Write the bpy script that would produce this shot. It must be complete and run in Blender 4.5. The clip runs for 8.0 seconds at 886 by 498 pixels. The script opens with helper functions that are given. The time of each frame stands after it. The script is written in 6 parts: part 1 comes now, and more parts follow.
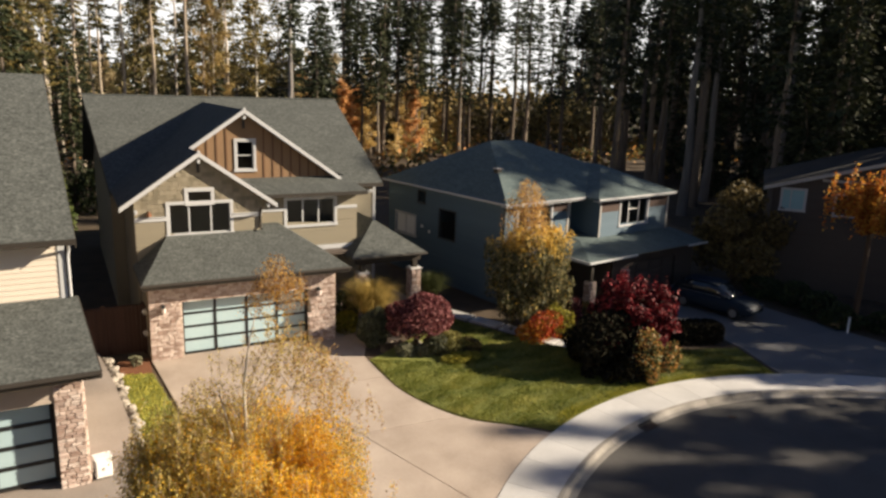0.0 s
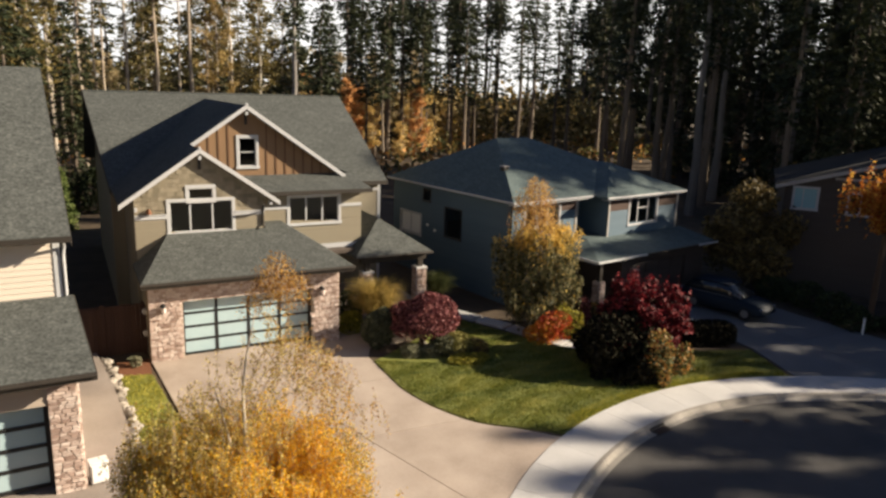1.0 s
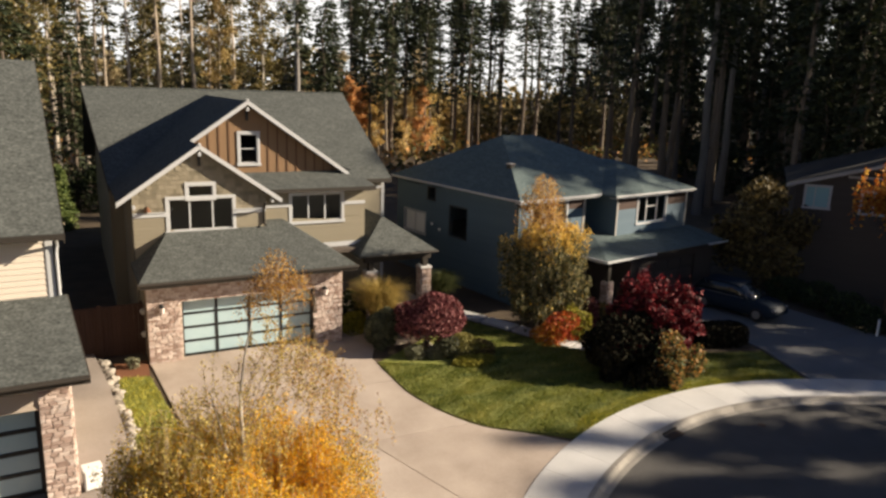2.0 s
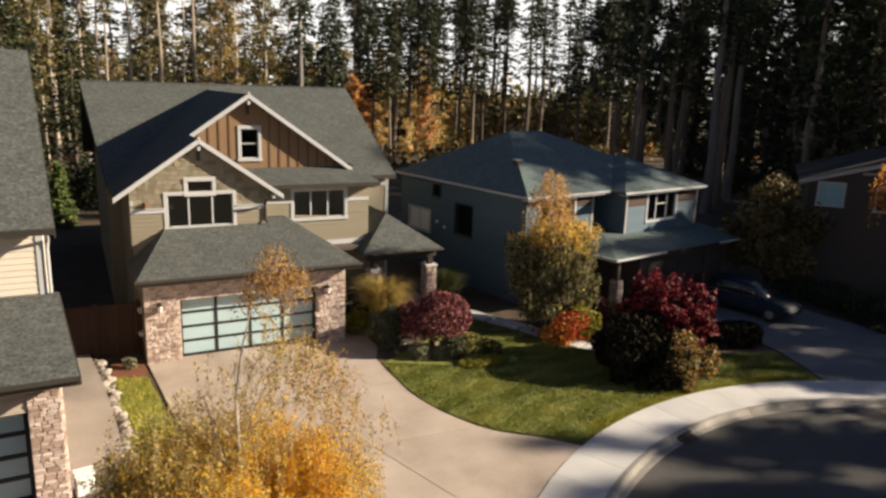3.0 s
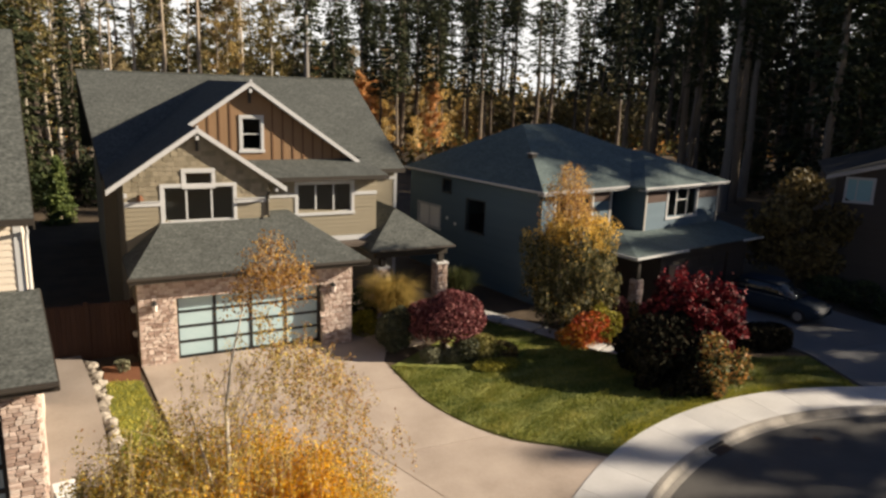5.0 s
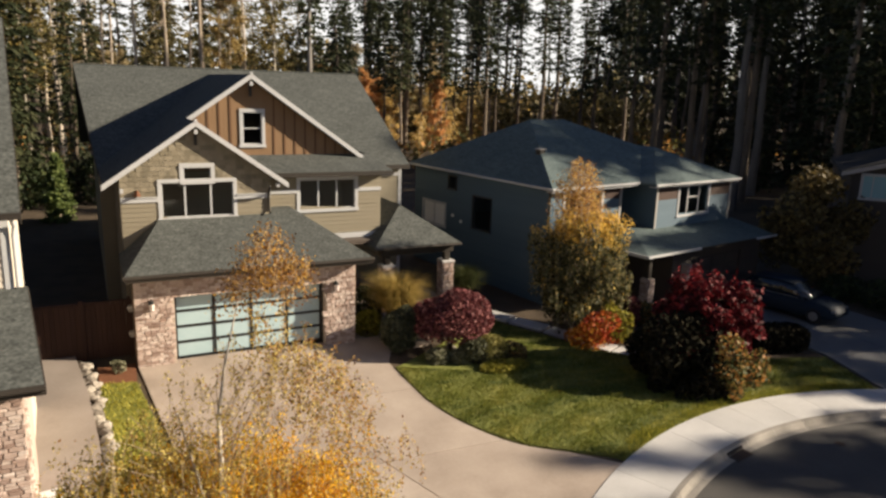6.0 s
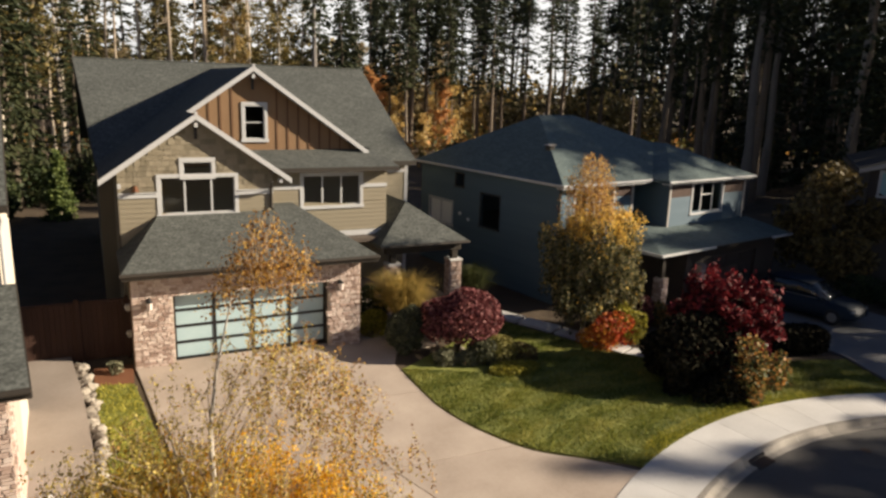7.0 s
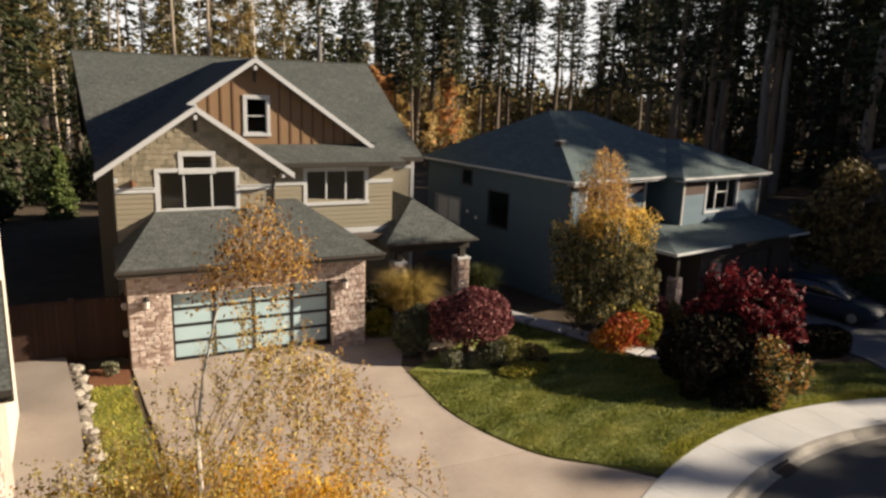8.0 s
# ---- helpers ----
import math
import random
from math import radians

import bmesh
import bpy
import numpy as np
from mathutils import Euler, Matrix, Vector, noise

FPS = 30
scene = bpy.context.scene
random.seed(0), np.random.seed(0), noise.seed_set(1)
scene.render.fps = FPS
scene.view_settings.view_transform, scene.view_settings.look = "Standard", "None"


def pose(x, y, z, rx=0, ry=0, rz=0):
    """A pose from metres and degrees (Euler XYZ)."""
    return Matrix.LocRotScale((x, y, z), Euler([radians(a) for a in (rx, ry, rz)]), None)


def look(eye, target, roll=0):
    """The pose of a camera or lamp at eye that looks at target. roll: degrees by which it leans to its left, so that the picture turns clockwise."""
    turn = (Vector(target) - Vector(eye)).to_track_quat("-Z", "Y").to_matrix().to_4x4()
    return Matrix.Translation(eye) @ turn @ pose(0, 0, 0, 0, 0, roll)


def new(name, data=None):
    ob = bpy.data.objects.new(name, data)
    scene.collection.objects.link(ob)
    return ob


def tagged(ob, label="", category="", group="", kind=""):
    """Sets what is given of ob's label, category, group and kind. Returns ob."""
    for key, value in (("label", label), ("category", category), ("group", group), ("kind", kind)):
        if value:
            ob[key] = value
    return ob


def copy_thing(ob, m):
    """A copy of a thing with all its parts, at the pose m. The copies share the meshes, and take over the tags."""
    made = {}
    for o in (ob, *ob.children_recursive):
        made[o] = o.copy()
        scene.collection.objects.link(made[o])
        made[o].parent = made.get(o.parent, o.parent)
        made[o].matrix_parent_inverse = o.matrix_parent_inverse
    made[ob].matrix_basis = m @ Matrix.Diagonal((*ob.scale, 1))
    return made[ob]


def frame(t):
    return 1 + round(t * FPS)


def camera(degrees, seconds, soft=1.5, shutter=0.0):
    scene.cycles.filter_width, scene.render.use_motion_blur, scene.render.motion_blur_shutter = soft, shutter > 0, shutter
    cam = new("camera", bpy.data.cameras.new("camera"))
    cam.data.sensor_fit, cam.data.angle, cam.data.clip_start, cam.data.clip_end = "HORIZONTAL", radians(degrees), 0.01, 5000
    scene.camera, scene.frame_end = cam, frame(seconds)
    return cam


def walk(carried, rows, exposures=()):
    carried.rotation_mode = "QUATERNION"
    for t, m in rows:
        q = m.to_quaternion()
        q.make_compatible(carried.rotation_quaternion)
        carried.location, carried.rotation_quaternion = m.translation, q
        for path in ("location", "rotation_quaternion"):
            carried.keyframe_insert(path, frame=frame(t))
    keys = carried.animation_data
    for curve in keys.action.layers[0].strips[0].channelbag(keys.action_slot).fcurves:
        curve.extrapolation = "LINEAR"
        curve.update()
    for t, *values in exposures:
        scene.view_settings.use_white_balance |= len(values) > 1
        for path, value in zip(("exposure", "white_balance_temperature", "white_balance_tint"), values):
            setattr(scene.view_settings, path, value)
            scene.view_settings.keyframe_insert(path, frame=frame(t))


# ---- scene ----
cam = camera(64.0, 8.0, soft=2.65)
PATH = [
    (0, (-5.687, -0.465, 10.38), (-4.752, 1.246, 9.934), 1.9),
    (0.5, (-5.553, -0.21, 10.309), (-4.625, 1.505, 9.861), 1.9),
    (1, (-5.467, 0.113, 10.179), (-4.542, 1.83, 9.733), 1.9),
    (1.5, (-5.36, 0.415, 10.092), (-4.438, 2.134, 9.646), 1.9),
    (3, (-4.985, 1.437, 9.718), (-4.076, 3.161, 9.271), 1.9),
    (3.5, (-4.851, 1.764, 9.594), (-3.945, 3.49, 9.147), 1.9),
    (4, (-4.73, 2.123, 9.453), (-3.829, 3.852, 9.007), 1.9),
    (4.5, (-4.623, 2.484, 9.319), (-3.726, 4.214, 8.874), 1.9),
    (6, (-4.245, 3.572, 8.955), (-3.359, 5.309, 8.508), 1.9),
    (6.5, (-4.125, 3.946, 8.788), (-3.245, 5.686, 8.344), 1.8),
    (7, (-3.988, 4.309, 8.678), (-3.114, 6.052, 8.232), 1.9),
    (7.5, (-3.869, 4.695, 8.529), (-3.001, 6.441, 8.085), 1.9),
    (8, (-3.709, 5.053, 8.367), (-2.848, 6.803, 7.924), 1.9),
]
walk(cam, [(t, look(eye, target, roll)) for t, eye, target, roll in PATH], [(0, 1.31), (4, 1.22), (8, 1.13)])

# ---- world, sun, exposure ----
SUN_WAY = Vector((2.2, -0.92, 1.0)).normalized()
world = bpy.data.worlds.new("sky")
scene.world = world
world.use_nodes = True
wn = world.node_tree.nodes
sky = wn.new("ShaderNodeTexSky")
sky.sky_type = "NISHITA"
sky.sun_disc = False
sky.sun_elevation = math.asin(SUN_WAY.z)
sky.sun_rotation = math.atan2(SUN_WAY.x, SUN_WAY.y)
sky.air_density, sky.dust_density, sky.ozone_density = 0.27, 0.3, 1.6
wn["Background"].inputs["Strength"].default_value = 0.072
world.node_tree.links.new(sky.outputs[0], wn["Background"].inputs["Color"])
sun_data = bpy.data.lights.new("sun", "SUN")
sun_data.energy, sun_data.angle, sun_data.color = 5.0, radians(1.0), (1.0, 0.845, 0.645)
sun = new("sun", sun_data)
sun.matrix_world = look(SUN_WAY * 120, (0, 0, 0))

# ---- materials ----
MATS = {}


def material(name, colours, scale=4.0, rough=0.8, bump=0.0, bump_scale=60.0, metal=0.0, spec=0.35, stain=0.25,
             by_object=0.0, by_island=0.0, through_light=0.0, stretch=(1, 1, 1), grain=0.35):
    """A surface of two or three colours mixed by coarse stains and fine grain, in metres, with relief."""
    mat = bpy.data.materials.new(name)
    mat.use_nodes = True
    n, l = mat.node_tree.nodes, mat.node_tree.links
    b = n["Principled BSDF"]
    geo = n.new("ShaderNodeNewGeometry")
    mapping = n.new("ShaderNodeMapping")
    mapping.inputs["Scale"].default_value = stretch
    l.new(geo.outputs["Position"], mapping.inputs["Vector"])
    coarse, fine = n.new("ShaderNodeTexNoise"), n.new("ShaderNodeTexNoise")
    coarse.inputs["Scale"].default_value, coarse.inputs["Detail"].default_value = scale * 0.22, 4
    fine.inputs["Scale"].default_value, fine.inputs["Detail"].default_value = scale * 4, 6
    l.new(mapping.outputs[0], coarse.inputs["Vector"])
    l.new(mapping.outputs[0], fine.inputs["Vector"])
    total = n.new("ShaderNodeMath")
    total.operation = "MULTIPLY_ADD"
    total.inputs[1].default_value = grain
    l.new(fine.outputs["Fac"], total.inputs[0])
    mulc = n.new("ShaderNodeMath")
    mulc.operation = "MULTIPLY_ADD"
    mulc.inputs[1].default_value, mulc.inputs[2].default_value = stain * 2, 0.5 - stain - grain * 0.5
    l.new(coarse.outputs["Fac"], mulc.inputs[0])
    l.new(mulc.outputs[0], total.inputs[2])
    last = total.outputs[0]
    for amount, kind in ((by_object, "object"), (by_island, "island")):
        if amount:
            src = n.new("ShaderNodeObjectInfo").outputs["Random"] if kind == "object" else geo.outputs["Random Per Island"]
            add = n.new("ShaderNodeMath")
            add.operation = "MULTIPLY_ADD"
            add.inputs[1].default_value = amount
            l.new(src, add.inputs[0])
            low = n.new("ShaderNodeMath")
            low.operation = "SUBTRACT"
            low.inputs[1].default_value = amount * 0.5
            l.new(last, low.inputs[0])
            l.new(low.outputs[0], add.inputs[2])
            last = add.outputs[0]
    ramp = n.new("ShaderNodeValToRGB")
    els = ramp.color_ramp.elements
    for i, c in enumerate(colours):
        e = els[i] if i < 2 else els.new(1.0)
        e.color = (*c, 1)
    for i, e in enumerate(els):
        e.position = 0.12 + 0.76 * i / max(1, len(colours) - 1)
    l.new(last, ramp.inputs["Fac"])
    l.new(ramp.outputs["Color"], b.inputs["Base Color"])
    b.inputs["Roughness"].default_value = rough
    b.inputs["Metallic"].default_value = metal
    b.inputs["Specular IOR Level"].default_value = spec
    if bump:
        tex = n.new("ShaderNodeTexNoise")
        tex.inputs["Scale"].default_value, tex.inputs["Detail"].default_value = bump_scale, 5
        l.new(mapping.outputs[0], tex.inputs["Vector"])
        bm_node = n.new("ShaderNodeBump")
        bm_node.inputs["Strength"].default_value, bm_node.inputs["Distance"].default_value = bump, 0.02
        l.new(tex.outputs["Fac"], bm_node.inputs["Height"])
        l.new(bm_node.outputs[0], b.inputs["Normal"])
    if through_light:
        tr = n.new("ShaderNodeBsdfTranslucent")
        l.new(ramp.outputs["Color"], tr.inputs["Color"])
        mix = n.new("ShaderNodeMixShader")
        mix.inputs[0].default_value = through_light
        l.new(b.outputs[0], mix.inputs[1])
        l.new(tr.outputs[0], mix.inputs[2])
        l.new(mix.outputs[0], n["Material Output"].inputs["Surface"])
    MATS[name] = mat
    return mat


def shingle_material(name, dark, light, course=0.14):
    """Asphalt shingles: courses that step up the slope, tabs of uneven tone, mineral grain."""
    mat = material(name, (dark, tuple((a + b) / 2 for a, b in zip(dark, light)), light), 3.2, 0.9, 0.0, spec=0.2, stain=0.15, grain=1.7)
    n, l = mat.node_tree.nodes, mat.node_tree.links
    b = n["Principled BSDF"]
    geo = n.new("ShaderNodeNewGeometry")
    sep = n.new("ShaderNodeSeparateXYZ")
    l.new(geo.outputs["Position"], sep.inputs[0])
    both = n.new("ShaderNodeMath")
    both.operation = "ADD"
    l.new(sep.outputs[0], both.inputs[0])
    l.new(sep.outputs[1], both.inputs[1])
    flat = n.new("ShaderNodeCombineXYZ")
    l.new(both.outputs[0], flat.inputs[0])
    l.new(sep.outputs[2], flat.inputs[1])
    brick = n.new("ShaderNodeTexBrick")
    brick.inputs["Scale"].default_value = 1.0
    brick.inputs["Brick Width"].default_value, brick.inputs["Row Height"].default_value = 0.22, course * 0.5
    brick.inputs["Mortar Size"].default_value = 0.008
    brick.inputs["Color1"].default_value, brick.inputs["Color2"].default_value = (0.4, 0.4, 0.4, 1), (1.3, 1.3, 1.3, 1)
    brick.inputs["Mortar"].default_value = (0.7, 0.7, 0.7, 1)
    l.new(flat.outputs[0], brick.inputs["Vector"])
    ramp = n["Color Ramp"]
    mul = n.new("ShaderNodeMix")
    mul.data_type, mul.blend_type = "RGBA", "MULTIPLY"
    mul.inputs["Factor"].default_value = 0.33
    l.new(ramp.outputs["Color"], mul.inputs["A"])
    l.new(brick.outputs["Color"], mul.inputs["B"])
    l.new(mul.outputs["Result"], b.inputs["Base Color"])
    bump = n.new("ShaderNodeBump")
    bump.inputs["Strength"].default_value, bump.inputs["Distance"].default_value = 0.4, 0.02
    l.new(brick.outputs["Color"], bump.inputs["Height"])
    l.new(bump.outputs[0], b.inputs["Normal"])
    return mat


def glass_material(name):
    mat = bpy.data.materials.new(name)
    mat.use_nodes = True
    b = mat.node_tree.nodes["Principled BSDF"]
    b.inputs["Base Color"].default_value = (0.75, 0.82, 0.82, 1)
    b.inputs["Roughness"].default_value = 0.03
    b.inputs["Transmission Weight"].default_value = 1.0
    b.inputs["IOR"].default_value = 1.45
    MATS[name] = mat
    return mat


shingle_material("roof_shingle", (0.041, 0.0455, 0.043), (0.122, 0.13, 0.122))
shingle_material("roof_shingle_blue", (0.062, 0.087, 0.089), (0.136, 0.175, 0.176))
shingle_material("roof_shingle_dark", (0.018, 0.018, 0.018), (0.06, 0.06, 0.058))
material("taupe_siding", ((0.2, 0.175, 0.125), (0.245, 0.215, 0.155)), 5, 0.7, 0.15, 90, stain=0.15, by_object=0.15, stretch=(0.3, 0.3, 3))
material("taupe_shake", ((0.15, 0.13, 0.09), (0.22, 0.19, 0.135), (0.27, 0.235, 0.17)), 6, 0.8, 0.3, 70, by_island=0.7, stretch=(3, 3, 0.5))
material("brown_board", ((0.165, 0.097, 0.05), (0.25, 0.152, 0.08)), 5, 0.65, 0.2, 60, by_object=0.3, stretch=(3, 3, 0.3))
material("brown_batten", ((0.1, 0.05, 0.024), (0.15, 0.08, 0.04)), 5, 0.65, 0.2, 60, stretch=(3, 3, 0.3))
material("white_trim", ((0.39, 0.395, 0.4), (0.51, 0.52, 0.53)), 3, 0.5, 0.05, 40, stain=0.2)
material("cream_siding", ((0.55, 0.485, 0.4), (0.65, 0.58, 0.49)), 5, 0.65, 0.1, 60, stain=0.15, by_object=0.15, stretch=(0.3, 0.3, 3))
material("blue_grey_siding", ((0.062, 0.105, 0.14), (0.09, 0.138, 0.178)), 5, 0.7, 0.1, 60, stain=0.15, by_object=0.2, stretch=(0.3, 0.3, 3))
material("brown_shake", ((0.04, 0.024, 0.019), (0.075, 0.045, 0.034)), 6, 0.8, 0.3, 60)
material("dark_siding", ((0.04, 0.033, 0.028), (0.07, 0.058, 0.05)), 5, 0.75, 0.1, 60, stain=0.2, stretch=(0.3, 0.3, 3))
material("dark_trim", ((0.022, 0.018, 0.015), (0.045, 0.038, 0.03)), 4, 0.55, 0.05, 60)
material("grey_trim", ((0.27, 0.255, 0.24), (0.38, 0.365, 0.34)), 4, 0.6, 0.05, 60)
material("black_frame", ((0.012, 0.013, 0.014), (0.025, 0.026, 0.027)), 4, 0.4, 0.03, 60)
material("frosted_pane", ((0.31, 0.44, 0.48), (0.43, 0.55, 0.585)), 1.5, 0.25, 0.0, stain=0.35, spec=0.5)
material("stone_veneer", ((0.27, 0.185, 0.15), (0.48, 0.375, 0.325), (0.64, 0.555, 0.5)), 9, 0.85, 0.6, 35, by_object=0.65, stain=0.15)
material("stone_joint", ((0.36, 0.3, 0.25), (0.46, 0.39, 0.32)), 8, 0.95, 0.4, 60)
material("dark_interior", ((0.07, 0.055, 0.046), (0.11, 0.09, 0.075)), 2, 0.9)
material("pad_concrete", ((0.19, 0.156, 0.132), (0.26, 0.222, 0.192), (0.33, 0.285, 0.25)), 3, 0.85, 0.25, 120, stain=0.5, by_object=0.15)
material("concrete", ((0.25, 0.203, 0.166), (0.347, 0.288, 0.24), (0.428, 0.362, 0.306)), 3, 0.85, 0.25, 120, stain=0.6, by_object=0.25)
material("pale_concrete", ((0.4, 0.395, 0.39), (0.54, 0.535, 0.525)), 3, 0.85, 0.25, 110, stain=0.55, by_object=0.35)
material("kerb_concrete", ((0.16, 0.148, 0.132), (0.36, 0.335, 0.3)), 4, 0.88, 0.3, 90, stain=0.7, by_object=0.3)
# darker concrete; the tree shade over the second drive is put into its colour
material("shaded_concrete", ((0.11, 0.113, 0.115), (0.19, 0.19, 0.188)), 3, 0.85, 0.3, 100, stain=0.4, by_object=0.2)
material("asphalt", ((0.052, 0.049, 0.046), (0.078, 0.074, 0.07), (0.108, 0.102, 0.096)), 2.4, 0.82, 0.5, 140, stain=0.45)
material("lawn", ((0.1, 0.12, 0.022), (0.17, 0.185, 0.04), (0.26, 0.25, 0.07)), 5, 0.85, 0.8, 70, stain=0.3, grain=0.6)
material("grass_blade", ((0.07, 0.097, 0.017), (0.19, 0.21, 0.04), (0.37, 0.34, 0.09)), 5, 0.7, by_island=0.5, stain=0.75, through_light=0.35, stretch=(0.5, 1.7, 1))
material("dry_grass_blade", ((0.19, 0.19, 0.025), (0.35, 0.33, 0.045), (0.5, 0.43, 0.09)), 2, 0.7, by_island=0.6, stain=0.3, through_light=0.35)
material("soil", ((0.04, 0.028, 0.018), (0.075, 0.054, 0.034), (0.115, 0.083, 0.05)), 5, 0.95, 0.8, 40, stain=0.35)
material("red_mulch", ((0.12, 0.045, 0.02), (0.2, 0.085, 0.04)), 20, 0.95, 0.8, 60)
material("rock", ((0.13, 0.11, 0.09), (0.27, 0.24, 0.2), (0.44, 0.4, 0.34)), 5, 0.9, 0.7, 25, by_object=0.6)
material("fence_wood", ((0.03, 0.013, 0.009), (0.055, 0.026, 0.017)), 6, 0.8, 0.3, 60, by_object=0.5, stretch=(3, 3, 0.3))
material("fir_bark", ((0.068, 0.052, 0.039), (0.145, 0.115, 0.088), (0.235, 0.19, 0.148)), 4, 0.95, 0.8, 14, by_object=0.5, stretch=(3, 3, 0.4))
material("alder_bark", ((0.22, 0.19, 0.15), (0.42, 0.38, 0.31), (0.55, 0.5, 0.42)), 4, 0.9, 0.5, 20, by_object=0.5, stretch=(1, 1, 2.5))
# fir bark made paler, with the sun on the stems put into the colour
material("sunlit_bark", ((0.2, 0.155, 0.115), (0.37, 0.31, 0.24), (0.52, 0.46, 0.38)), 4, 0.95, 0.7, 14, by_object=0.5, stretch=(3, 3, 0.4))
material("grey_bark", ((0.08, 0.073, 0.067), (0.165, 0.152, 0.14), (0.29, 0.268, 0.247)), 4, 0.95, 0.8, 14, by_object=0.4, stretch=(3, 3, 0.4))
material("birch_bark", ((0.12, 0.1, 0.08), (0.5, 0.46, 0.4), (0.68, 0.64, 0.57)), 6, 0.8, 0.3, 40, stretch=(0.7, 0.7, 4))
material("twig", ((0.05, 0.032, 0.02), (0.1, 0.066, 0.04)), 8, 0.9)
FOLIAGE = dict(by_island=0.85, stain=0.15, grain=0.15, rough=0.6, spec=0.25)
material("fir_needles", ((0.02, 0.027, 0.013), (0.036, 0.045, 0.02), (0.058, 0.062, 0.028)), 1, through_light=0.15, by_object=0.35, **FOLIAGE)
# fir needles again, with the golden sunlight put into a lighter colour
material("fir_needles_sunlit", ((0.04, 0.042, 0.018), (0.115, 0.1, 0.04), (0.25, 0.2, 0.085)), 1, through_light=0.25, by_object=0.35, **FOLIAGE)
material("birch_leaf", ((0.46, 0.21, 0.012), (0.8, 0.44, 0.025), (0.86, 0.6, 0.07)), 0.9, through_light=0.58, **FOLIAGE)
material("birch_leaf_faded", ((0.13, 0.1, 0.022), (0.46, 0.35, 0.075), (0.74, 0.6, 0.2)), 0.9, through_light=0.5, **FOLIAGE)
material("birch_leaf_rust", ((0.13, 0.055, 0.02), (0.42, 0.22, 0.06), (0.7, 0.47, 0.14)), 0.9, through_light=0.45, **FOLIAGE)
material("birch_tip_leaf", ((0.08, 0.033, 0.012), (0.34, 0.165, 0.04), (0.68, 0.43, 0.1)), 0.9, through_light=0.42, **FOLIAGE)
material("birch_twig", ((0.22, 0.165, 0.115), (0.4, 0.32, 0.23)), 8, 0.85)
material("gold_bank_leaf", ((0.3, 0.2, 0.05), (0.62, 0.43, 0.14), (0.78, 0.62, 0.32)), 0.4, through_light=0.55, **FOLIAGE)
material("russet_bank_leaf", ((0.38, 0.17, 0.055), (0.6, 0.31, 0.11), (0.74, 0.48, 0.24)), 0.4, through_light=0.5, **FOLIAGE)
material("pale_gold_leaf", ((0.24, 0.18, 0.08), (0.48, 0.38, 0.2), (0.66, 0.56, 0.36)), 0.4, through_light=0.45, by_object=0.3, **FOLIAGE)
material("olive_leaf", ((0.05, 0.045, 0.014), (0.12, 0.1, 0.03), (0.27, 0.195, 0.055)), 0.8, through_light=0.35, **FOLIAGE)
material("gold_tree_leaf", ((0.14, 0.09, 0.032), (0.29, 0.195, 0.068), (0.42, 0.32, 0.13)), 0.4, through_light=0.45, by_object=0.5, **FOLIAGE)
material("weeping_gold_leaf", ((0.32, 0.19, 0.03), (0.7, 0.45, 0.08), (0.84, 0.62, 0.18)), 0.8, through_light=0.52, **FOLIAGE)
material("weeping_leaf", ((0.028, 0.032, 0.012), (0.08, 0.08, 0.03), (0.33, 0.29, 0.14)), 0.8, through_light=0.3, **FOLIAGE)
material("burgundy_leaf", ((0.045, 0.01, 0.012), (0.16, 0.042, 0.046), (0.36, 0.15, 0.14)), 2, through_light=0.2, **FOLIAGE)
material("crimson_leaf", ((0.02, 0.003, 0.004), (0.09, 0.008, 0.012), (0.26, 0.028, 0.033)), 1.2, through_light=0.16, **FOLIAGE)
material("red_leaf", ((0.2, 0.02, 0.01), (0.42, 0.06, 0.02), (0.52, 0.16, 0.03)), 2, through_light=0.3, **FOLIAGE)
material("orange_leaf", ((0.28, 0.075, 0.015), (0.48, 0.18, 0.028), (0.56, 0.34, 0.06)), 2, through_light=0.5, **FOLIAGE)
material("mixed_leaf", ((0.045, 0.06, 0.022), (0.17, 0.15, 0.05), (0.46, 0.22, 0.06)), 2, through_light=0.3, **FOLIAGE)
material("yellow_green_leaf", ((0.12, 0.125, 0.014), (0.27, 0.25, 0.035), (0.42, 0.36, 0.06)), 2, through_light=0.3, **FOLIAGE)
material("sage_leaf", ((0.08, 0.085, 0.05), (0.18, 0.18, 0.11), (0.32, 0.31, 0.2)), 2, through_light=0.25, **FOLIAGE)
material("sage_gold_leaf", ((0.08, 0.08, 0.02), (0.2, 0.185, 0.05), (0.36, 0.32, 0.12)), 2, through_light=0.3, **FOLIAGE)
material("dark_green_leaf", ((0.014, 0.024, 0.01), (0.035, 0.05, 0.018), (0.07, 0.085, 0.03)), 2, through_light=0.2, **FOLIAGE)
# leaf colour near black, so that shade is already in it
material("near_black_leaf", ((0.01, 0.01, 0.007), (0.018, 0.017, 0.011), (0.033, 0.028, 0.018)), 2, through_light=0.05, **{**FOLIAGE, "rough": 0.9, "spec": 0.03})
material("oak_leaf", ((0.06, 0.045, 0.018), (0.12, 0.09, 0.034), (0.21, 0.155, 0.055)), 2, through_light=0.2, **FOLIAGE)
material("cedar_leaf", ((0.05, 0.078, 0.022), (0.11, 0.15, 0.042), (0.2, 0.24, 0.075)), 2, through_light=0.25, **FOLIAGE)
material("grey_green_leaf", ((0.04, 0.045, 0.024), (0.085, 0.09, 0.05), (0.15, 0.15, 0.085)), 2, through_light=0.2, **FOLIAGE)
material("straw_grass", ((0.16, 0.13, 0.035), (0.4, 0.29, 0.08), (0.6, 0.43, 0.15)), 2, through_light=0.35, **FOLIAGE)
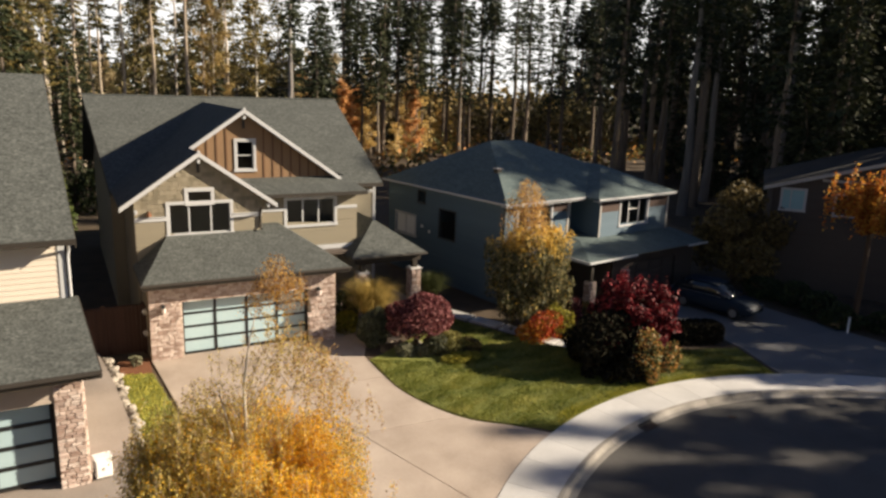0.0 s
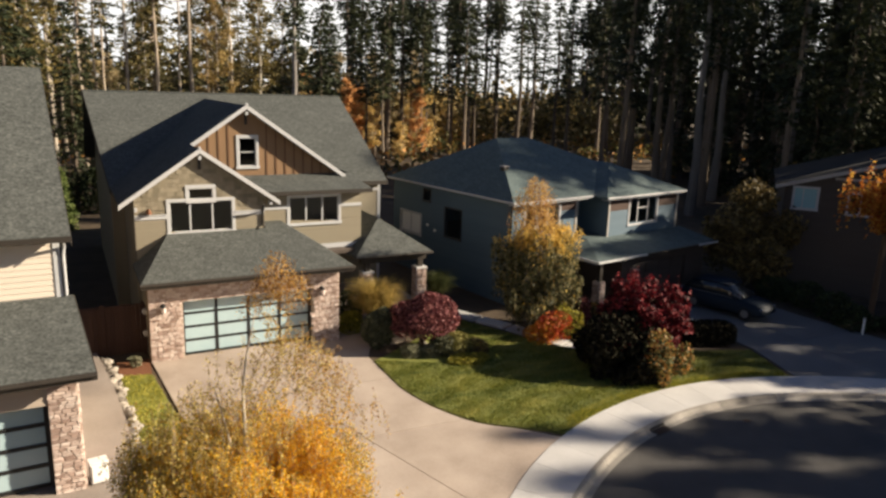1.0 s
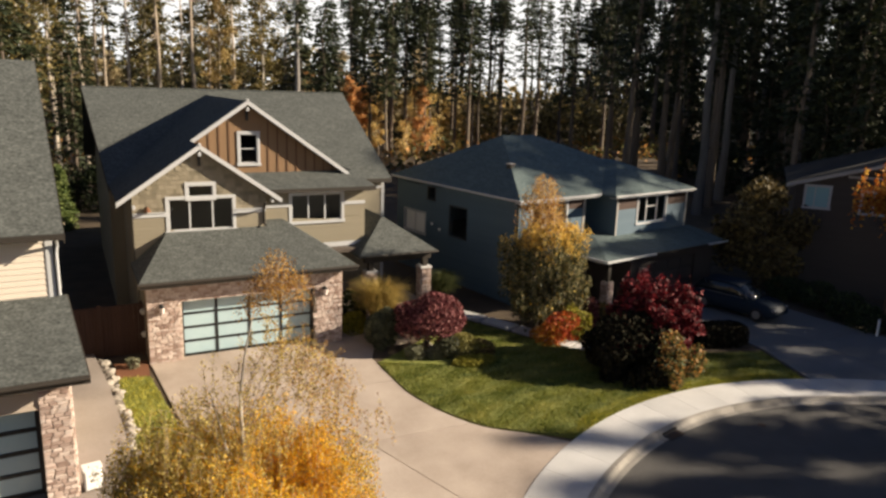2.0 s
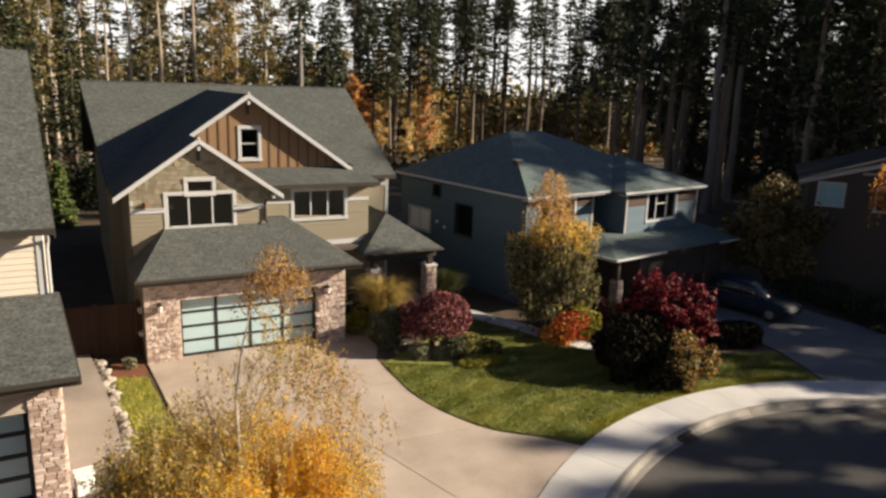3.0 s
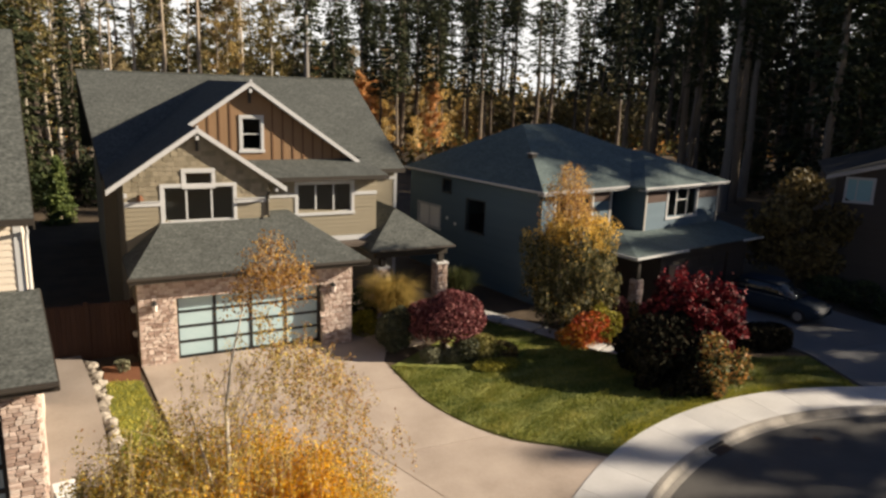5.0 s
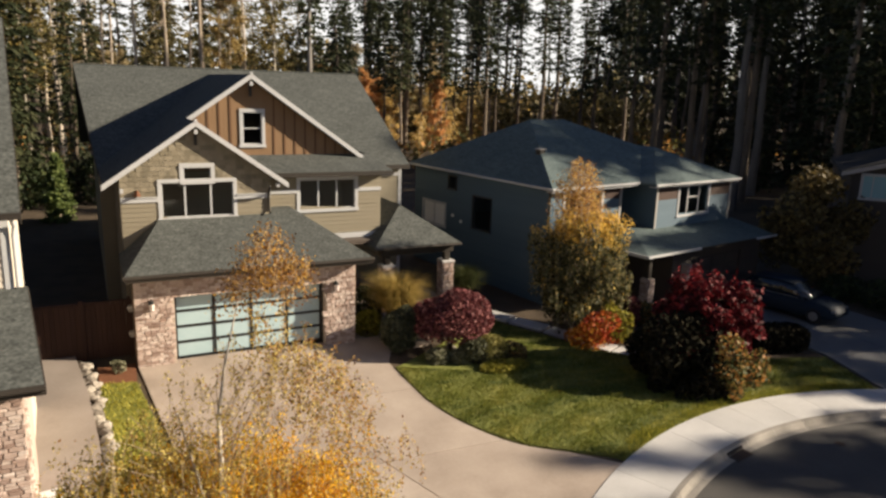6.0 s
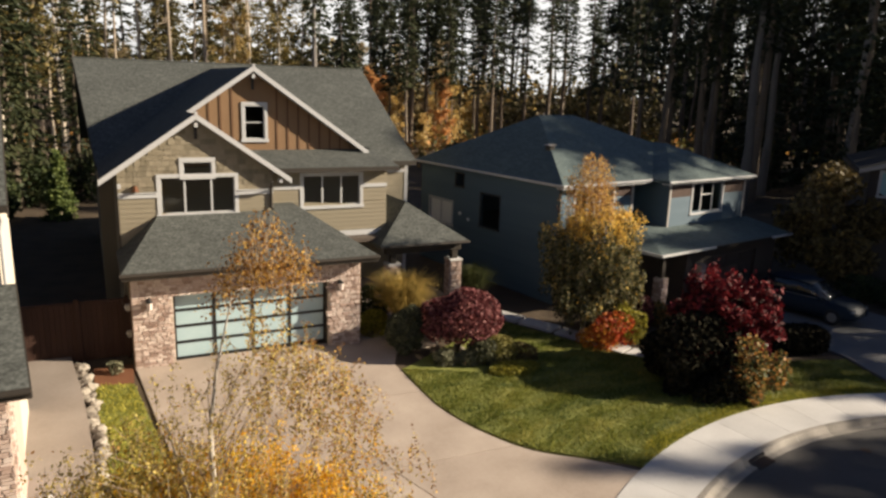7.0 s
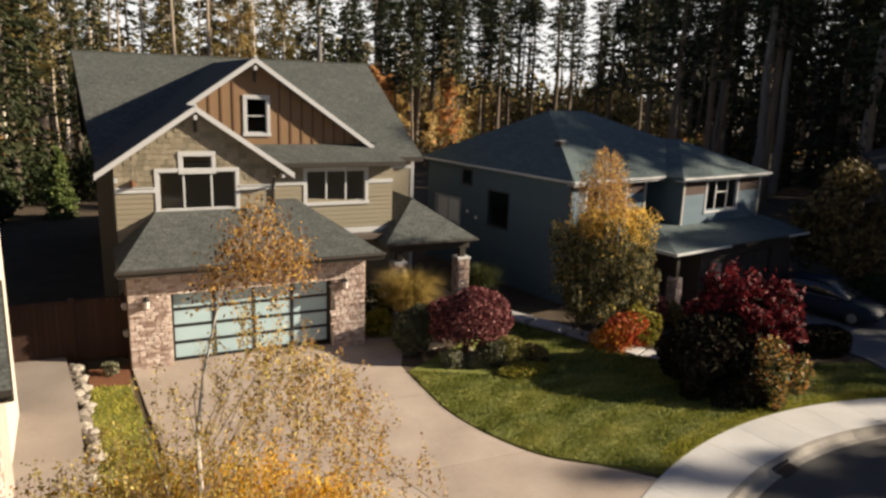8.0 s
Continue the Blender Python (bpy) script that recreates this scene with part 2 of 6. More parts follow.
material("green_grass", ((0.03, 0.045, 0.015), (0.07, 0.085, 0.03), (0.13, 0.13, 0.05)), 2, through_light=0.3, **FOLIAGE)
material("car_paint", ((0.012, 0.02, 0.032), (0.018, 0.028, 0.042)), 2, 0.6, 0.0, spec=0.12)
material("car_glass", ((0.015, 0.02, 0.025), (0.02, 0.026, 0.03)), 2, 0.05, spec=0.8)
material("tyre", ((0.012, 0.012, 0.012), (0.025, 0.025, 0.025)), 6, 0.9)
material("rusty_iron", ((0.05, 0.03, 0.022), (0.11, 0.07, 0.05)), 12, 0.7, 0.3, 60, metal=0.3)
material("lamp_lens", ((0.16, 0.17, 0.18), (0.24, 0.25, 0.26)), 6, 0.8, spec=0.08)
material("alloy", ((0.16, 0.16, 0.165), (0.26, 0.26, 0.26)), 5, 0.6, metal=0.4)
material("white_paint", ((0.68, 0.68, 0.66), (0.8, 0.8, 0.78)), 4, 0.5, stain=0.2)
material("copper", ((0.1, 0.045, 0.025), (0.18, 0.085, 0.045)), 6, 0.4, metal=0.7)
material("teal_blind", ((0.2, 0.38, 0.42), (0.3, 0.5, 0.54)), 2, 0.6)
material("lantern_glass", ((0.55, 0.46, 0.42), (0.7, 0.62, 0.58)), 4, 0.25, stain=0.2)
glass_material("window_glass")

# ---- builders ----


def thing(name, label, category, at=(0, 0, 0), turn=0.0, group="", kind=""):
    ob = new(name)
    ob.matrix_world = pose(*at, 0, 0, turn)
    return tagged(ob, label, category, group, kind)


def mesh_of(bm, name, mat, smooth=False):
    me = bpy.data.meshes.new(name)
    bm.to_mesh(me)
    bm.free()
    me.materials.append(MATS[mat])
    if smooth:
        me.polygons.foreach_set("use_smooth", [True] * len(me.polygons))
    return me


def part(name, bm, mat, parent=None, label="", smooth=False):
    me = mesh_of(bm, name, mat, smooth) if isinstance(bm, bmesh.types.BMesh) else bm
    ob = new(name, me)
    if parent:
        ob.parent = parent
    return tagged(ob, label)


def box(bm, x0, x1, y0, y1, z0, z1):
    vs = [bm.verts.new((x, y, z)) for z in (z0, z1) for x, y in ((x0, y0), (x1, y0), (x1, y1), (x0, y1))]
    for f in ((3, 2, 1, 0), (4, 5, 6, 7), (0, 1, 5, 4), (1, 2, 6, 5), (2, 3, 7, 6), (3, 0, 4, 7)):
        bm.faces.new([vs[i] for i in f])
    return bm


def bevelled_box(x0, x1, y0, y1, z0, z1, width=0.012):
    bm = box(bmesh.new(), x0, x1, y0, y1, z0, z1)
    bmesh.ops.bevel(bm, geom=bm.edges[:], offset=width, segments=1, affect="EDGES")
    return bm


def slab(bm, top, way):
    """A solid from a flat top outline and the way down through it."""
    way = Vector(way)
    a = [bm.verts.new(p) for p in top]
    b = [bm.verts.new(Vector(p) + way) for p in top]
    bm.faces.new(a)
    bm.faces.new(b[::-1])
    for i in range(len(a)):
        j = (i + 1) % len(a)
        bm.faces.new((a[j], a[i], b[i], b[j]))
    bmesh.ops.recalc_face_normals(bm, faces=bm.faces[:])
    return bm


def board(a, b, width, depth, side):
    """A straight board from a to b; width hangs down, depth goes towards side."""
    bm = bmesh.new()
    a, b, s = Vector(a), Vector(b), Vector(side).normalized() * depth
    d = Vector((0, 0, -width))
    vs = [bm.verts.new(p) for p in (a, b, b + s, a + s, a + d, b + d, b + s + d, a + s + d)]
    for f in ((0, 1, 2, 3), (7, 6, 5, 4), (0, 4, 5, 1), (1, 5, 6, 2), (2, 6, 7, 3), (3, 7, 4, 0)):
        bm.faces.new([vs[i] for i in f])
    bmesh.ops.recalc_face_normals(bm, faces=bm.faces[:])
    return bm


def tube(bm, points, radii, sides=6):
    rings = []
    for i, (p, r) in enumerate(zip(points, radii)):
        p = Vector(p)
        q = Vector(points[min(i + 1, len(points) - 1)]) - Vector(points[max(i - 1, 0)])
        q.normalize()
        a = q.cross(Vector((0.31, 0.87, 0.12))).normalized()
        b = q.cross(a)
        rings.append([bm.verts.new(p + (a * math.cos(k * math.tau / sides) + b * math.sin(k * math.tau / sides)) * r) for k in range(sides)])
    for u, v in zip(rings, rings[1:]):
        for k in range(sides):
            bm.faces.new((u[k], u[(k + 1) % sides], v[(k + 1) % sides], v[k]))
    bm.faces.new(rings[-1])
    bm.faces.new(rings[0][::-1])
    return bm


class Wall:
    """A wall's own axes: u along it, z up, depth inwards from its face."""

    def __init__(self, origin, along, inward, u0, u1, z0, top, knots=(), openings=()):
        self.o, self.a, self.i = Vector(origin), Vector(along), Vector(inward)
        self.u0, self.u1, self.z0, self.top, self.knots, self.openings = u0, u1, z0, top, knots, openings

    def at(self, u, z, depth=0.0):
        return self.o + self.a * u + self.i * depth + Vector((0, 0, z))

    def strips(self, lo=None, hi=None):
        lo = self.z0 if lo is None else lo
        us = {self.u0, self.u1, *self.knots}
        for a, b, c, d in self.openings:
            us |= {a, b}
        us = sorted(u for u in us if self.u0 <= u <= self.u1)
        out = []
        for a, b in zip(us, us[1:]):
            if b - a < 1e-4:
                continue
            m = (a + b) / 2
            spans, z = [], lo
            for p, q, c, d in sorted(self.openings, key=lambda o: o[2]):
                if p <= m <= q:
                    spans.append((z, c))
                    z = max(z, d)
            spans.append((z, None))
            for s, e in spans:
                ends = []
                for u in (a, b):
                    t = self.top(u) if e is None else min(e, self.top(u))
                    ends.append(t if hi is None else min(t, hi))
                if max(ends) - s > 0.004:
                    out.append((a, b, s, max(ends[0], s), max(ends[1], s)))
        return out

    def solid(self, thick=0.2):
        bm = bmesh.new()
        for a, b, s, ta, tb in self.strips():
            outline = [self.at(a, s), self.at(b, s)] + ([self.at(b, tb)] if tb > s else []) + ([self.at(a, ta)] if ta > s else [])
            if len(outline) > 2:
                slab(bm, outline, self.i * thick)
        bmesh.ops.remove_doubles(bm, verts=bm.verts[:], dist=0.0005)
        return bm

    def courses(self, lo, hi, out_low=0.024, out_high=0.006):
        """The lap boards of one course, one for each run between openings."""
        runs = []
        for st in self.strips(lo, hi):
            if runs and abs(runs[-1][-1][1] - st[0]) < 1e-5 and runs[-1][-1][2] == st[2] and runs[-1][-1][4] > st[2] and st[3] > st[2]:
                runs[-1].append(st)
            else:
                runs.append([st])
        for run in runs:
            bm = bmesh.new()
            s = run[0][2]
            ends = [(run[0][0], run[0][3])] + [(st[1], st[4]) for st in run]
            cols = [[bm.verts.new(p) for p in (self.at(u, s, 0.01), self.at(u, s, -out_low), self.at(u, t, -out_high), self.at(u, t, 0.01))] for u, t in ends]
            for a, b in zip(cols, cols[1:]):
                for k in range(4):
                    bm.faces.new((a[k], b[k], b[(k + 1) % 4], a[(k + 1) % 4]))
            bm.faces.new(cols[0])
            bm.faces.new(cols[-1][::-1])
            bmesh.ops.recalc_face_normals(bm, faces=bm.faces[:])
            yield bm

    def bar(self, u0, u1, z0, z1, out, depth):
        """A rectangular bar on the wall, from out metres proud to depth metres in."""
        bm = bmesh.new()
        slab(bm, [self.at(u0, z0, -out), self.at(u1, z0, -out), self.at(u1, z1, -out), self.at(u0, z1, -out)], self.i * (out + depth))
        return bm


def siding(wall, parent, mat, z0, z1, step=0.16, label=""):
    k = z0
    while k < z1 - 0.02:
        for bm in wall.courses(k, min(k + step, z1)):
            part("siding_board", bm, mat, parent, label)
        k += step


def window(wall, parent, u0, u1, z0, z1, bars=(), rails=(), trim=0.11, mat="white_trim", name="window", pane_mat="window_glass", head=0.0, sill=True):
    """A window in an opening of a wall: casing boards, sash bars, sill and a pane between each pair of bars."""
    w = part(name, wall.bar(u0 - trim, u1 + trim, z1, z1 + trim + head, 0.05, 0.0), mat, parent, "painted wooden window casing")
    part("casing", wall.bar(u0 - trim, u0, z0, z1, 0.045, 0.0), mat, w)
    part("casing", wall.bar(u1, u1 + trim, z0, z1, 0.045, 0.0), mat, w)
    part("window_sill" if sill else "casing", wall.bar(u0 - trim - 0.03 * sill, u1 + trim + 0.03 * sill, z0 - trim, z0, 0.07, 0.0), mat, w)
    f = 0.035
    for a, b, c, d in ((u0, u0 + f, z0, z1), (u1 - f, u1, z0, z1), (u0 + f, u1 - f, z0, z0 + f), (u0 + f, u1 - f, z1 - f, z1)):
        part("sash", wall.bar(a, b, c, d, -0.02, 0.07), mat, w)
    for u in bars:
        part("mullion", wall.bar(u - 0.03, u + 0.03, z0 + f, z1 - f, -0.015, 0.07), mat, w)
    for z in rails:
        part("rail", wall.bar(u0 + f, u1 - f, z - 0.02, z + 0.02, -0.022, 0.065), mat, w)
    edges = [u0 + f, *bars, u1 - f]
    for a, b in zip(edges, edges[1:]):
        pane = part("pane", wall.bar(a + 0.03 * (a in bars), b - 0.03 * (b in bars), z0 + f, z1 - f, -0.045, 0.051), pane_mat, w)
        pane.visible_shadow = pane_mat != "window_glass"
    return w


def roof_face(parent, outline, mat="roof_shingle", thick=0.13, name="roof", label=""):
    return part(name, slab(bmesh.new(), outline, (0, 0, -thick)), mat, parent, label)


def height(x, y):
    """The lie of the land: level at the garages, falling to the street."""
    return -0.03 * min(max(x, 0), 20) - 0.035 * min(max(26.5 - y, 0), 12)


def settle(root, at):
    """Moves a thing's origin to its base, with its parts staying where they are."""
    root.location = at
    for child in root.children:
        child.matrix_parent_inverse = Matrix.Translation(at).inverted()


def clipped(poly, cell):
    """The outline poly cut to a convex cell, both counter-clockwise, in plan."""
    out = list(poly)
    for i in range(len(cell)):
        (ax, ay), (bx, by) = cell[i], cell[(i + 1) % len(cell)]
        src, out = out, []
        for j in range(len(src)):
            p, q = src[j - 1], src[j]
            sp = (bx - ax) * (p[1] - ay) - (by - ay) * (p[0] - ax)
            sq = (bx - ax) * (q[1] - ay) - (by - ay) * (q[0] - ax)
            if sp * sq < 0:
                k = sp / (sp - sq)
                out.append((p[0] + (q[0] - p[0]) * k, p[1] + (q[1] - p[1]) * k))
            if sq >= 0:
                out.append(q)
        if not out:
            return []
    return out


def laid(poly, up=0.0, thick=0.15):
    """A slab on the land with that outline."""
    bm = bmesh.new()
    top = [bm.verts.new((x, y, height(x, y) + up)) for x, y in poly]
    low = [bm.verts.new((x, y, height(x, y) + up - thick)) for x, y in poly]
    bm.faces.new(top)
    for i in range(len(top)):
        j = (i + 1) % len(top)
        bm.faces.new((top[j], top[i], low[i], low[j]))
    bmesh.ops.triangulate(bm, faces=[f for f in bm.faces if len(f.verts) > 4])
    bmesh.ops.recalc_face_normals(bm, faces=bm.faces[:])
    return bm


# ---- the land, the street, the drives ----
RING = Vector((14.95, 2.0, 0))
R_ROAD, R_KERB, R_WALK = 14.2, 14.62, 16.12


def ground_sheet():
    near = np.arange(-40, 64.1, 0.8)
    far = np.array([70, 80, 95, 115, 140, 180, 240, 330, 450, 650, 900])
    xs = np.concatenate([-40 - (far[::-1] - 64), near, far])
    ys = np.concatenate([-40 - (far[::-1] - 64), near, far])
    bm = bmesh.new()
    rows = []
    for y in ys:
        row = []
        for x in xs:
            r = math.hypot(x - RING.x, y - RING.y)
            z = height(x, y) - (0.45 if r < 15.3 else 0.05)
            if r > 16.5:
                z += 0.05 * noise.noise((x * 0.35, y * 0.35, 0)) * min(1, (r - 16.5) / 4)
            row.append(bm.verts.new((x, y, z)))
        rows.append(row)
    for a, b in zip(rows, rows[1:]):
        for i in range(len(a) - 1):
            bm.faces.new((a[i], a[i + 1], b[i + 1], b[i]))
    return bm


tagged(part("ground", ground_sheet(), "soil", None, "", True), "dark bark mulch and forest soil under the trees", "ground", kind="structure")


def arc(r, a0, a1, n):
    return [(RING.x + r * math.cos(radians(a0 + (a1 - a0) * i / n)), RING.y + r * math.sin(radians(a0 + (a1 - a0) * i / n))) for i in range(n + 1)]


def road_surface():
    bm = bmesh.new()
    centre = bm.verts.new((RING.x, RING.y, height(RING.x, RING.y) - 0.06))
    prev = None
    rings = []
    for r in (3, 6, 9, 12, R_ROAD):
        rings.append([bm.verts.new((x, y, height(x, y) - 0.06 - 0.07 * r / R_ROAD)) for x, y in arc(r, 0, 360, 96)[:-1]])
    for i in range(96):
        bm.faces.new((centre, rings[0][i], rings[0][(i + 1) % 96]))
        for a, b in zip(rings, rings[1:]):
            bm.faces.new((a[i], b[i], b[(i + 1) % 96], a[(i + 1) % 96]))
    return bm


tagged(part("road", road_surface(), "asphalt", None, "", True), "dark worn asphalt turning circle of a cul-de-sac", "road", kind="structure")
pavement = tagged(new("pavement"), "pale concrete pavement slabs curving round the street", "pavement", kind="structure")
kerb = tagged(new("kerb"), "rolled concrete kerb and gutter along the asphalt", "kerb", kind="structure")
STEP = 5.6
for k in range(-6, 37):
    a0, a1 = k * STEP, (k + 1) * STEP - 0.045
    ring = arc(R_WALK, a0, a1, 4) + arc(R_KERB + 0.012, a0, a1, 4)[::-1]
    part("paving_slab", laid(ring, 0.02, 0.4), "pale_concrete", pavement)
    bm = bmesh.new()
    profile = ((R_KERB, 0.022), (R_KERB - 0.13, 0.016), (R_KERB - 0.2, -0.1), (R_KERB - 0.24, -0.125), (R_ROAD - 0.01, -0.118), (R_ROAD - 0.01, -0.4))
    lines = [[bm.verts.new((x, y, height(x, y) + up)) for x, y in arc(r, a0, a1 + 0.02, 4)] for r, up in profile]
    for u, v in zip(lines, lines[1:]):
        for i in range(4):
            bm.faces.new((u[i], u[i + 1], v[i + 1], v[i]))
    part("kerb_stone", bm, "kerb_concrete", kerb)

# storm drain in the kerb, and a cast cover in the road
drain = thing("storm_drain", "dark iron storm drain inlet set in the kerb", "drain")
# solid strip; the shade inside the slot is put into its dark colour
part("inlet", laid(arc(R_KERB - 0.14, 102.1, 105.3, 3) + arc(R_KERB - 0.21, 105.3, 102.1, 3), -0.03, 0.1), "dark_trim", drain, "dark strip standing in for the shaded kerb slot")
grate = part("grate", laid(arc(R_KERB - 0.22, 102.1, 105.3, 3) + arc(R_ROAD - 0.12, 105.3, 102.1, 3), -0.108, 0.1), "dark_trim", drain, "iron grate in the gutter")
for k in range(7):
    part("bar", laid(arc(R_KERB - 0.24, 102.15 + 0.42 * k, 102.35 + 0.42 * k, 1) + arc(R_ROAD - 0.1, 102.35 + 0.42 * k, 102.15 + 0.42 * k, 1), -0.1, 0.05), "rusty_iron", grate)
cover = thing("valve_cover", "small round iron valve cover in the asphalt", "manhole cover", (15.11, 15.30, height(15.11, 15.30) - 0.125))
part("frame", tube(bmesh.new(), [(0, 0, -0.05), (0, 0, 0.005)], [0.17, 0.17], 20), "dark_trim", cover)
part("lid", tube(bmesh.new(), [(0, 0, -0.02), (0, 0, 0.012)], [0.13, 0.13], 20), "rusty_iron", cover)

def smooth(points, n=5):
    """A flowing line through the points."""
    out = []
    for i in range(len(points) - 1):
        p = [Vector((*points[min(max(i + k, 0), len(points) - 1)], 0)) for k in (-1, 0, 1, 2)]
        for j in range(n):
            t = j / n
            q = 0.5 * (2 * p[1] + (p[2] - p[0]) * t + (2 * p[0] - 5 * p[1] + 4 * p[2] - p[3]) * t * t + (3 * p[1] - p[0] - 3 * p[2] + p[3]) * t ** 3)
            out.append((q.x, q.y))
    return out + [points[-1]]


DRIVE = [(-3.2, 26.75), (-2.86, 22.5), (-2.55, 19.0), (-1.7, 16.0), (-0.2, 13.2)] + arc(R_WALK + 0.012, 140, 116, 6) + smooth([
    (6.85, 17.45), (5.76, 18.27), (4.97, 19.6), (4.55, 21.0), (4.46, 22.2), (4.46, 24.4)]) + [(4.9, 25.3), (6.6, 25.55), (6.9, 26.3), (6.3, 27.6), (4.02, 27.6), (4.02, 26.75)]
drive = tagged(new("driveway"), "tan exposed concrete driveway in large jointed slabs", "driveway", kind="structure")
ROWS_Y = (28.0, 22.3, 18.6, 9.0)
BREAK = (0.9, 0.9, 2.0, 5.2)
for i in range(3):
    ya, yb, ba, bb = ROWS_Y[i], ROWS_Y[i + 1], BREAK[i], BREAK[i + 1]
    g = 0.014
    for cell in ([(-8, yb + g), (bb - g, yb + g), (ba - g, ya - g), (-8, ya - g)], [(bb + g, yb + g), (14, yb + g), (14, ya - g), (ba + g, ya - g)]):
        for sub in ([(-20, -20), (0, -20), (0, 60), (-20, 60)], [(0, -20), (40, -20), (40, 60), (0, 60)]):
            poly = clipped(clipped(DRIVE, cell), sub)
            if len(poly) > 2:
                part("concrete_slab", laid(poly, 0.0, 0.2), "concrete", drive)

H2_DRIVE = [(20.35, 17.25)] + arc(R_WALK + 0.012, 69, 30, 7)[1:] + [(29.2, 14.5), (28.3, 19.0), (27.6, 22.0), (27.0, 27.2), (19.8, 26.0), (21.3, 22.6), (21.2, 20.0)]
drive2 = tagged(new("driveway"), "grey concrete driveway in the shade of tall trees", "driveway", kind="structure")
for cell in ([(0, 0), (24.3, 0), (24.3, 19.8), (0, 19.8)], [(24.32, 0), (60, 0), (60, 19.8), (24.32, 19.8)], [(0, 19.82), (24.3, 19.82), (24.3, 60), (0, 60)], [(24.32, 19.82), (60, 19.82), (60, 60), (24.32, 60)]):
    poly = clipped(H2_DRIVE, cell)
    if len(poly) > 2:
        part("concrete_slab", laid(poly, 0.0, 0.2), "shaded_concrete", drive2)

# the neighbour's raised pad and side path
side_path = tagged(new("side_path"), "raised tan concrete pad and side path", "path", kind="structure")
for k, (ya, yb) in enumerate(((27.6, 24.6), (24.59, 21.6), (21.59, 18.2), (18.19, 14.6))):
    right = (-4.95, -4.62, -4.42, -4.3, -4.3)
    bm = slab(bmesh.new(), [(-10.5, yb, 0.26 - 0.02 * k), (right[k + 1], yb, 0.2 - 0.03 * k), (right[k], ya, 0.24 - 0.03 * k), (-10.5, ya, 0.28 - 0.02 * k)], (0, 0, -0.5))
    part("concrete_slab", bm, "pad_concrete", side_path)

LAWN = smooth([(4.52, 23.9), (4.52, 22.2), (4.61, 21.0), (5.03, 19.66), (5.81, 18.34), (6.9, 17.52), (7.75, 16.98)]) + arc(R_WALK + 0.015, 115, 71.5, 12) + [
    (20.9, 19.9), (18.4, 20.6), (15.6, 22.3), (13.4, 22.4), (12.2, 23.3), (11.1, 25.5), (10.1, 27.2), (8.8, 26.6), (9.1, 24.6), (8.9, 23.0), (7.9, 22.5), (7.0, 22.9), (6.2, 23.3), (5.2, 23.7)]
lawn = tagged(part("lawn", laid(LAWN, 0.015, 0.15), "lawn"), "mown green lawn with a crisp edge along the drive", "lawn", kind="structure")
STRIP = [(-4.3, 25.6), (-4.2, 22.0), (-4.1, 17.0), (-3.9, 12.5), (-1.2, 10.2), (-0.35, 13.0), (-1.85, 15.9), (-2.68, 19.0), (-3.0, 22.5), (-3.3, 25.4)]
strip = tagged(part("grass_strip", laid(STRIP, 0.015, 0.15), "lawn"), "narrow strip of yellow-green grass beside the driveway", "lawn", kind="structure")
bed = tagged(part("mulch_bed", laid([(-4.35, 26.9), (-4.33, 25.62), (-3.3, 25.42), (-3.25, 26.9)], 0.01, 0.12), "red_mulch"), "red bark mulch bed by the garage wall", "mulch", kind="structure")
path2 = tagged(new("garden_path"), "pale stepping slabs between lawn and house", "path", kind="structure")
for a, b in (((10.0, 28.3), (10.7, 27.0)), ((10.75, 26.85), (11.45, 25.6)), ((11.5, 25.45), (12.1, 24.2)), ((12.15, 24.05), (12.75, 23.0)), ((12.8, 22.9), (13.5, 22.2))):
    part("paving_slab", laid([(a[0], a[1]), (b[0], b[1]), (b[0] + 0.75, b[1] + 0.35), (a[0] + 0.75, a[1] + 0.35)], 0.03, 0.12), "pale_concrete", path2)


def inside(x, y, poly):
    hit = False
    for i in range(len(poly)):
        (ax, ay), (bx, by) = poly[i - 1], poly[i]
        if (ay > y) != (by > y) and x < (bx - ax) * (y - ay) / (by - ay) + ax:
            hit = not hit
    return hit


def quads_mesh(name, quads, mat):
    """One mesh of loose four-cornered leaves or blades."""
    quads = np.asarray(quads, float).reshape(-1, 4, 3)
    me = bpy.data.meshes.new(name)
    me.from_pydata(quads.reshape(-1, 3).tolist(), [], np.arange(len(quads) * 4).reshape(-1, 4).tolist())
    me.materials.append(MATS[mat])
    return me


def blades(poly, count, tall, seed):
    rng = np.random.default_rng(seed)
    x0, y0 = np.min(poly, axis=0)
    x1, y1 = np.max(poly, axis=0)
    out = []
    while len(out) < count:
        x, y = rng.uniform(x0, x1), rng.uniform(y0, y1)
        if not inside(x, y, poly):
            continue
        z, a, h = height(x, y) + 0.01, rng.uniform(0, math.tau), tall * rng.uniform(0.6, 1.3) * (1 + 0.7 * noise.noise((x * 1.1, y * 1.1, 3)))
        dx, dy, w = math.cos(a), math.sin(a), 0.016
        # each mower pass lays the blades the other way
        pass_r = math.hypot(x - RING.x, y - RING.y)
        lay = 0.03 * (1 if math.sin(pass_r * math.tau / 1.1 + 0.4 * math.sin(x * 1.3)) > 0 else -1)
        lx, ly = rng.normal(0, 0.02, 2) + lay * np.array([x - RING.x, y - RING.y]) / pass_r
        out.append([(x - dx * w, y - dy * w, z), (x + dx * w, y + dy * w, z), (x + dx * w * 0.3 + lx, y + dy * w * 0.3 + ly, z + h), (x - dx * w * 0.3 + lx, y - dy * w * 0.3 + ly, z + h)])
    return out


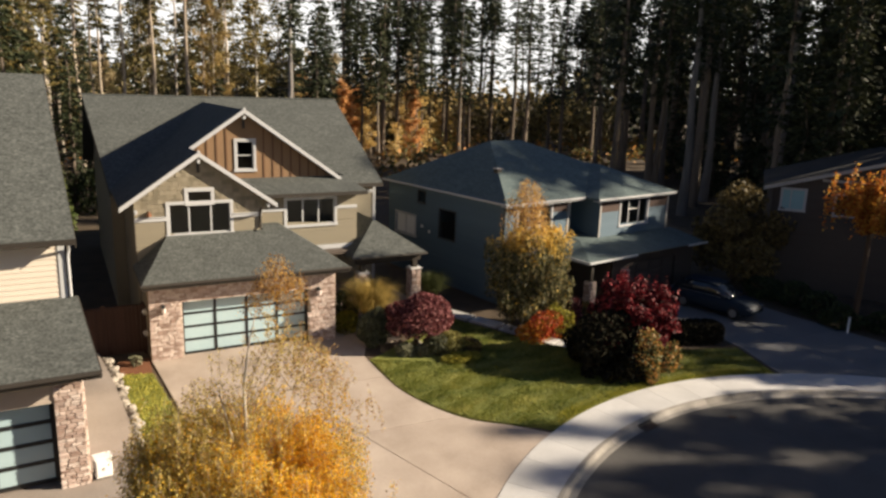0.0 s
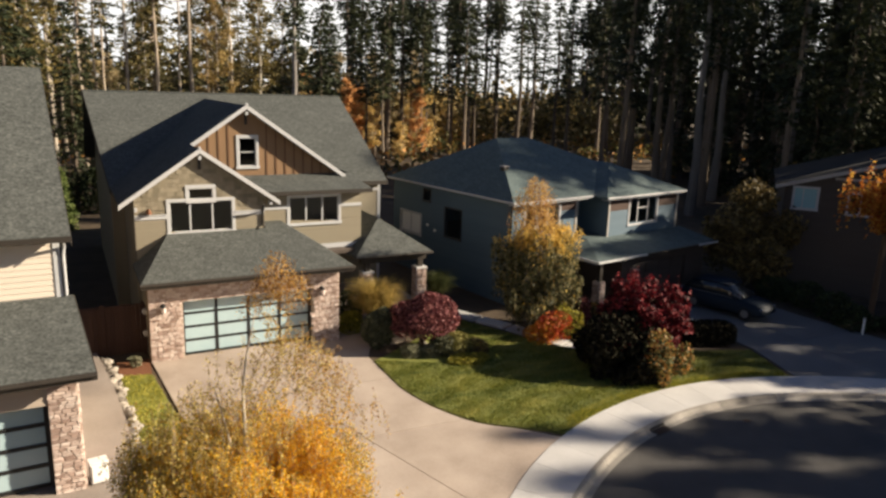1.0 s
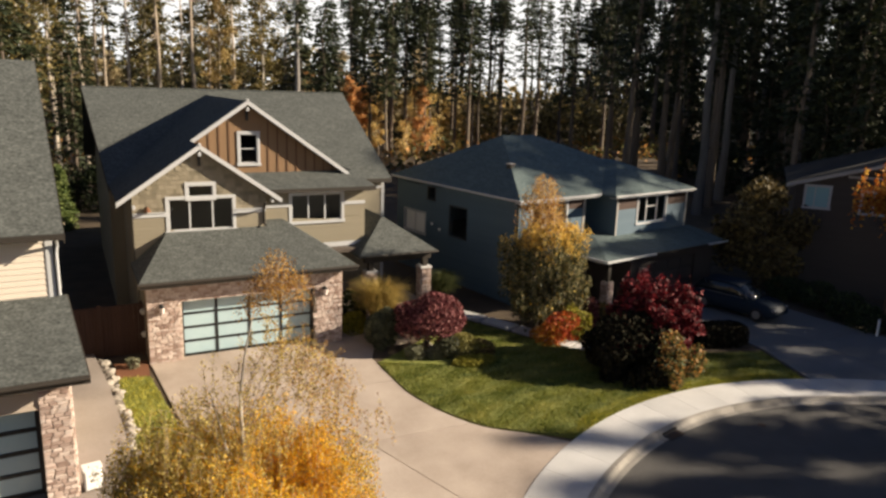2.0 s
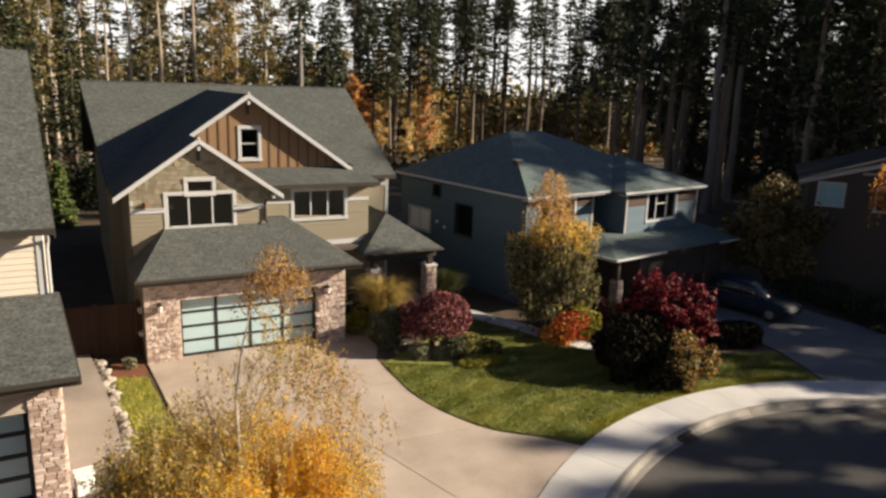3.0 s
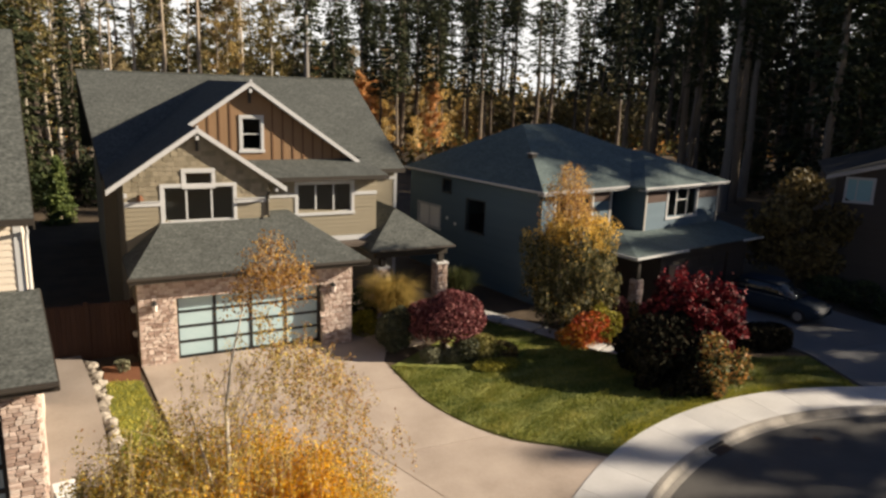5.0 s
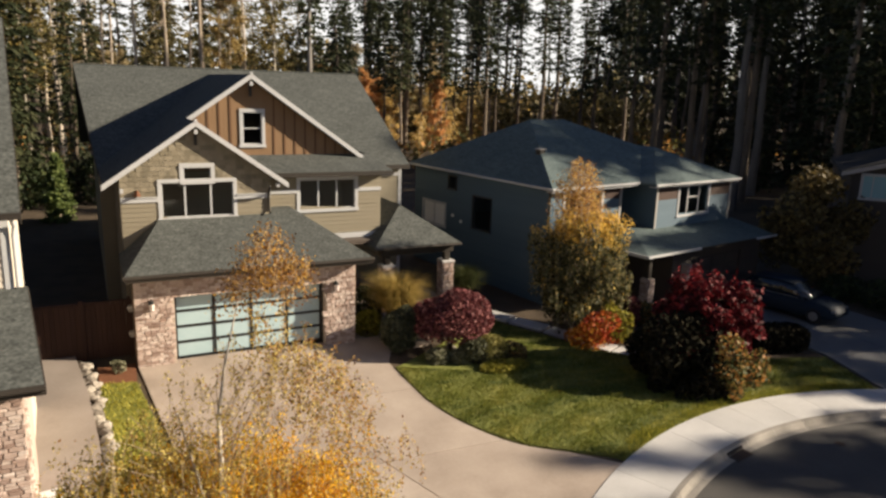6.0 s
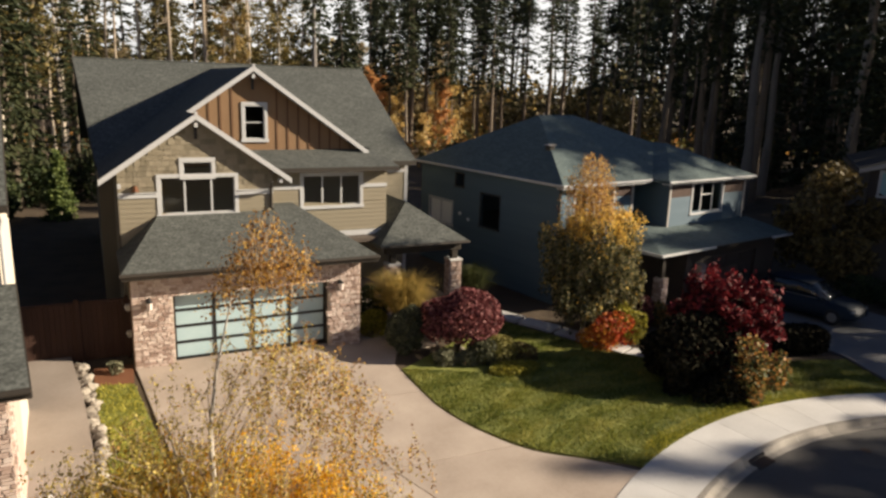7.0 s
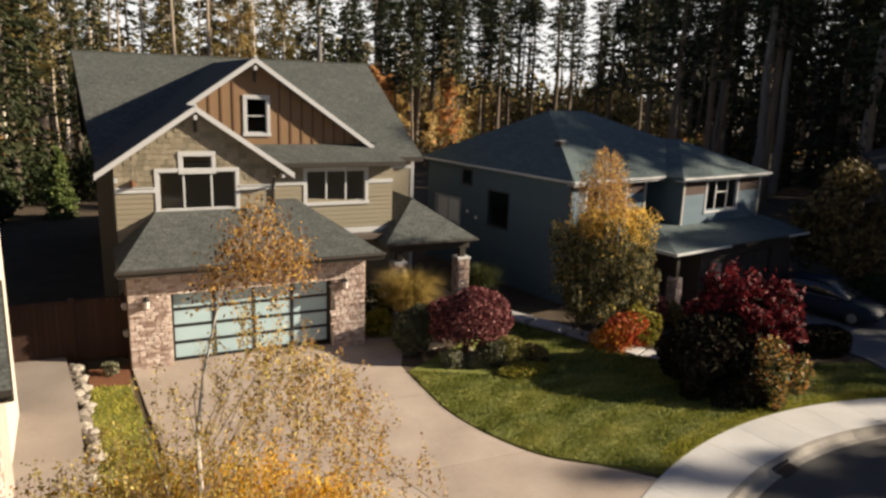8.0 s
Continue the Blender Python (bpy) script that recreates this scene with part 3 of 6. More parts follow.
EDGE = arc(R_WALK + 0.03, 114, 72, 12) + arc(R_WALK + 0.5, 72, 112, 12)
tagged(new("grass", quads_mesh("grass", blades(LAWN, 62000, 0.06, 5), "grass_blade")), "short green grass blades of the lawn", "grass", kind="stuff")
tagged(new("grass", quads_mesh("grass", blades(STRIP, 10000, 0.07, 6) + blades(EDGE, 4500, 0.055, 7), "dry_grass_blade")), "yellowing grass blades along the strip and pavement", "grass", kind="stuff")


# ---- the taupe house ----
def stone_skin(wall, parent, z1, seed):
    """Ledge stones laid in courses over a wall's face, each a rough block of its own."""
    rng = random.Random(seed)
    shapes = []
    for k in range(7):
        bm = box(bmesh.new(), -0.5, 0.5, -0.5, 0.5, -0.5, 0.5)
        for v in bm.verts:
            if v.co.y < 0:
                v.co.x *= rng.uniform(0.82, 0.97)
                v.co.z *= rng.uniform(0.78, 0.96)
                v.co.y += rng.uniform(-0.15, 0.2)
        shapes.append(mesh_of(bm, "stone", "stone_veneer"))
    z = wall.z0
    turn = Vector((0, 1, 0)).rotation_difference(wall.i)
    while z < z1 - 0.02:
        h = rng.choice((0.06, 0.075, 0.09, 0.105))
        h = min(h, z1 - z)
        u = wall.u0
        while u < wall.u1 - 0.03:
            w = min(rng.uniform(0.1, 0.27), wall.u1 - u)
            m = u + w / 2
            for a, b, c, d in wall.openings:
                if a < m < b and c - 0.02 < z + h / 2 < d + 0.02:
                    break
                if u < a < u + w and c < z + h / 2 < d:
                    w = a - u
            else:
                m = u + w / 2
                if w > 0.03:
                    ob = new("stone", rng.choice(shapes))
                    ob.parent = parent
                    ob.matrix_local = Matrix.LocRotScale(wall.at(m, z + h / 2, -0.012), turn, (w - 0.012, rng.uniform(0.05, 0.075), h - 0.011))
            u += max(w, 0.02)
        z += h


RIDGE_Z, RIDGE_Y, EAVE_Y = 9.44, 40.83, 33.5
G1X, G1Z, SL = 1.425, 9.16, 0.70
G2X = -0.87
G2Z = G1Z - SL * (G1X - G2X)


def taupe_house():
    h = thing("house", "two-storey taupe craftsman house with white trim and grey shingle roof", "house")
    X, Y = (1, 0, 0), (0, 1, 0)
    # garage front
    gf = Wall((0, 26.5, 0), X, Y, -3.2, 4.0, -0.35, lambda u: 3.0, openings=[(-2.03, 2.9, -0.4, 2.2)])
    w = part("wall", gf.solid(0.22), "stone_joint", h, "tan ledge stone garage front")
    STONES.append((gf, w, 3.0, 11))
    for x, sgn in ((-3.2, 1), (3.78, 1)):
        part("wall", box(bmesh.new(), x, x + 0.22, 26.72, 33.9, -0.35, 3.0), "taupe_siding", h)
    for x in (-3.225, 4.003):
        part("corner_board", box(bmesh.new(), x, x + 0.02, 26.5, 26.65, -0.3, 3.0), "brown_batten", h)
    # garage door
    door = part("garage_door", box(bmesh.new(), -2.03, 2.9, 26.93, 26.97, -0.05, 2.2), "black_frame", h, "black framed garage door with frosted glass panes")
    part("jamb", box(bmesh.new(), 2.86, 2.9, 26.72, 26.93, -0.05, 2.2), "dark_trim", door)
    part("jamb", box(bmesh.new(), -2.03, -1.99, 26.72, 26.93, -0.05, 2.2), "dark_trim", door)
    part("header", box(bmesh.new(), -1.99, 2.86, 26.72, 26.93, 2.15, 2.2), "dark_trim", door)
    cw, rh = 4.85 / 4, 2.12 / 4
    for c in range(4):
        for r in range(4):
            x, z = -1.99 + c * cw, 0.0 + r * rh
            part("pane", bevelled_box(x + 0.05, x + cw - 0.05, 26.905, 26.94, z + 0.045, z + rh - 0.045, 0.006), "frosted_pane", door, "frosted pale glass pane")
    for c in range(5):
        x = -1.99 + c * cw
        part("stile", bevelled_box(x - 0.05, x + 0.05, 26.88, 26.94, -0.04, 2.14, 0.006), "black_frame", door)
    for r in range(5):
        part("rail", bevelled_box(-1.94, 2.81, 26.885, 26.94, r * rh - 0.045, r * rh + 0.045, 0.006), "black_frame", door)
    # upper front with the lower gable
    top2 = lambda u: G2Z - 0.16 - SL * abs(u - G2X)
    g2 = Wall((0, 28.85, 0), X, Y, -3.29, 1.62, 3.0, top2, [G2X] + [-3.29 + 0.3 * k for k in range(17)],
              [(-2.02, 0.33, 4.3, 5.5), (-1.3, -0.4, 5.5, 6.02)])
    w = part("wall", g2.solid(0.18), "taupe_siding", h, "taupe lap siding under shakes in the gable")
    siding(g2, w, "taupe_siding", 3.1, 4.85)
    bm = bmesh.new()
    rng = random.Random(3)
    z = 5.05
    while z < G2Z:
        u = -3.29 + rng.uniform(-0.2, 0)
        while u < 1.62:
            ww = rng.uniform(0.11, 0.26)
            a, b = max(u, -3.29), min(u + ww - 0.008, 1.62)
            m = (a + b) / 2
            blocked = any(p - 0.06 < b and a < q + 0.06 and c < z + 0.17 and z < d for p, q, c, d in g2.openings)
            if b > a + 0.02 and z + 0.17 < min(top2(a), top2(b)) + 0.05 and not blocked:
                lo = rng.uniform(0.02, 0.03)
                slab(bm, [g2.at(a, z, -lo), g2.at(b, z, -lo), g2.at(b, z + 0.18, -0.008), g2.at(a, z + 0.18, -0.008)], (0, 0.012, 0))
            u += ww
        z += 0.17
    tagged(part("shake_cladding", bm, "taupe_shake", w, "weathered taupe shingle shakes"), kind="stuff")
    for a, b in ((-3.29, -2.14), (0.44, 1.62)):
        part("band", g2.bar(a, b, 4.87, 5.01, 0.05, 0.0), "white_trim", h, "white trim band")
        part("band_cap", g2.bar(a, b, 5.01, 5.045, 0.08, 0.0), "white_trim", h)
    part("corner_board", box(bmesh.new(), -3.32, -3.29, 28.82, 28.95, 3.0, 5.4), "dark_trim", h)
    main = window(g2, h, -2.02, 0.33, 4.3, 5.5, bars=(-1.27, -0.42), trim=0.12)
    window(g2, h, -1.3, -0.4, 5.56, 6.0, trim=0.12, head=0.03, sill=False)
    for x, z in ((-2.78, 5.18),):
        lamp = part("wall_lamp", bevelled_box(x - 0.06, x + 0.06, 28.79, 28.83, z - 0.08, z + 0.1, 0.01), "copper", h, "small copper wall lamp")
        part("shade", tube(bmesh.new(), [(x, 28.72, z + 0.1), (x, 28.72, z - 0.08)], [0.05, 0.13], 10), "copper", lamp)
    part("wall", box(bmesh.new(), -3.29, -3.1, 29.03, 33.9, 0.0, 5.5), "taupe_siding", h)
    part("wall", box(bmesh.new(), 1.44, 1.62, 29.03, 29.7, 3.0, 5.6), "taupe_siding", h)
    # upper front right
    wr = Wall((0, 29.7, 0), X, Y, 1.62, 6.2, 3.02, lambda u: 5.7, openings=[(2.93, 5.12, 4.22, 5.34)])
    w = part("wall", wr.solid(0.18), "taupe_siding", h)
    siding(wr, w, "taupe_siding", 3.24, 5.6)
    part("skirt_board", wr.bar(4.3, 6.22, 3.02, 3.22, 0.05, 0.0), "white_trim", h, "white skirt board")
    for a, b in ((1.64, 2.82), (5.23, 6.2)):
        part("band", wr.bar(a, b, 4.86, 5.0, 0.05, 0.0), "white_trim", h)
    window(wr, h, 2.93, 5.12, 4.22, 5.34, bars=(3.66, 4.39), trim=0.12)
    part("wall", box(bmesh.new(), 6.02, 6.2, 29.88, 33.9, 3.02, 5.7), "taupe_siding", h)
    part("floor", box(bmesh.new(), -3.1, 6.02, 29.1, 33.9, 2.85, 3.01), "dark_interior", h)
    # downspout
    part("downspout", tube(bmesh.new(), [(1.5, 28.3, 5.35), (1.5, 28.55, 5.1), (1.55, 28.78, 5.0), (1.55, 28.78, 4.42), (1.55, 28.6, 4.36)], [0.045] * 5, 8), "dark_trim", h, "dark metal downspout")
    # upper gable, board and batten
    top1 = lambda u: G1Z - 0.16 - SL * abs(u - G1X)
    g1 = Wall((0, 31.0, 0), X, Y, -2.6, 5.45, 5.6, top1, [G1X] + [-2.6 + 0.35 * k for k in range(23)], [(1.14, 1.86, 6.58, 7.78)])
    w = part("wall", g1.solid(0.16), "brown_board", h, "warm brown board and batten gable")
    for k in range(16):
        u = -0.52 + 0.405 * k
        if 1.0 < u < 2.0:
            continue
        t = top1(u)
        if t > 6.2:
            part("batten", g1.bar(u - 0.03, u + 0.03, 6.05, t, 0.025, 0.0), "brown_batten", w)
    window(g1, h, 1.14, 1.86, 6.58, 7.78, rails=(7.18,), trim=0.11, head=0.02)
    # main body
    for x0, x1, y0, y1 in ((-3.8, -3.6, 33.9, 47.8), (8.67, 8.87, 33.9, 47.8), (-3.6, 8.67, 47.6, 47.8)):
        part("wall", box(bmesh.new(), x0, x1, y0, y1, -0.2, 5.5), "taupe_siding", h)
    for x, s in ((-3.8, 0), (8.87, -0.2)):
        bm = slab(bmesh.new(), [(x + s, 34.0, 5.5), (x + s, 47.7, 5.5), (x + s, RIDGE_Y, RIDGE_Z - 0.2)], (0.2, 0, 0))
        part("wall", bm, "taupe_siding", h)
    mf = Wall((0, 33.9, 0), X, Y, -3.6, 8.67, -0.2, lambda u: 5.5)
    w = part("wall", mf.solid(0.2), "taupe_siding", h)
    mr = Wall((0, 33.9, 0), X, Y, 6.22, 8.87, -0.2, lambda u: 5.5)
    siding(mr, w, "taupe_siding", 3.3, 5.3)
    part("band", mr.bar(6.3, 8.9, 4.86, 5.0, 0.05, 0.0), "white_trim", h)
    part("corner_board", mr.bar(8.75, 8.9, 0.0, 5.3, 0.04, 0.0), "white_trim", h)
    # roofs
    B = RIDGE_Y
    main_at = lambda z: RIDGE_Y - (RIDGE_Z - z) * (RIDGE_Y - EAVE_Y) / (RIDGE_Z - 5.41)
    roof_face(h, [(-3.82, EAVE_Y, 5.41), (9.13, EAVE_Y, 5.41), (9.13, B, RIDGE_Z), (-4.4, B, RIDGE_Z)], label="grey asphalt shingle roof slope")
    roof_face(h, [(-4.4, B, RIDGE_Z), (9.13, B, RIDGE_Z), (9.13, 48.16, 5.41), (-4.4, 48.16, 5.41)])
    part("ridge_cap", board((-4.42, B - 0.13, RIDGE_Z + 0.02), (9.15, B - 0.13, RIDGE_Z + 0.02), 0.1, 0.26, (0, 1, 0)), "roof_shingle", h)
    zl = G1Z - SL * (G1X + 3.8)
    roof_face(h, [(-3.8, 28.53, zl), (G2X, 28.53, G2Z), (G2X, 30.6, G2Z), (G1X, 30.6, G1Z), (G1X, main_at(G1Z) + 0.3, G1Z), (-3.8, main_at(zl) + 0.3, zl)])
    xr = 2.17
    zr = G2Z - SL * (xr - G2X)
    roof_face(h, [(G2X, 28.53, G2Z), (xr, 28.53, zr), (xr, 31.02, zr), (G2X, 31.02, G2Z)])
    xr1 = 5.75
    zr1 = G1Z - SL * (xr1 - G1X)
    roof_face(h, [(G1X, 30.6, G1Z), (xr1, 30.6, zr1), (xr1, main_at(zr1) + 0.3, zr1), (G1X, main_at(G1Z) + 0.3, G1Z)])
    roof_face(h, [(1.2, 29.15, 5.7), (6.5, 29.15, 5.7), (6.1, 31.0, 6.18), (1.2, 31.0, 6.18)], name="pent_roof")
    roof_face(h, [(6.5, 29.15, 5.7), (6.5, 33.9, 5.7), (6.1, 33.9, 6.18), (6.1, 31.0, 6.18)], name="pent_roof")
    # barge boards
    s = (0, 0.045, 0)
    for a, b in (((-3.84, 28.5, zl + 0.02), (G2X, 28.5, G2Z + 0.035)), ((G2X, 28.5, G2Z + 0.035), (xr + 0.04, 28.5, zr + 0.01)),
                 ((G2X - 0.02, 30.57, G2Z + 0.02), (G1X, 30.57, G1Z + 0.035)), ((G1X, 30.57, G1Z + 0.035), (xr1 + 0.04, 30.57, zr1 + 0.01))):
        part("barge_board", board(a, b, 0.19, 0.03, s), "white_trim", h, "white barge board")
    for x, y, z in ((G2X, 28.53, G2Z), (G1X, 30.6, G1Z)):
        br = part("knee_brace", box(bmesh.new(), x - 0.05, x + 0.05, y - 0.02, y + 0.3, z - 0.4, z - 0.26), "white_trim", h, "white timber gable bracket")
        part("post", box(bmesh.new(), x - 0.05, x + 0.05, y + 0.2, y + 0.29, z - 0.8, z - 0.4), "dark_trim", br)
        part("ridge_end", bevelled_box(x - 0.05, x + 0.05, y - 0.05, y + 0.06, z - 0.02, z + 0.08), "white_trim", h, "white ridge end cap")
    for x, z in ((-3.25, 5.35), (1.85, 5.4)):
        part("knee_brace", box(bmesh.new(), x - 0.05, x + 0.05, 28.55, 28.85, z - 0.12, z), "white_trim", h)
    part("fascia", board((6.52, EAVE_Y - 0.03, 5.4), (9.15, EAVE_Y - 0.03, 5.4), 0.2, 0.03, (0, 1, 0)), "dark_trim", h)
    part("fascia", board((1.9, 29.12, 5.69), (6.52, 29.12, 5.69), 0.16, 0.03, (0, 1, 0)), "dark_trim", h)
    part("soffit", box(bmesh.new(), 1.7, 6.45, 29.17, 29.7, 5.52, 5.56), "white_trim", h)
    for x0, x1 in ((-3.84, -4.42), (9.12, 9.12)):
        part("barge_board", board((x0, EAVE_Y, 5.4), (x1, B, RIDGE_Z), 0.22, 0.03, (1, 0, 0)), "dark_trim", h)
    # garage roof
    ez, ey = 3.14, 25.85
    fl = 0.385
    H, L = (2.5, 29.1, ez + fl * 3.25), (-2.13, 28.85, ez + fl * 3.0)
    roof_face(h, [(-3.45, ey, ez), (4.4, ey, ez), H, (1.62, 29.1, H[2]), (1.62, 28.85, L[2]), L], name="garage_roof")
    roof_face(h, [(4.4, ey, ez), (4.4, 29.7, ez), (2.5, 29.7, H[2]), H], name="garage_roof")
    roof_face(h, [(-3.45, ey, ez), L, (-2.13, 29.0, L[2]), (-3.45, 29.0, ez)], name="garage_roof")
    roof_face(h, [(1.62, 29.1, H[2]), H, (2.5, 29.7, H[2]), (1.62, 29.7, H[2])], name="garage_roof")
    part("gutter", tube(bmesh.new(), [(-3.5, ey - 0.05, ez - 0.05), (4.45, ey - 0.05, ez - 0.05)], [0.065, 0.065], 8), "dark_trim", h, "dark metal gutter")
    part("fascia", board((-3.45, ey - 0.02, ez - 0.01), (4.4, ey - 0.02, ez - 0.01), 0.2, 0.025, (0, 1, 0)), "dark_trim", h)
    part("fascia", board((4.4, ey, ez - 0.01), (4.4, 29.7, ez - 0.01), 0.2, 0.025, (1, 0, 0)), "dark_trim", h)
    part("soffit", box(bmesh.new(), -3.4, 4.35, ey + 0.03, 26.5, 2.93, 2.97), "dark_trim", h)
    # porch
    pz, x0, x1, y0 = 2.83, 5.45, 9.15, 28.3
    A = (7.3, 30.3, 4.12)
    roof_face(h, [(x0, y0, pz), (x1, y0, pz), A], name="porch_roof")
    roof_face(h, [(x1, y0, pz), (x1, 33.9, pz), (7.3, 33.9, 4.12), A], name="porch_roof")
    roof_face(h, [(x0, y0, pz), A, (7.3, 33.9, 4.12), (x0, 33.9, pz)], name="porch_roof")
    part("gutter", tube(bmesh.new(), [(x0 - 0.03, y0 - 0.05, pz - 0.06), (x1 + 0.03, y0 - 0.05, pz - 0.06)], [0.06, 0.06], 8), "dark_trim", h)
    part("beam", box(bmesh.new(), 5.8, 9.0, 28.6, 28.85, 2.4, 2.68), "dark_trim", h)
    part("porch_floor", box(bmesh.new(), 4.1, 9.2, 28.0, 33.9, -0.3, 0.05), "concrete", h)
    for x in (5.88, 8.5):
        col = Wall((x, 28.5, 0), X, Y, 0, 0.48, -0.3, lambda u: 1.98)
        c = part("porch_column", box(bmesh.new(), x + 0.02, x + 0.46, 28.52, 28.96, -0.3, 1.96), "stone_joint", h, "square stone porch column")
        STONES.append((col, c, 1.96, 40 + int(x)))
        STONES.append((Wall((x, 28.98, 0), (0, -1, 0), X, 0, 0.48, -0.3, lambda u: 1.98), c, 1.96, 60 + int(x)))
        part("cap", bevelled_box(x - 0.04, x + 0.52, 28.46, 29.02, 1.96, 2.04), "pale_concrete", c)
        part("post", bevelled_box(x + 0.12, x + 0.36, 28.62, 28.86, 2.04, 2.4), "dark_trim", c)
    for x, z in ((-2.72, 2.0), (3.25, 2.05)):
        lamp = part("wall_lamp", bevelled_box(x - 0.07, x + 0.07, 26.4, 26.45, z - 0.18, z + 0.18), "black_frame", h, "black lantern wall lamp")
        part("lantern", tube(bmesh.new(), [(x, 26.3, z - 0.12), (x, 26.3, z + 0.1)], [0.075, 0.1], 6), "lantern_glass", lamp, "frosted lantern glass")
        part("cap", tube(bmesh.new(), [(x, 26.3, z + 0.1), (x, 26.3, z + 0.2)], [0.12, 0.03], 6), "black_frame", lamp)
        part("bracket", tube(bmesh.new(), [(x, 26.41, z + 0.14), (x, 26.36, z + 0.24), (x, 26.3, z + 0.19)], [0.015, 0.015, 0.012], 6), "black_frame", lamp)
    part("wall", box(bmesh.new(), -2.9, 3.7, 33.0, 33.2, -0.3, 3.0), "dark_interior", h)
    settle(h, (2.4, 37.0, -0.2))
    return h


STONES = []
taupe_house()


# ---- the blue-grey house ----
def blue_house():
    """Built in its own axes: u along its front, v to its back; turned to face the circle."""
    h = thing("house", "two-storey blue-grey house with a hipped dark roof in tree shade", "house", (13.45, 28.2, 0), 9.5)
    X, Y = (1, 0, 0), (0, 1, 0)
    base, ez = -0.75, 4.86
    side = Wall((0.3, 10.8, 0), (0, -1, 0), X, 0, 10.4, base, lambda u: ez - 0.1, openings=[(10.8 - 5.7, 10.8 - 4.3, 2.15, 3.75), (10.8 - 9.95, 10.8 - 8.0, 1.8, 2.95), (10.8 - 7.75, 10.8 - 7.1, 3.85, 4.5)])
    w = part("wall", side.solid(0.18), "blue_grey_siding", h)
    siding(side, w, "blue_grey_siding", base + 0.2, ez - 0.15, 0.17)
    window(side, h, 10.8 - 5.7, 10.8 - 4.3, 2.15, 3.75, trim=0.05, mat="dark_trim")
    window(side, h, 10.8 - 9.95, 10.8 - 8.0, 1.8, 2.95, bars=(10.8 - 9.0,), trim=0.1, pane_mat="white_paint")
    window(side, h, 10.8 - 7.75, 10.8 - 7.1, 3.85, 4.5, trim=0.05, mat="dark_trim")
    for v, z in ((6.6, 2.3), (7.3, 2.5)):
        part("vent", box(bmesh.new(), 0.24, 0.28, v - 0.08, v + 0.08, z - 0.07, z + 0.07), "white_paint", h, "small white wall vent")
    fa = Wall((0, 0.4, 0), X, Y, 0.48, 4.95, base, lambda u: ez - 0.1, openings=[(1.2, 3.6, 3.1, 4.5)])
    w = part("wall", fa.solid(0.18), "blue_grey_siding", h)
    siding(fa, w, "blue_grey_siding", base + 0.2, 4.12, 0.17)
    tagged(part("shake_panel", fa.bar(3.75, 4.93, 4.12, 4.72, 0.03, 0), "brown_shake", h, "dark brown shake panel"))
    window(fa, h, 1.2, 3.6, 3.1, 4.5, bars=(2.0, 2.8), trim=0.1)
    part("corner_board", fa.bar(4.83, 4.97, 2.3, 4.7, 0.05, 0), "grey_trim", h)
    part("wall", box(bmesh.new(), 4.77, 4.95, 0.58, 1.5, base, ez - 0.1), "blue_grey_siding", h)
    rec = Wall((0, 1.5, 0), X, Y, 4.95, 6.6, base, lambda u: ez - 0.1, openings=[(5.3, 6.2, 3.6, 4.5)])
    w = part("wall", rec.solid(0.18), "blue_grey_siding", h)
    siding(rec, w, "blue_grey_siding", base + 0.2, ez - 0.15, 0.17)
    window(rec, h, 5.3, 6.2, 3.6, 4.5, trim=0.09, mat="grey_trim")
    bx = Wall((0, -0.5, 0), X, Y, 6.4, 12.55, 2.35, lambda u: ez - 0.1, openings=[(8.2, 10.6, 3.16, 4.56)])
    w = part("wall", bx.solid(0.18), "blue_grey_siding", h)
    siding(bx, w, "blue_grey_siding", 2.4, 4.0, 0.17)
    for a, b in ((6.52, 8.05), (10.75, 12.4)):
        part("shake_panel", bx.bar(a, b, 4.0, 4.7, 0.03, 0), "brown_shake", h, "dark brown shake panel")
    w = window(bx, h, 8.2, 10.6, 3.16, 4.56, bars=(8.95, 9.85), trim=0.1)
    part("rail", bx.bar(8.98, 9.82, 3.98, 4.03, -0.022, 0.065), "white_trim", w)
    for u in (6.4, 12.43):
        part("corner_board", bx.bar(u, u + 0.12, 2.4, 4.7, 0.05, 0), "grey_trim", h)
    for u in (6.4, 12.37):
        part("wall", box(bmesh.new(), u, u + 0.18, -0.32, 10.8, base, ez - 0.1), "blue_grey_siding", h)
    part("wall", box(bmesh.new(), 0.3, 12.55, 10.62, 10.8, base, ez - 0.1), "blue_grey_siding", h)
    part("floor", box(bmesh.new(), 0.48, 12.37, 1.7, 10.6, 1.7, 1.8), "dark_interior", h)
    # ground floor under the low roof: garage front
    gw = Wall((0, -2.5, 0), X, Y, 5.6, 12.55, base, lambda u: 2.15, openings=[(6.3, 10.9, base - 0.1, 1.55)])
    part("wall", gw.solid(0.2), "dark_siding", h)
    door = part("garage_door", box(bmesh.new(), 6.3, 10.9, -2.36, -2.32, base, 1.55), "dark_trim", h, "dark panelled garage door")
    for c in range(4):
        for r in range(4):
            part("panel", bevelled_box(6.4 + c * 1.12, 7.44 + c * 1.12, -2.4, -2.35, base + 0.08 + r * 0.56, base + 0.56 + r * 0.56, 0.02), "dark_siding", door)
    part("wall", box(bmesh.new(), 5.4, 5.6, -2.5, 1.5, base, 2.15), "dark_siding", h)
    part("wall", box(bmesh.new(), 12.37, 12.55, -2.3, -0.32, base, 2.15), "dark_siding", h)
    # porch column
    col = Wall((3.45, -2.75, 0), X, Y, 0, 0.42, base, lambda u: 1.05)
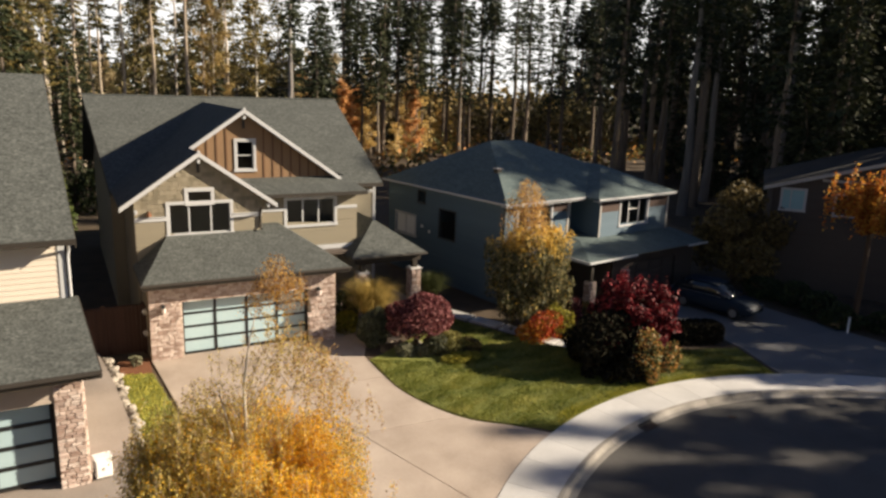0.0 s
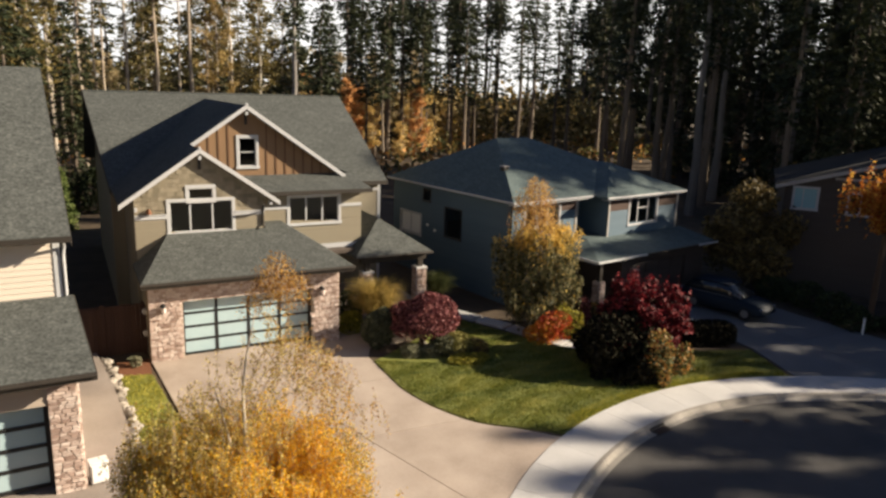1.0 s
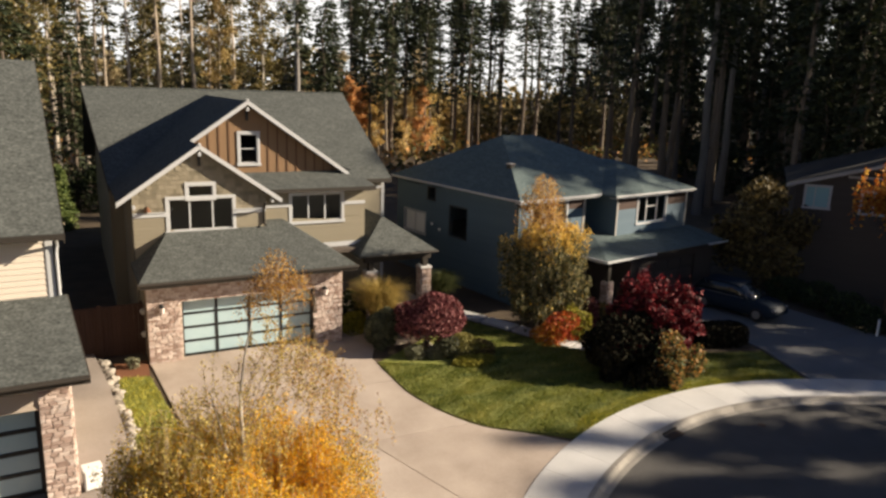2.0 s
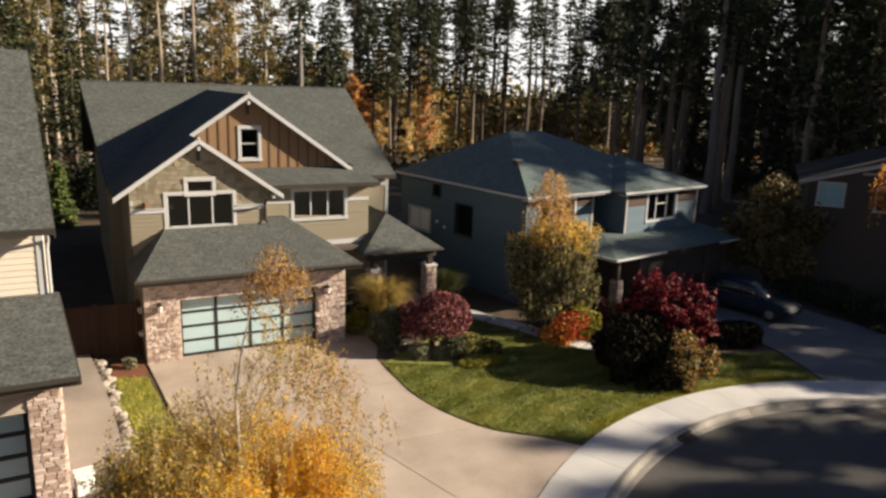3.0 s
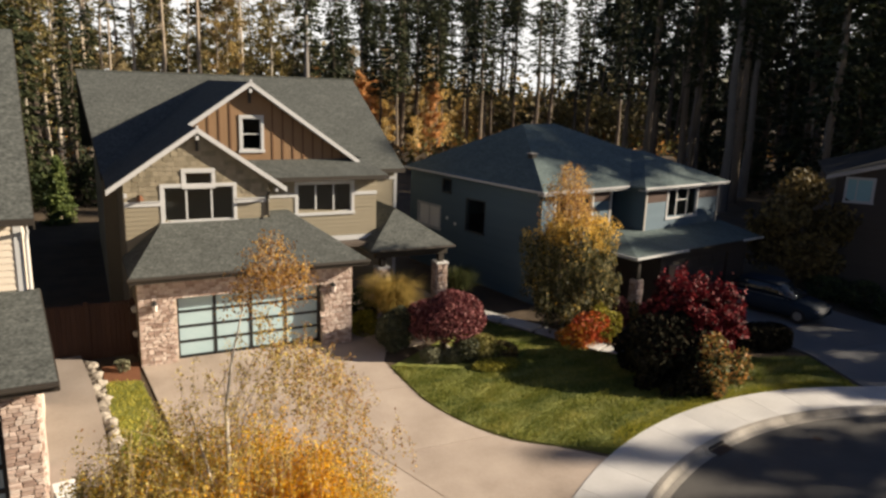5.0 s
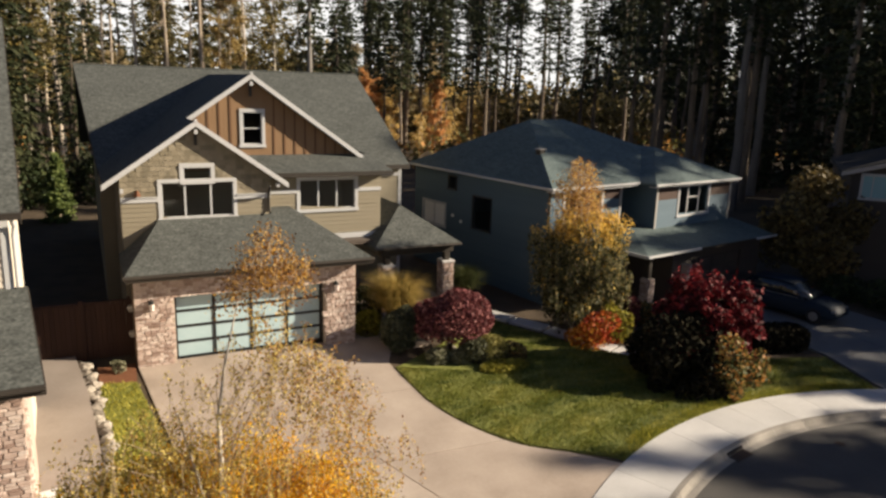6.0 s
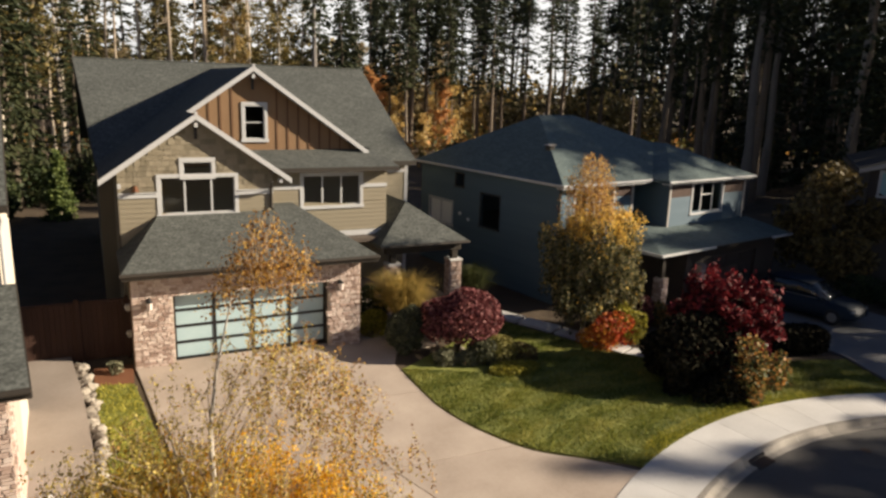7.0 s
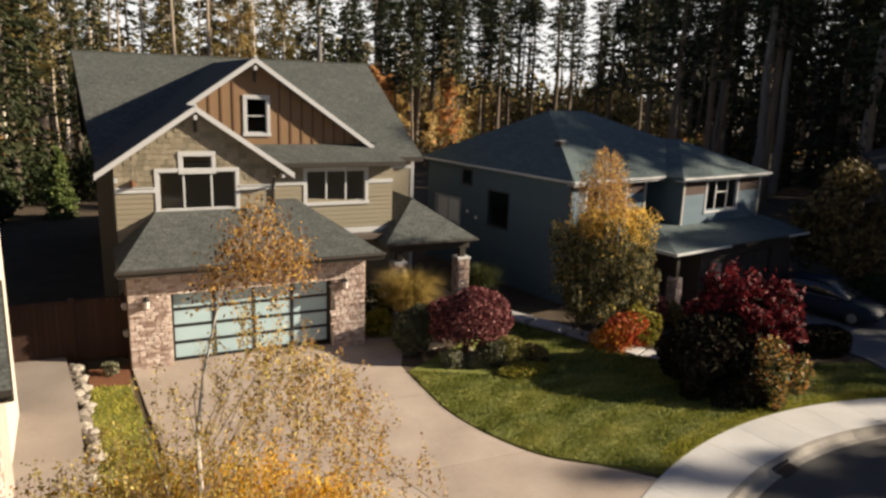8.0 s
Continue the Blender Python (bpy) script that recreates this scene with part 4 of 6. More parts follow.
    c = part("porch_column", box(bmesh.new(), 3.47, 3.85, -2.73, -2.35, base, 1.05), "stone_joint", h, "pale stone porch column")
    STONES.append((col, c, 1.05, 81))
    STONES.append((Wall((3.45, -2.33, 0), (0, -1, 0), X, 0, 0.42, base, lambda u: 1.05), c, 1.05, 82))
    part("post", bevelled_box(3.55, 3.77, -2.65, -2.43, 1.05, 2.1), "dark_trim", c)
    c2 = part("porch_column", box(bmesh.new(), 6.0, 6.3, -2.85, -2.55, base, 1.4), "stone_joint", h)
    STONES.append((Wall((5.98, -2.87, 0), X, Y, 0, 0.34, base, lambda u: 1.4), c2, 1.4, 83))
    # roofs
    R = "roof_shingle_blue"
    a1, a2 = (3.6, 5.5, 7.47), (6.0, 5.5, 7.47)
    roof_face(h, [(0, 0, ez), (12.6, 0, ez), a2, a1], R, label="dark blue-grey shingle hip roof")
    roof_face(h, [(0, 11.1, ez), (0, 0, ez), a1], R)
    roof_face(h, [(12.6, 0, ez), (12.6, 11.1, ez), a2], R)
    roof_face(h, [(12.6, 11.1, ez), (0, 11.1, ez), a1, a2], R)
    b1 = (9.3, 2.1, 6.25)
    roof_face(h, [(5.75, -0.95, ez), (12.66, -0.95, ez), b1], R)
    roof_face(h, [(12.66, -0.95, ez), (12.66, 3.2, ez), (9.3, 3.4, 6.25), b1], R)
    roof_face(h, [(5.75, 3.2, ez), (5.75, -0.95, ez), b1, (9.3, 3.4, 6.25)], R)
    for a, b in (((0, 0.02), (0, 11.1)),):
        part("gutter", board((-0.06, 0, ez), (-0.06, 11.1, ez), 0.1, 0.06, (1, 0, 0)), "white_trim", h, "white gutter")
    part("gutter", board((-0.02, -0.07, ez), (5.72, -0.07, ez), 0.1, 0.06, (0, 1, 0)), "white_trim", h)
    part("gutter", board((5.75, -1.02, ez), (12.66, -1.02, ez), 0.1, 0.06, (0, 1, 0)), "white_trim", h)
    part("soffit", box(bmesh.new(), 0.02, 5.7, 0.02, 0.4, ez - 0.2, ez - 0.16), "white_trim", h)
    part("soffit", box(bmesh.new(), 5.8, 12.62, -0.9, -0.5, ez - 0.2, ez - 0.16), "white_trim", h)
    for u, v in ((1.75, 2.7),):
        z = ez + u * (7.47 - ez) / 3.6
        vent = part("roof_vent", bevelled_box(u - 0.16, u + 0.16, v - 0.16, v + 0.16, z - 0.12, z + 0.12, 0.03), "dark_trim", h, "small dark roof vent")
        part("cap", bevelled_box(u - 0.2, u + 0.2, v - 0.2, v + 0.2, z + 0.12, z + 0.15, 0.01), "grey_trim", vent)
    part("downspout", tube(bmesh.new(), [(0.05, 0.25, ez - 0.12), (0.22, 0.32, ez - 0.35), (0.24, 0.33, base + 0.2)], [0.045] * 3, 8), "dark_trim", h, "dark metal downspout")
    lz = 2.22
    roof_face(h, [(2.9, -3.05, lz), (13.0, -3.05, lz), (13.0, -0.5, lz + 0.42), (5.0, -0.5, lz + 0.42)], R, name="porch_roof")
    roof_face(h, [(2.9, 0.4, lz), (2.9, -3.05, lz), (5.0, -0.5, lz + 0.42), (5.0, 0.4, lz + 0.42)], R, name="porch_roof")
    roof_face(h, [(5.0, -0.5, lz + 0.42), (6.45, -0.5, lz + 0.42), (6.45, 1.5, lz + 0.55), (5.0, 1.5, lz + 0.55)], R, name="porch_roof")
    # one white gutter, whose unlit middle run is coloured dark
    part("gutter", board((2.86, -3.12, lz), (6.6, -3.12, lz), 0.1, 0.07, (0, 1, 0)), "white_trim", h)
    part("gutter", board((6.6, -3.12, lz), (11.1, -3.12, lz), 0.14, 0.07, (0, 1, 0)), "dark_trim", h)
    part("gutter", board((11.1, -3.12, lz), (13.0, -3.12, lz), 0.1, 0.07, (0, 1, 0)), "white_trim", h)
    part("gutter", board((2.84, -3.05, lz), (2.84, 0.4, lz), 0.14, 0.06, (1, 0, 0)), "white_trim", h)
    return h


blue_house()


# ---- the cream house ----
def cream_house():
    h = thing("house", "cream sided house with grey shingle roofs and stone garage pier", "house", (-5.77, 20.4, 0.26), 1.5)
    X, Y = (1, 0, 0), (0, 1, 0)
    up = Wall((0, 0, 0), X, Y, -9.0, 0.0, 3.5, lambda u: 5.9, openings=[(-3.9, -2.2, 4.9, 5.6)])
    w = part("wall", up.solid(0.18), "cream_siding", h)
    siding(up, w, "cream_siding", 4.0, 5.85, 0.15)
    window(up, h, -3.9, -2.2, 4.9, 5.6, bars=(-3.05,), trim=0.09, mat="dark_trim")
    part("corner_board", up.bar(-0.14, 0.02, 3.9, 5.85, 0.04, 0.0), "white_trim", h)
    part("wall", box(bmesh.new(), -0.18, 0.0, 0.18, 3.6, -0.4, 5.9), "cream_siding", h)
    # unseen rear walls, darkened to bounce less light onto the taupe house
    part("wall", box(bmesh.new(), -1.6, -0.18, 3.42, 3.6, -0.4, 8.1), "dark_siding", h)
    part("wall", box(bmesh.new(), -1.78, -1.6, 3.42, 12.0, -0.4, 5.9), "dark_siding", h, "unseen rear wing wall, darkened to cut bounced light")
    part("wall", box(bmesh.new(), -9.0, -1.78, 11.8, 12.0, -0.4, 5.9), "cream_siding", h)
    part("wall", box(bmesh.new(), -9.0, -8.82, 0.18, 11.8, -0.4, 5.9), "cream_siding", h)
    bm = slab(bmesh.new(), [(-0.18, 0.1, 5.9), (-0.18, 3.42, 5.9), (-0.18, 3.42, 8.1)], (0.18, 0, 0))
    part("wall", bm, "cream_siding", h)
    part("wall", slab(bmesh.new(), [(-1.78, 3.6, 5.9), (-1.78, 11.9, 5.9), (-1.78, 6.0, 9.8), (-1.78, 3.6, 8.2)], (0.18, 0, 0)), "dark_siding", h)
    roof_face(h, [(-9.5, -0.6, 5.98), (0.28, -0.6, 5.98), (0.0, 5.9, 10.1), (-9.5, 5.9, 10.1)], label="grey asphalt shingle roof slope")
    roof_face(h, [(-9.5, 5.9, 10.1), (-1.4, 5.9, 10.1), (-1.4, 12.5, 5.98), (-9.5, 12.5, 5.98)])
    part("gutter", board((-9.5, -0.68, 5.97), (0.3, -0.68, 5.97), 0.14, 0.08, (0, 1, 0)), "dark_trim", h)
    part("barge_board", board((0.27, -0.6, 5.97), (-0.01, 5.9, 10.09), 0.24, 0.03, (1, 0, 0)), "dark_trim", h)
    part("downspout", tube(bmesh.new(), [(0.1, -0.5, 5.85), (0.12, -0.1, 5.6), (0.09, -0.06, 5.4), (0.09, -0.06, 4.3)], [0.04] * 4, 8), "white_trim", h, "white downspout")
    # garage
    gy = -2.25
    gf = Wall((0, gy, 0), X, Y, -9.0, 0.1, -0.3, lambda u: 2.95, openings=[(-6.0, -0.55, -0.4, 2.25)])
    w = part("wall", gf.solid(0.24), "stone_joint", h, "tan ledge stone garage front")
    pier = Wall((0, gy, 0), X, Y, -0.55, 0.1, -0.1, lambda u: 2.95)
    STONES.append((pier, w, 2.95, 91))
    STONES.append((Wall((0.1, gy, 0), Y, (-1, 0, 0), 0, 0.45, -0.1, lambda u: 2.95), w, 2.95, 92))
    part("wall", box(bmesh.new(), -0.1, 0.1, gy + 0.24, 0.0, -0.3, 2.95), "stone_veneer", h, "tan stone return of the garage")
    door = part("garage_door", box(bmesh.new(), -6.0, -0.55, gy + 0.42, gy + 0.46, -0.05, 2.25), "black_frame", h, "black framed garage door with frosted glass panes")
    part("jamb", box(bmesh.new(), -0.6, -0.55, gy + 0.24, gy + 0.42, -0.05, 2.25), "dark_trim", door)
    for c in range(4):
        for r in range(4):
            x, z = -6.0 + c * 1.35, r * 0.54
            part("pane", bevelled_box(x + 0.06, x + 1.29, gy + 0.4, gy + 0.43, z + 0.05, z + 0.5, 0.006), "frosted_pane", door, "frosted pale glass pane")
    for r in range(5):
        part("rail", bevelled_box(-5.96, -0.6, gy + 0.37, gy + 0.43, r * 0.54 - 0.05, r * 0.54 + 0.05, 0.006), "black_frame", door)
    for c in range(5):
        part("stile", bevelled_box(-6.05 + c * 1.35, -5.93 + c * 1.35, gy + 0.365, gy + 0.43, -0.05, 2.2, 0.006), "black_frame", door)
    roof_face(h, [(-9.5, -2.95, 3.2), (0.5, -2.95, 3.2), (0.24, 0.0, 4.28), (-9.5, 0.0, 4.28)], name="garage_roof")
    part("wall", slab(bmesh.new(), [(-0.1, gy + 0.3, 2.95), (-0.1, 0, 2.95), (-0.1, 0, 4.1), (-0.1, gy + 0.3, 3.2)], (0.18, 0, 0)), "cream_siding", h)
    part("gutter", tube(bmesh.new(), [(-9.5, -3.0, 3.14), (0.52, -3.0, 3.14)], [0.065, 0.065], 8), "dark_trim", h, "dark metal gutter")
    part("fascia", board((-9.5, -2.97, 3.19), (0.5, -2.97, 3.19), 0.2, 0.025, (0, 1, 0)), "dark_trim", h)
    part("barge_board", board((0.5, -2.95, 3.19), (0.24, 0, 4.27), 0.2, 0.03, (1, 0, 0)), "dark_trim", h)
    part("soffit", box(bmesh.new(), -9.4, 0.45, -2.9, gy, 2.98, 3.02), "dark_trim", h)
    return h


cream_house()


# ---- the dark brown house ----
def dark_house():
    h = thing("house", "dark brown house in deep shade with pale window frames", "house", (30.4, 26.8, -0.6), -52)
    X, Y = (1, 0, 0), (0, 1, 0)
    top = lambda u: 5.93 + 0.3 * min(u, 14 - u)
    f = Wall((0, 0.5, 0), X, Y, 0.5, 13.5, -0.4, lambda u: top(u) - 0.2, [7.0] + [0.5 + 0.8 * k for k in range(17)], [(1.03, 2.22, 4.65, 5.82), (3.82, 5.1, 4.55, 5.7)])
    w = part("wall", f.solid(0.2), "dark_siding", h)
    siding(f, w, "dark_siding", 0.0, 7.6, 0.2)
    window(f, h, 1.03, 2.22, 4.65, 5.82, bars=(1.5,), trim=0.1, pane_mat="teal_blind", mat="white_trim")
    window(f, h, 3.82, 5.1, 4.55, 5.7, bars=(4.4,), trim=0.1)
    part("band", f.bar(3.0, 11.0, 6.4, 6.54, 0.05, 0), "grey_trim", h)
    part("wall", box(bmesh.new(), 0.5, 0.7, 0.7, 10, -0.4, 5.85), "dark_siding", h)
    part("wall", box(bmesh.new(), 13.3, 13.5, 0.7, 10, -0.4, 5.85), "dark_siding", h)
    part("wall", box(bmesh.new(), 0.7, 13.3, 9.8, 10, -0.4, 5.85), "dark_siding", h)
    roof_face(h, [(0, 0, 5.93), (7, 0, 8.03), (7, 10.5, 8.03), (0, 10.5, 5.93)], "roof_shingle_dark", label="dark asphalt shingle roof slope")
    roof_face(h, [(7, 0, 8.03), (14, 0, 5.93), (14, 10.5, 5.93), (7, 10.5, 8.03)], "roof_shingle_dark")
    part("barge_board", board((-0.02, -0.04, 5.94), (7, -0.04, 8.05), 0.2, 0.035, (0, 1, 0)), "grey_trim", h)
    part("barge_board", board((7, -0.04, 8.05), (14.02, -0.04, 5.94), 0.2, 0.035, (0, 1, 0)), "grey_trim", h)
    return h

dark_house()


# ---- plants ----
def leaves(points, size, rng, spread=0.35, droop=0.0, long=1.6):
    """Leaf quads at points, turned at random about a mostly upright or hanging pose."""
    p = np.asarray(points, float)
    n = len(p)
    a = rng.normal(size=(n, 3))
    a[:, 2] -= droop
    a /= np.linalg.norm(a, axis=1)[:, None]
    b = np.cross(a, rng.normal(size=(n, 3)))
    b /= np.linalg.norm(b, axis=1)[:, None]
    s = size * rng.uniform(1 - spread, 1 + spread, n)[:, None]
    la, lb = a * s * long * 0.5, b * s * 0.5
    return np.stack([p - la, p - lb * 0.9 + la * 0.1, p + la, p + lb * 0.9 + la * 0.1], axis=1)


def shell_points(rng, n, radii, lumps=6, bumpy=0.22, depth=0.45, floor=-1.0):
    """Points in the outer layer of a lumpy, uneven round form."""
    d = rng.normal(size=(n * 2, 3))
    d /= np.linalg.norm(d, axis=1)[:, None]
    d = d[d[:, 2] > floor][:n]
    k = rng.normal(size=(lumps * 2, 3))
    k /= np.linalg.norm(k, axis=1)[:, None]
    swell = np.exp(7 * (d @ k.T - 1)).sum(1)
    r = 1 - bumpy + bumpy * 1.6 * np.clip(swell, 0, 1.2) - depth * rng.random(len(d)) ** 2.2
    return d * r[:, None] * np.asarray(radii)


def stems(rng, height_to, spread, count, radius=0.02, base=0.0):
    bm = bmesh.new()
    for k in range(count):
        a, s = rng.uniform(0, math.tau), rng.uniform(0.3, 1) * spread
        pts = [(0, 0, base), (math.cos(a) * s * 0.35, math.sin(a) * s * 0.35, base + (height_to - base) * 0.5), (math.cos(a) * s, math.sin(a) * s, height_to)]
        tube(bm, pts, [radius, radius * 0.7, radius * 0.25], 5)
    return bm


def shrub(name, label, at, radii, mat, count, leaf, seed, group="", low=0.15, stem_mat="twig", bumpy=0.22, floor=-0.75, lumps=6, long=1.5, depth=0.45):
    """A shrub: a few stems and a lumpy head of many leaves; low is how far the head's base clears the ground."""
    x, y = at
    rng = np.random.default_rng(seed)
    root = thing(name, label, "shrub", (x, y, height(x, y) - 0.04), 0, group)
    part("stem", stems(rng, low + radii[2] * 1.2, radii[0] * 0.7, 6, 0.025), stem_mat, root)
    pts = shell_points(rng, count, radii, lumps, bumpy, depth, floor) + np.array([0, 0, low + radii[2] * min(0.9, -floor)])
    pts = pts[pts[:, 2] > 0.02]
    part("crown", quads_mesh("crown", leaves(pts, leaf, rng, long=long), mat), mat, root)
    return root


def tuft(name, label, at, tall, wide, mat, count, seed):
    """An ornamental grass: arching blades out of one clump."""
    x, y = at
    rng = np.random.default_rng(seed)
    root = thing(name, label, "ornamental grass", (x, y, height(x, y) - 0.04))
    quads = []
    for k in range(count):
        a, h, w = rng.uniform(0, math.tau), tall * rng.uniform(0.6, 1.05), wide * rng.uniform(0.15, 1.0)
        dx, dy = math.cos(a), math.sin(a)
        px, py, wd = -dy * 0.011, dx * 0.011, 1.0
        line = [(0.08, 0.0), (0.24, 0.5), (0.52, 0.86), (0.9, 1.0 - 0.18 * rng.random())]
        for (s0, z0), (s1, z1), k0, k1 in zip(line, line[1:], (1, 0.9, 0.7), (0.9, 0.7, 0.2)):
            quads.append([(dx * w * s0 - px * k0, dy * w * s0 - py * k0, z0 * h), (dx * w * s0 + px * k0, dy * w * s0 + py * k0, z0 * h),
                          (dx * w * s1 + px * k1, dy * w * s1 + py * k1, z1 * h), (dx * w * s1 - px * k1, dy * w * s1 - py * k1, z1 * h)])
    part("blades", quads_mesh("blades", quads, mat), mat, root)
    return root


def grown(rng, trunk, trunk_r, limbs, droop, reach, leaf_every, twigs=7, up=0.5, low=0.25, bare=0.25):
    """Wood and leaf places of a broad tree: a trunk line, limbs off it, twigs off those, hanging with droop."""
    bm = bmesh.new()
    trunk = [Vector(p) for p in trunk]
    tube(bm, trunk, [trunk_r * (1 - 0.9 * i / (len(trunk) - 1)) for i in range(len(trunk))], 8)
    spots = []
    for k in range(limbs):
        f = low + (1 - low) * (k + rng.random()) / limbs
        i = min(int(f * (len(trunk) - 1)), len(trunk) - 2)
        s = trunk[i].lerp(trunk[i + 1], f * (len(trunk) - 1) - i)
        a = k * 2.4 + rng.normal(0, 0.4)
        length = reach(f) * rng.uniform(0.75, 1.15)
        d = Vector((math.cos(a), math.sin(a), up * rng.uniform(0.5, 1.4)))
        pts, p = [s.copy()], s.copy()
        for j in range(6):
            d.z -= droop * (0.4 + 0.25 * j) * 0.5
            d.normalize()
            p = p + d * (length / 6) + Vector(rng.normal(0, 0.03 * length / 2, 3))
            pts.append(p.copy())
        r0 = trunk_r * 0.38 * (1 - 0.7 * f) + 0.008
        tube(bm, pts, [r0 * (1 - 0.85 * j / 6) for j in range(7)], 5)
        for t in range(twigs):
            g = bare + (1 - bare) * (t + rng.random()) / twigs
            j = min(int(g * 6), 5)
            q = pts[j].lerp(pts[j + 1], g * 6 - j)
            b = rng.uniform(0, math.tau)
            e = Vector((math.cos(b), math.sin(b), rng.uniform(-0.2, 0.5)))
            tl = length * rng.uniform(0.18, 0.42)
            tp, c = [q.copy()], q.copy()
            for m in range(4):
                e.z -= droop * 0.55
                e.normalize()
                c = c + e * (tl / 4)
                tp.append(c.copy())
            tube(bm, tp, [0.009, 0.007, 0.006, 0.004, 0.003], 3)
            for m in range(leaf_every):
                u = rng.uniform(0.05, 1) * 4
                mm = min(int(u), 3)
                spots.append(tp[mm].lerp(tp[mm + 1], u - mm) + Vector(rng.normal(0, 0.07, 3)))
    return bm, np.array([tuple(s) for s in spots])


def hanging(rng, bm, starts, lengths, per, sway=0.12, radius=0.0035, jitter=0.045):
    """Thin weeping twigs from each start, with leaf places strung along them."""
    spots = []
    for p, ln in zip(starts, lengths):
        d = rng.normal(0, sway, 2)
        line = [Vector(p), Vector((p[0] + d[0] * ln * 0.5, p[1] + d[1] * ln * 0.5, p[2] - ln * 0.42)), Vector((p[0] + d[0] * ln * 0.7, p[1] + d[1] * ln * 0.7, p[2] - ln))]
        tube(bm, line, [radius, radius * 0.8, radius * 0.5], 3)
        for k in range(max(3, int(per * ln))):
            u = rng.uniform(0, 2)
            i = min(int(u), 1)
            spots.append(tuple(line[i].lerp(line[i + 1], u - i) + Vector(rng.normal(0, jitter, 3))))
    return np.array(spots)


def limbs_to(rng, bm, trunk, ends, r0=0.02):
    """Arching limbs from the trunk's side up and out to each end."""
    for e in ends:
        e = Vector(e)
        z = max(0.8, e.z - 0.5 - 0.85 * math.hypot(e.x, e.y))
        i = max(k for k in range(len(trunk) - 1) if trunk[k][2] <= z)
        a, b = Vector(trunk[i]), Vector(trunk[i + 1])
        s = a.lerp(b, min(1, (z - a.z) / max(0.01, b.z - a.z)))
        mid = s.lerp(e, 0.5) + Vector((0, 0, 0.22 * (e - s).length)) + Vector(rng.normal(0, 0.05, 3))
        tube(bm, [s, s.lerp(mid, 0.55) + Vector((0, 0, 0.03)), mid, mid.lerp(e, 0.6) + Vector((0, 0, 0.06)), e], [r0, r0 * 0.75, r0 * 0.5, r0 * 0.32, r0 * 0.15], 5)


# the weeping birch in front
rng = np.random.default_rng(21)
bx, by = -2.95, 12.0
birch = thing("birch_tree", "weeping birch with golden autumn leaves and white trunk", "tree", (bx, by, height(bx, by) - 0.05))
stem = [(0.1, 0, 0), (0.05, 0.02, 1.2), (0, 0, 2.6), (-0.02, 0, 4.2), (-0.04, 0.0, 5.3), (0.05, 0.03, 5.95), (0.25, 0.05, 6.8), (0.5, 0.05, 7.4)]
part("trunk", tube(bmesh.new(), stem, [0.085, 0.07, 0.055, 0.04, 0.026, 0.016, 0.008, 0.003], 8), "birch_bark", birch, "slender white birch trunk")
part("trunk", tube(bmesh.new(), [(0.03, 0.02, 1.9), (-0.16, 0.12, 3.0), (-0.24, 0.16, 4.2), (-0.5, 0.2, 5.4)], [0.04, 0.033, 0.024, 0.008], 7), "birch_bark", birch, "second thin white stem")
# sprays of twigs: a full skirt below, loose arching sprays above it, a drooping rusty tip
core = rng.normal(size=(420, 3))
core /= (np.abs(core) ** 2.2).sum(1)[:, None] ** (1 / 2.2)
core = core[core[:, 2] > -0.3][:235]
core = core * (1 - 0.5 * rng.random((len(core), 1)) ** 1.5) * np.array([2.45, 2.3, 2.2]) * rng.uniform(0.82, 1.1, (len(core), 1)) + np.array([-0.12, 0, 2.75])
lobe = rng.normal(size=(26, 3))
lobe = lobe / np.linalg.norm(lobe, axis=1)[:, None] * np.array([0.85, 1.0, 0.8]) * rng.uniform(0.4, 1, (26, 1)) + np.array([-1.3, -0.1, 4.2])
core = np.concatenate([core, lobe])
twigs = bmesh.new()
low_spots, low_gold = [], []
for c in core:
    n = int(rng.integers(8, 19))
    reach = rng.uniform(0.12, 0.3)
    sprays = hanging(rng, twigs, c + rng.normal(0, 1, (n, 3)) * np.array([reach, reach, reach * 0.7]), rng.uniform(0.3, 1.0, n), 78, 0.16, jitter=0.05)
    low_spots.append(sprays)
    share = np.clip(0.2 + 0.85 * math.exp(-((c[0] - 0.8) / 0.95) ** 2) - 0.2 * max(0, c[2] - 4.5) + rng.normal(0, 0.14), 0.04, 0.95)
    low_gold.append(rng.random(len(sprays)) < share)
mid_spots = []
mid = []
for x, y, z, n, wide in ((1.2, 0.0, 5.95, 34, 0.2), (1.5, 0.05, 5.7, 12, 0.18), (0.95, -0.3, 5.45, 12, 0.2), (1.75, 0.1, 5.3, 14, 0.22), (-0.25, 0.2, 5.9, 8, 0.2), (-0.8, 0.1, 5.4, 12, 0.22),
                         (1.5, 0.3, 4.95, 18, 0.26), (0.5, 0.45, 5.5, 9, 0.22), (0.05, -0.35, 5.5, 9, 0.22), (0.95, 0.1, 6.2, 9, 0.14), (2.0, -0.1, 4.75, 14, 0.24), (-1.3, -0.2, 5.15, 18, 0.26),
                         (-0.4, -0.4, 5.1, 16, 0.28), (0.6, -0.5, 4.95, 18, 0.28), (1.1, 0.6, 5.2, 10, 0.26), (0.45, 0.0, 6.6, 12, 0.17), (0.8, -0.1, 6.25, 12, 0.18), (0.3, 0.1, 6.1, 10, 0.2), (0.6, 0.1, 5.8, 12, 0.24)):
    starts = np.array([x, y, z]) + rng.normal(0, 1, (n, 3)) * np.array([wide, wide, wide * 0.55])
    mid.append(starts)
    mid_spots.append(hanging(rng, twigs, starts, rng.uniform(0.2, 0.75, n), 84, 0.35, jitter=0.035))
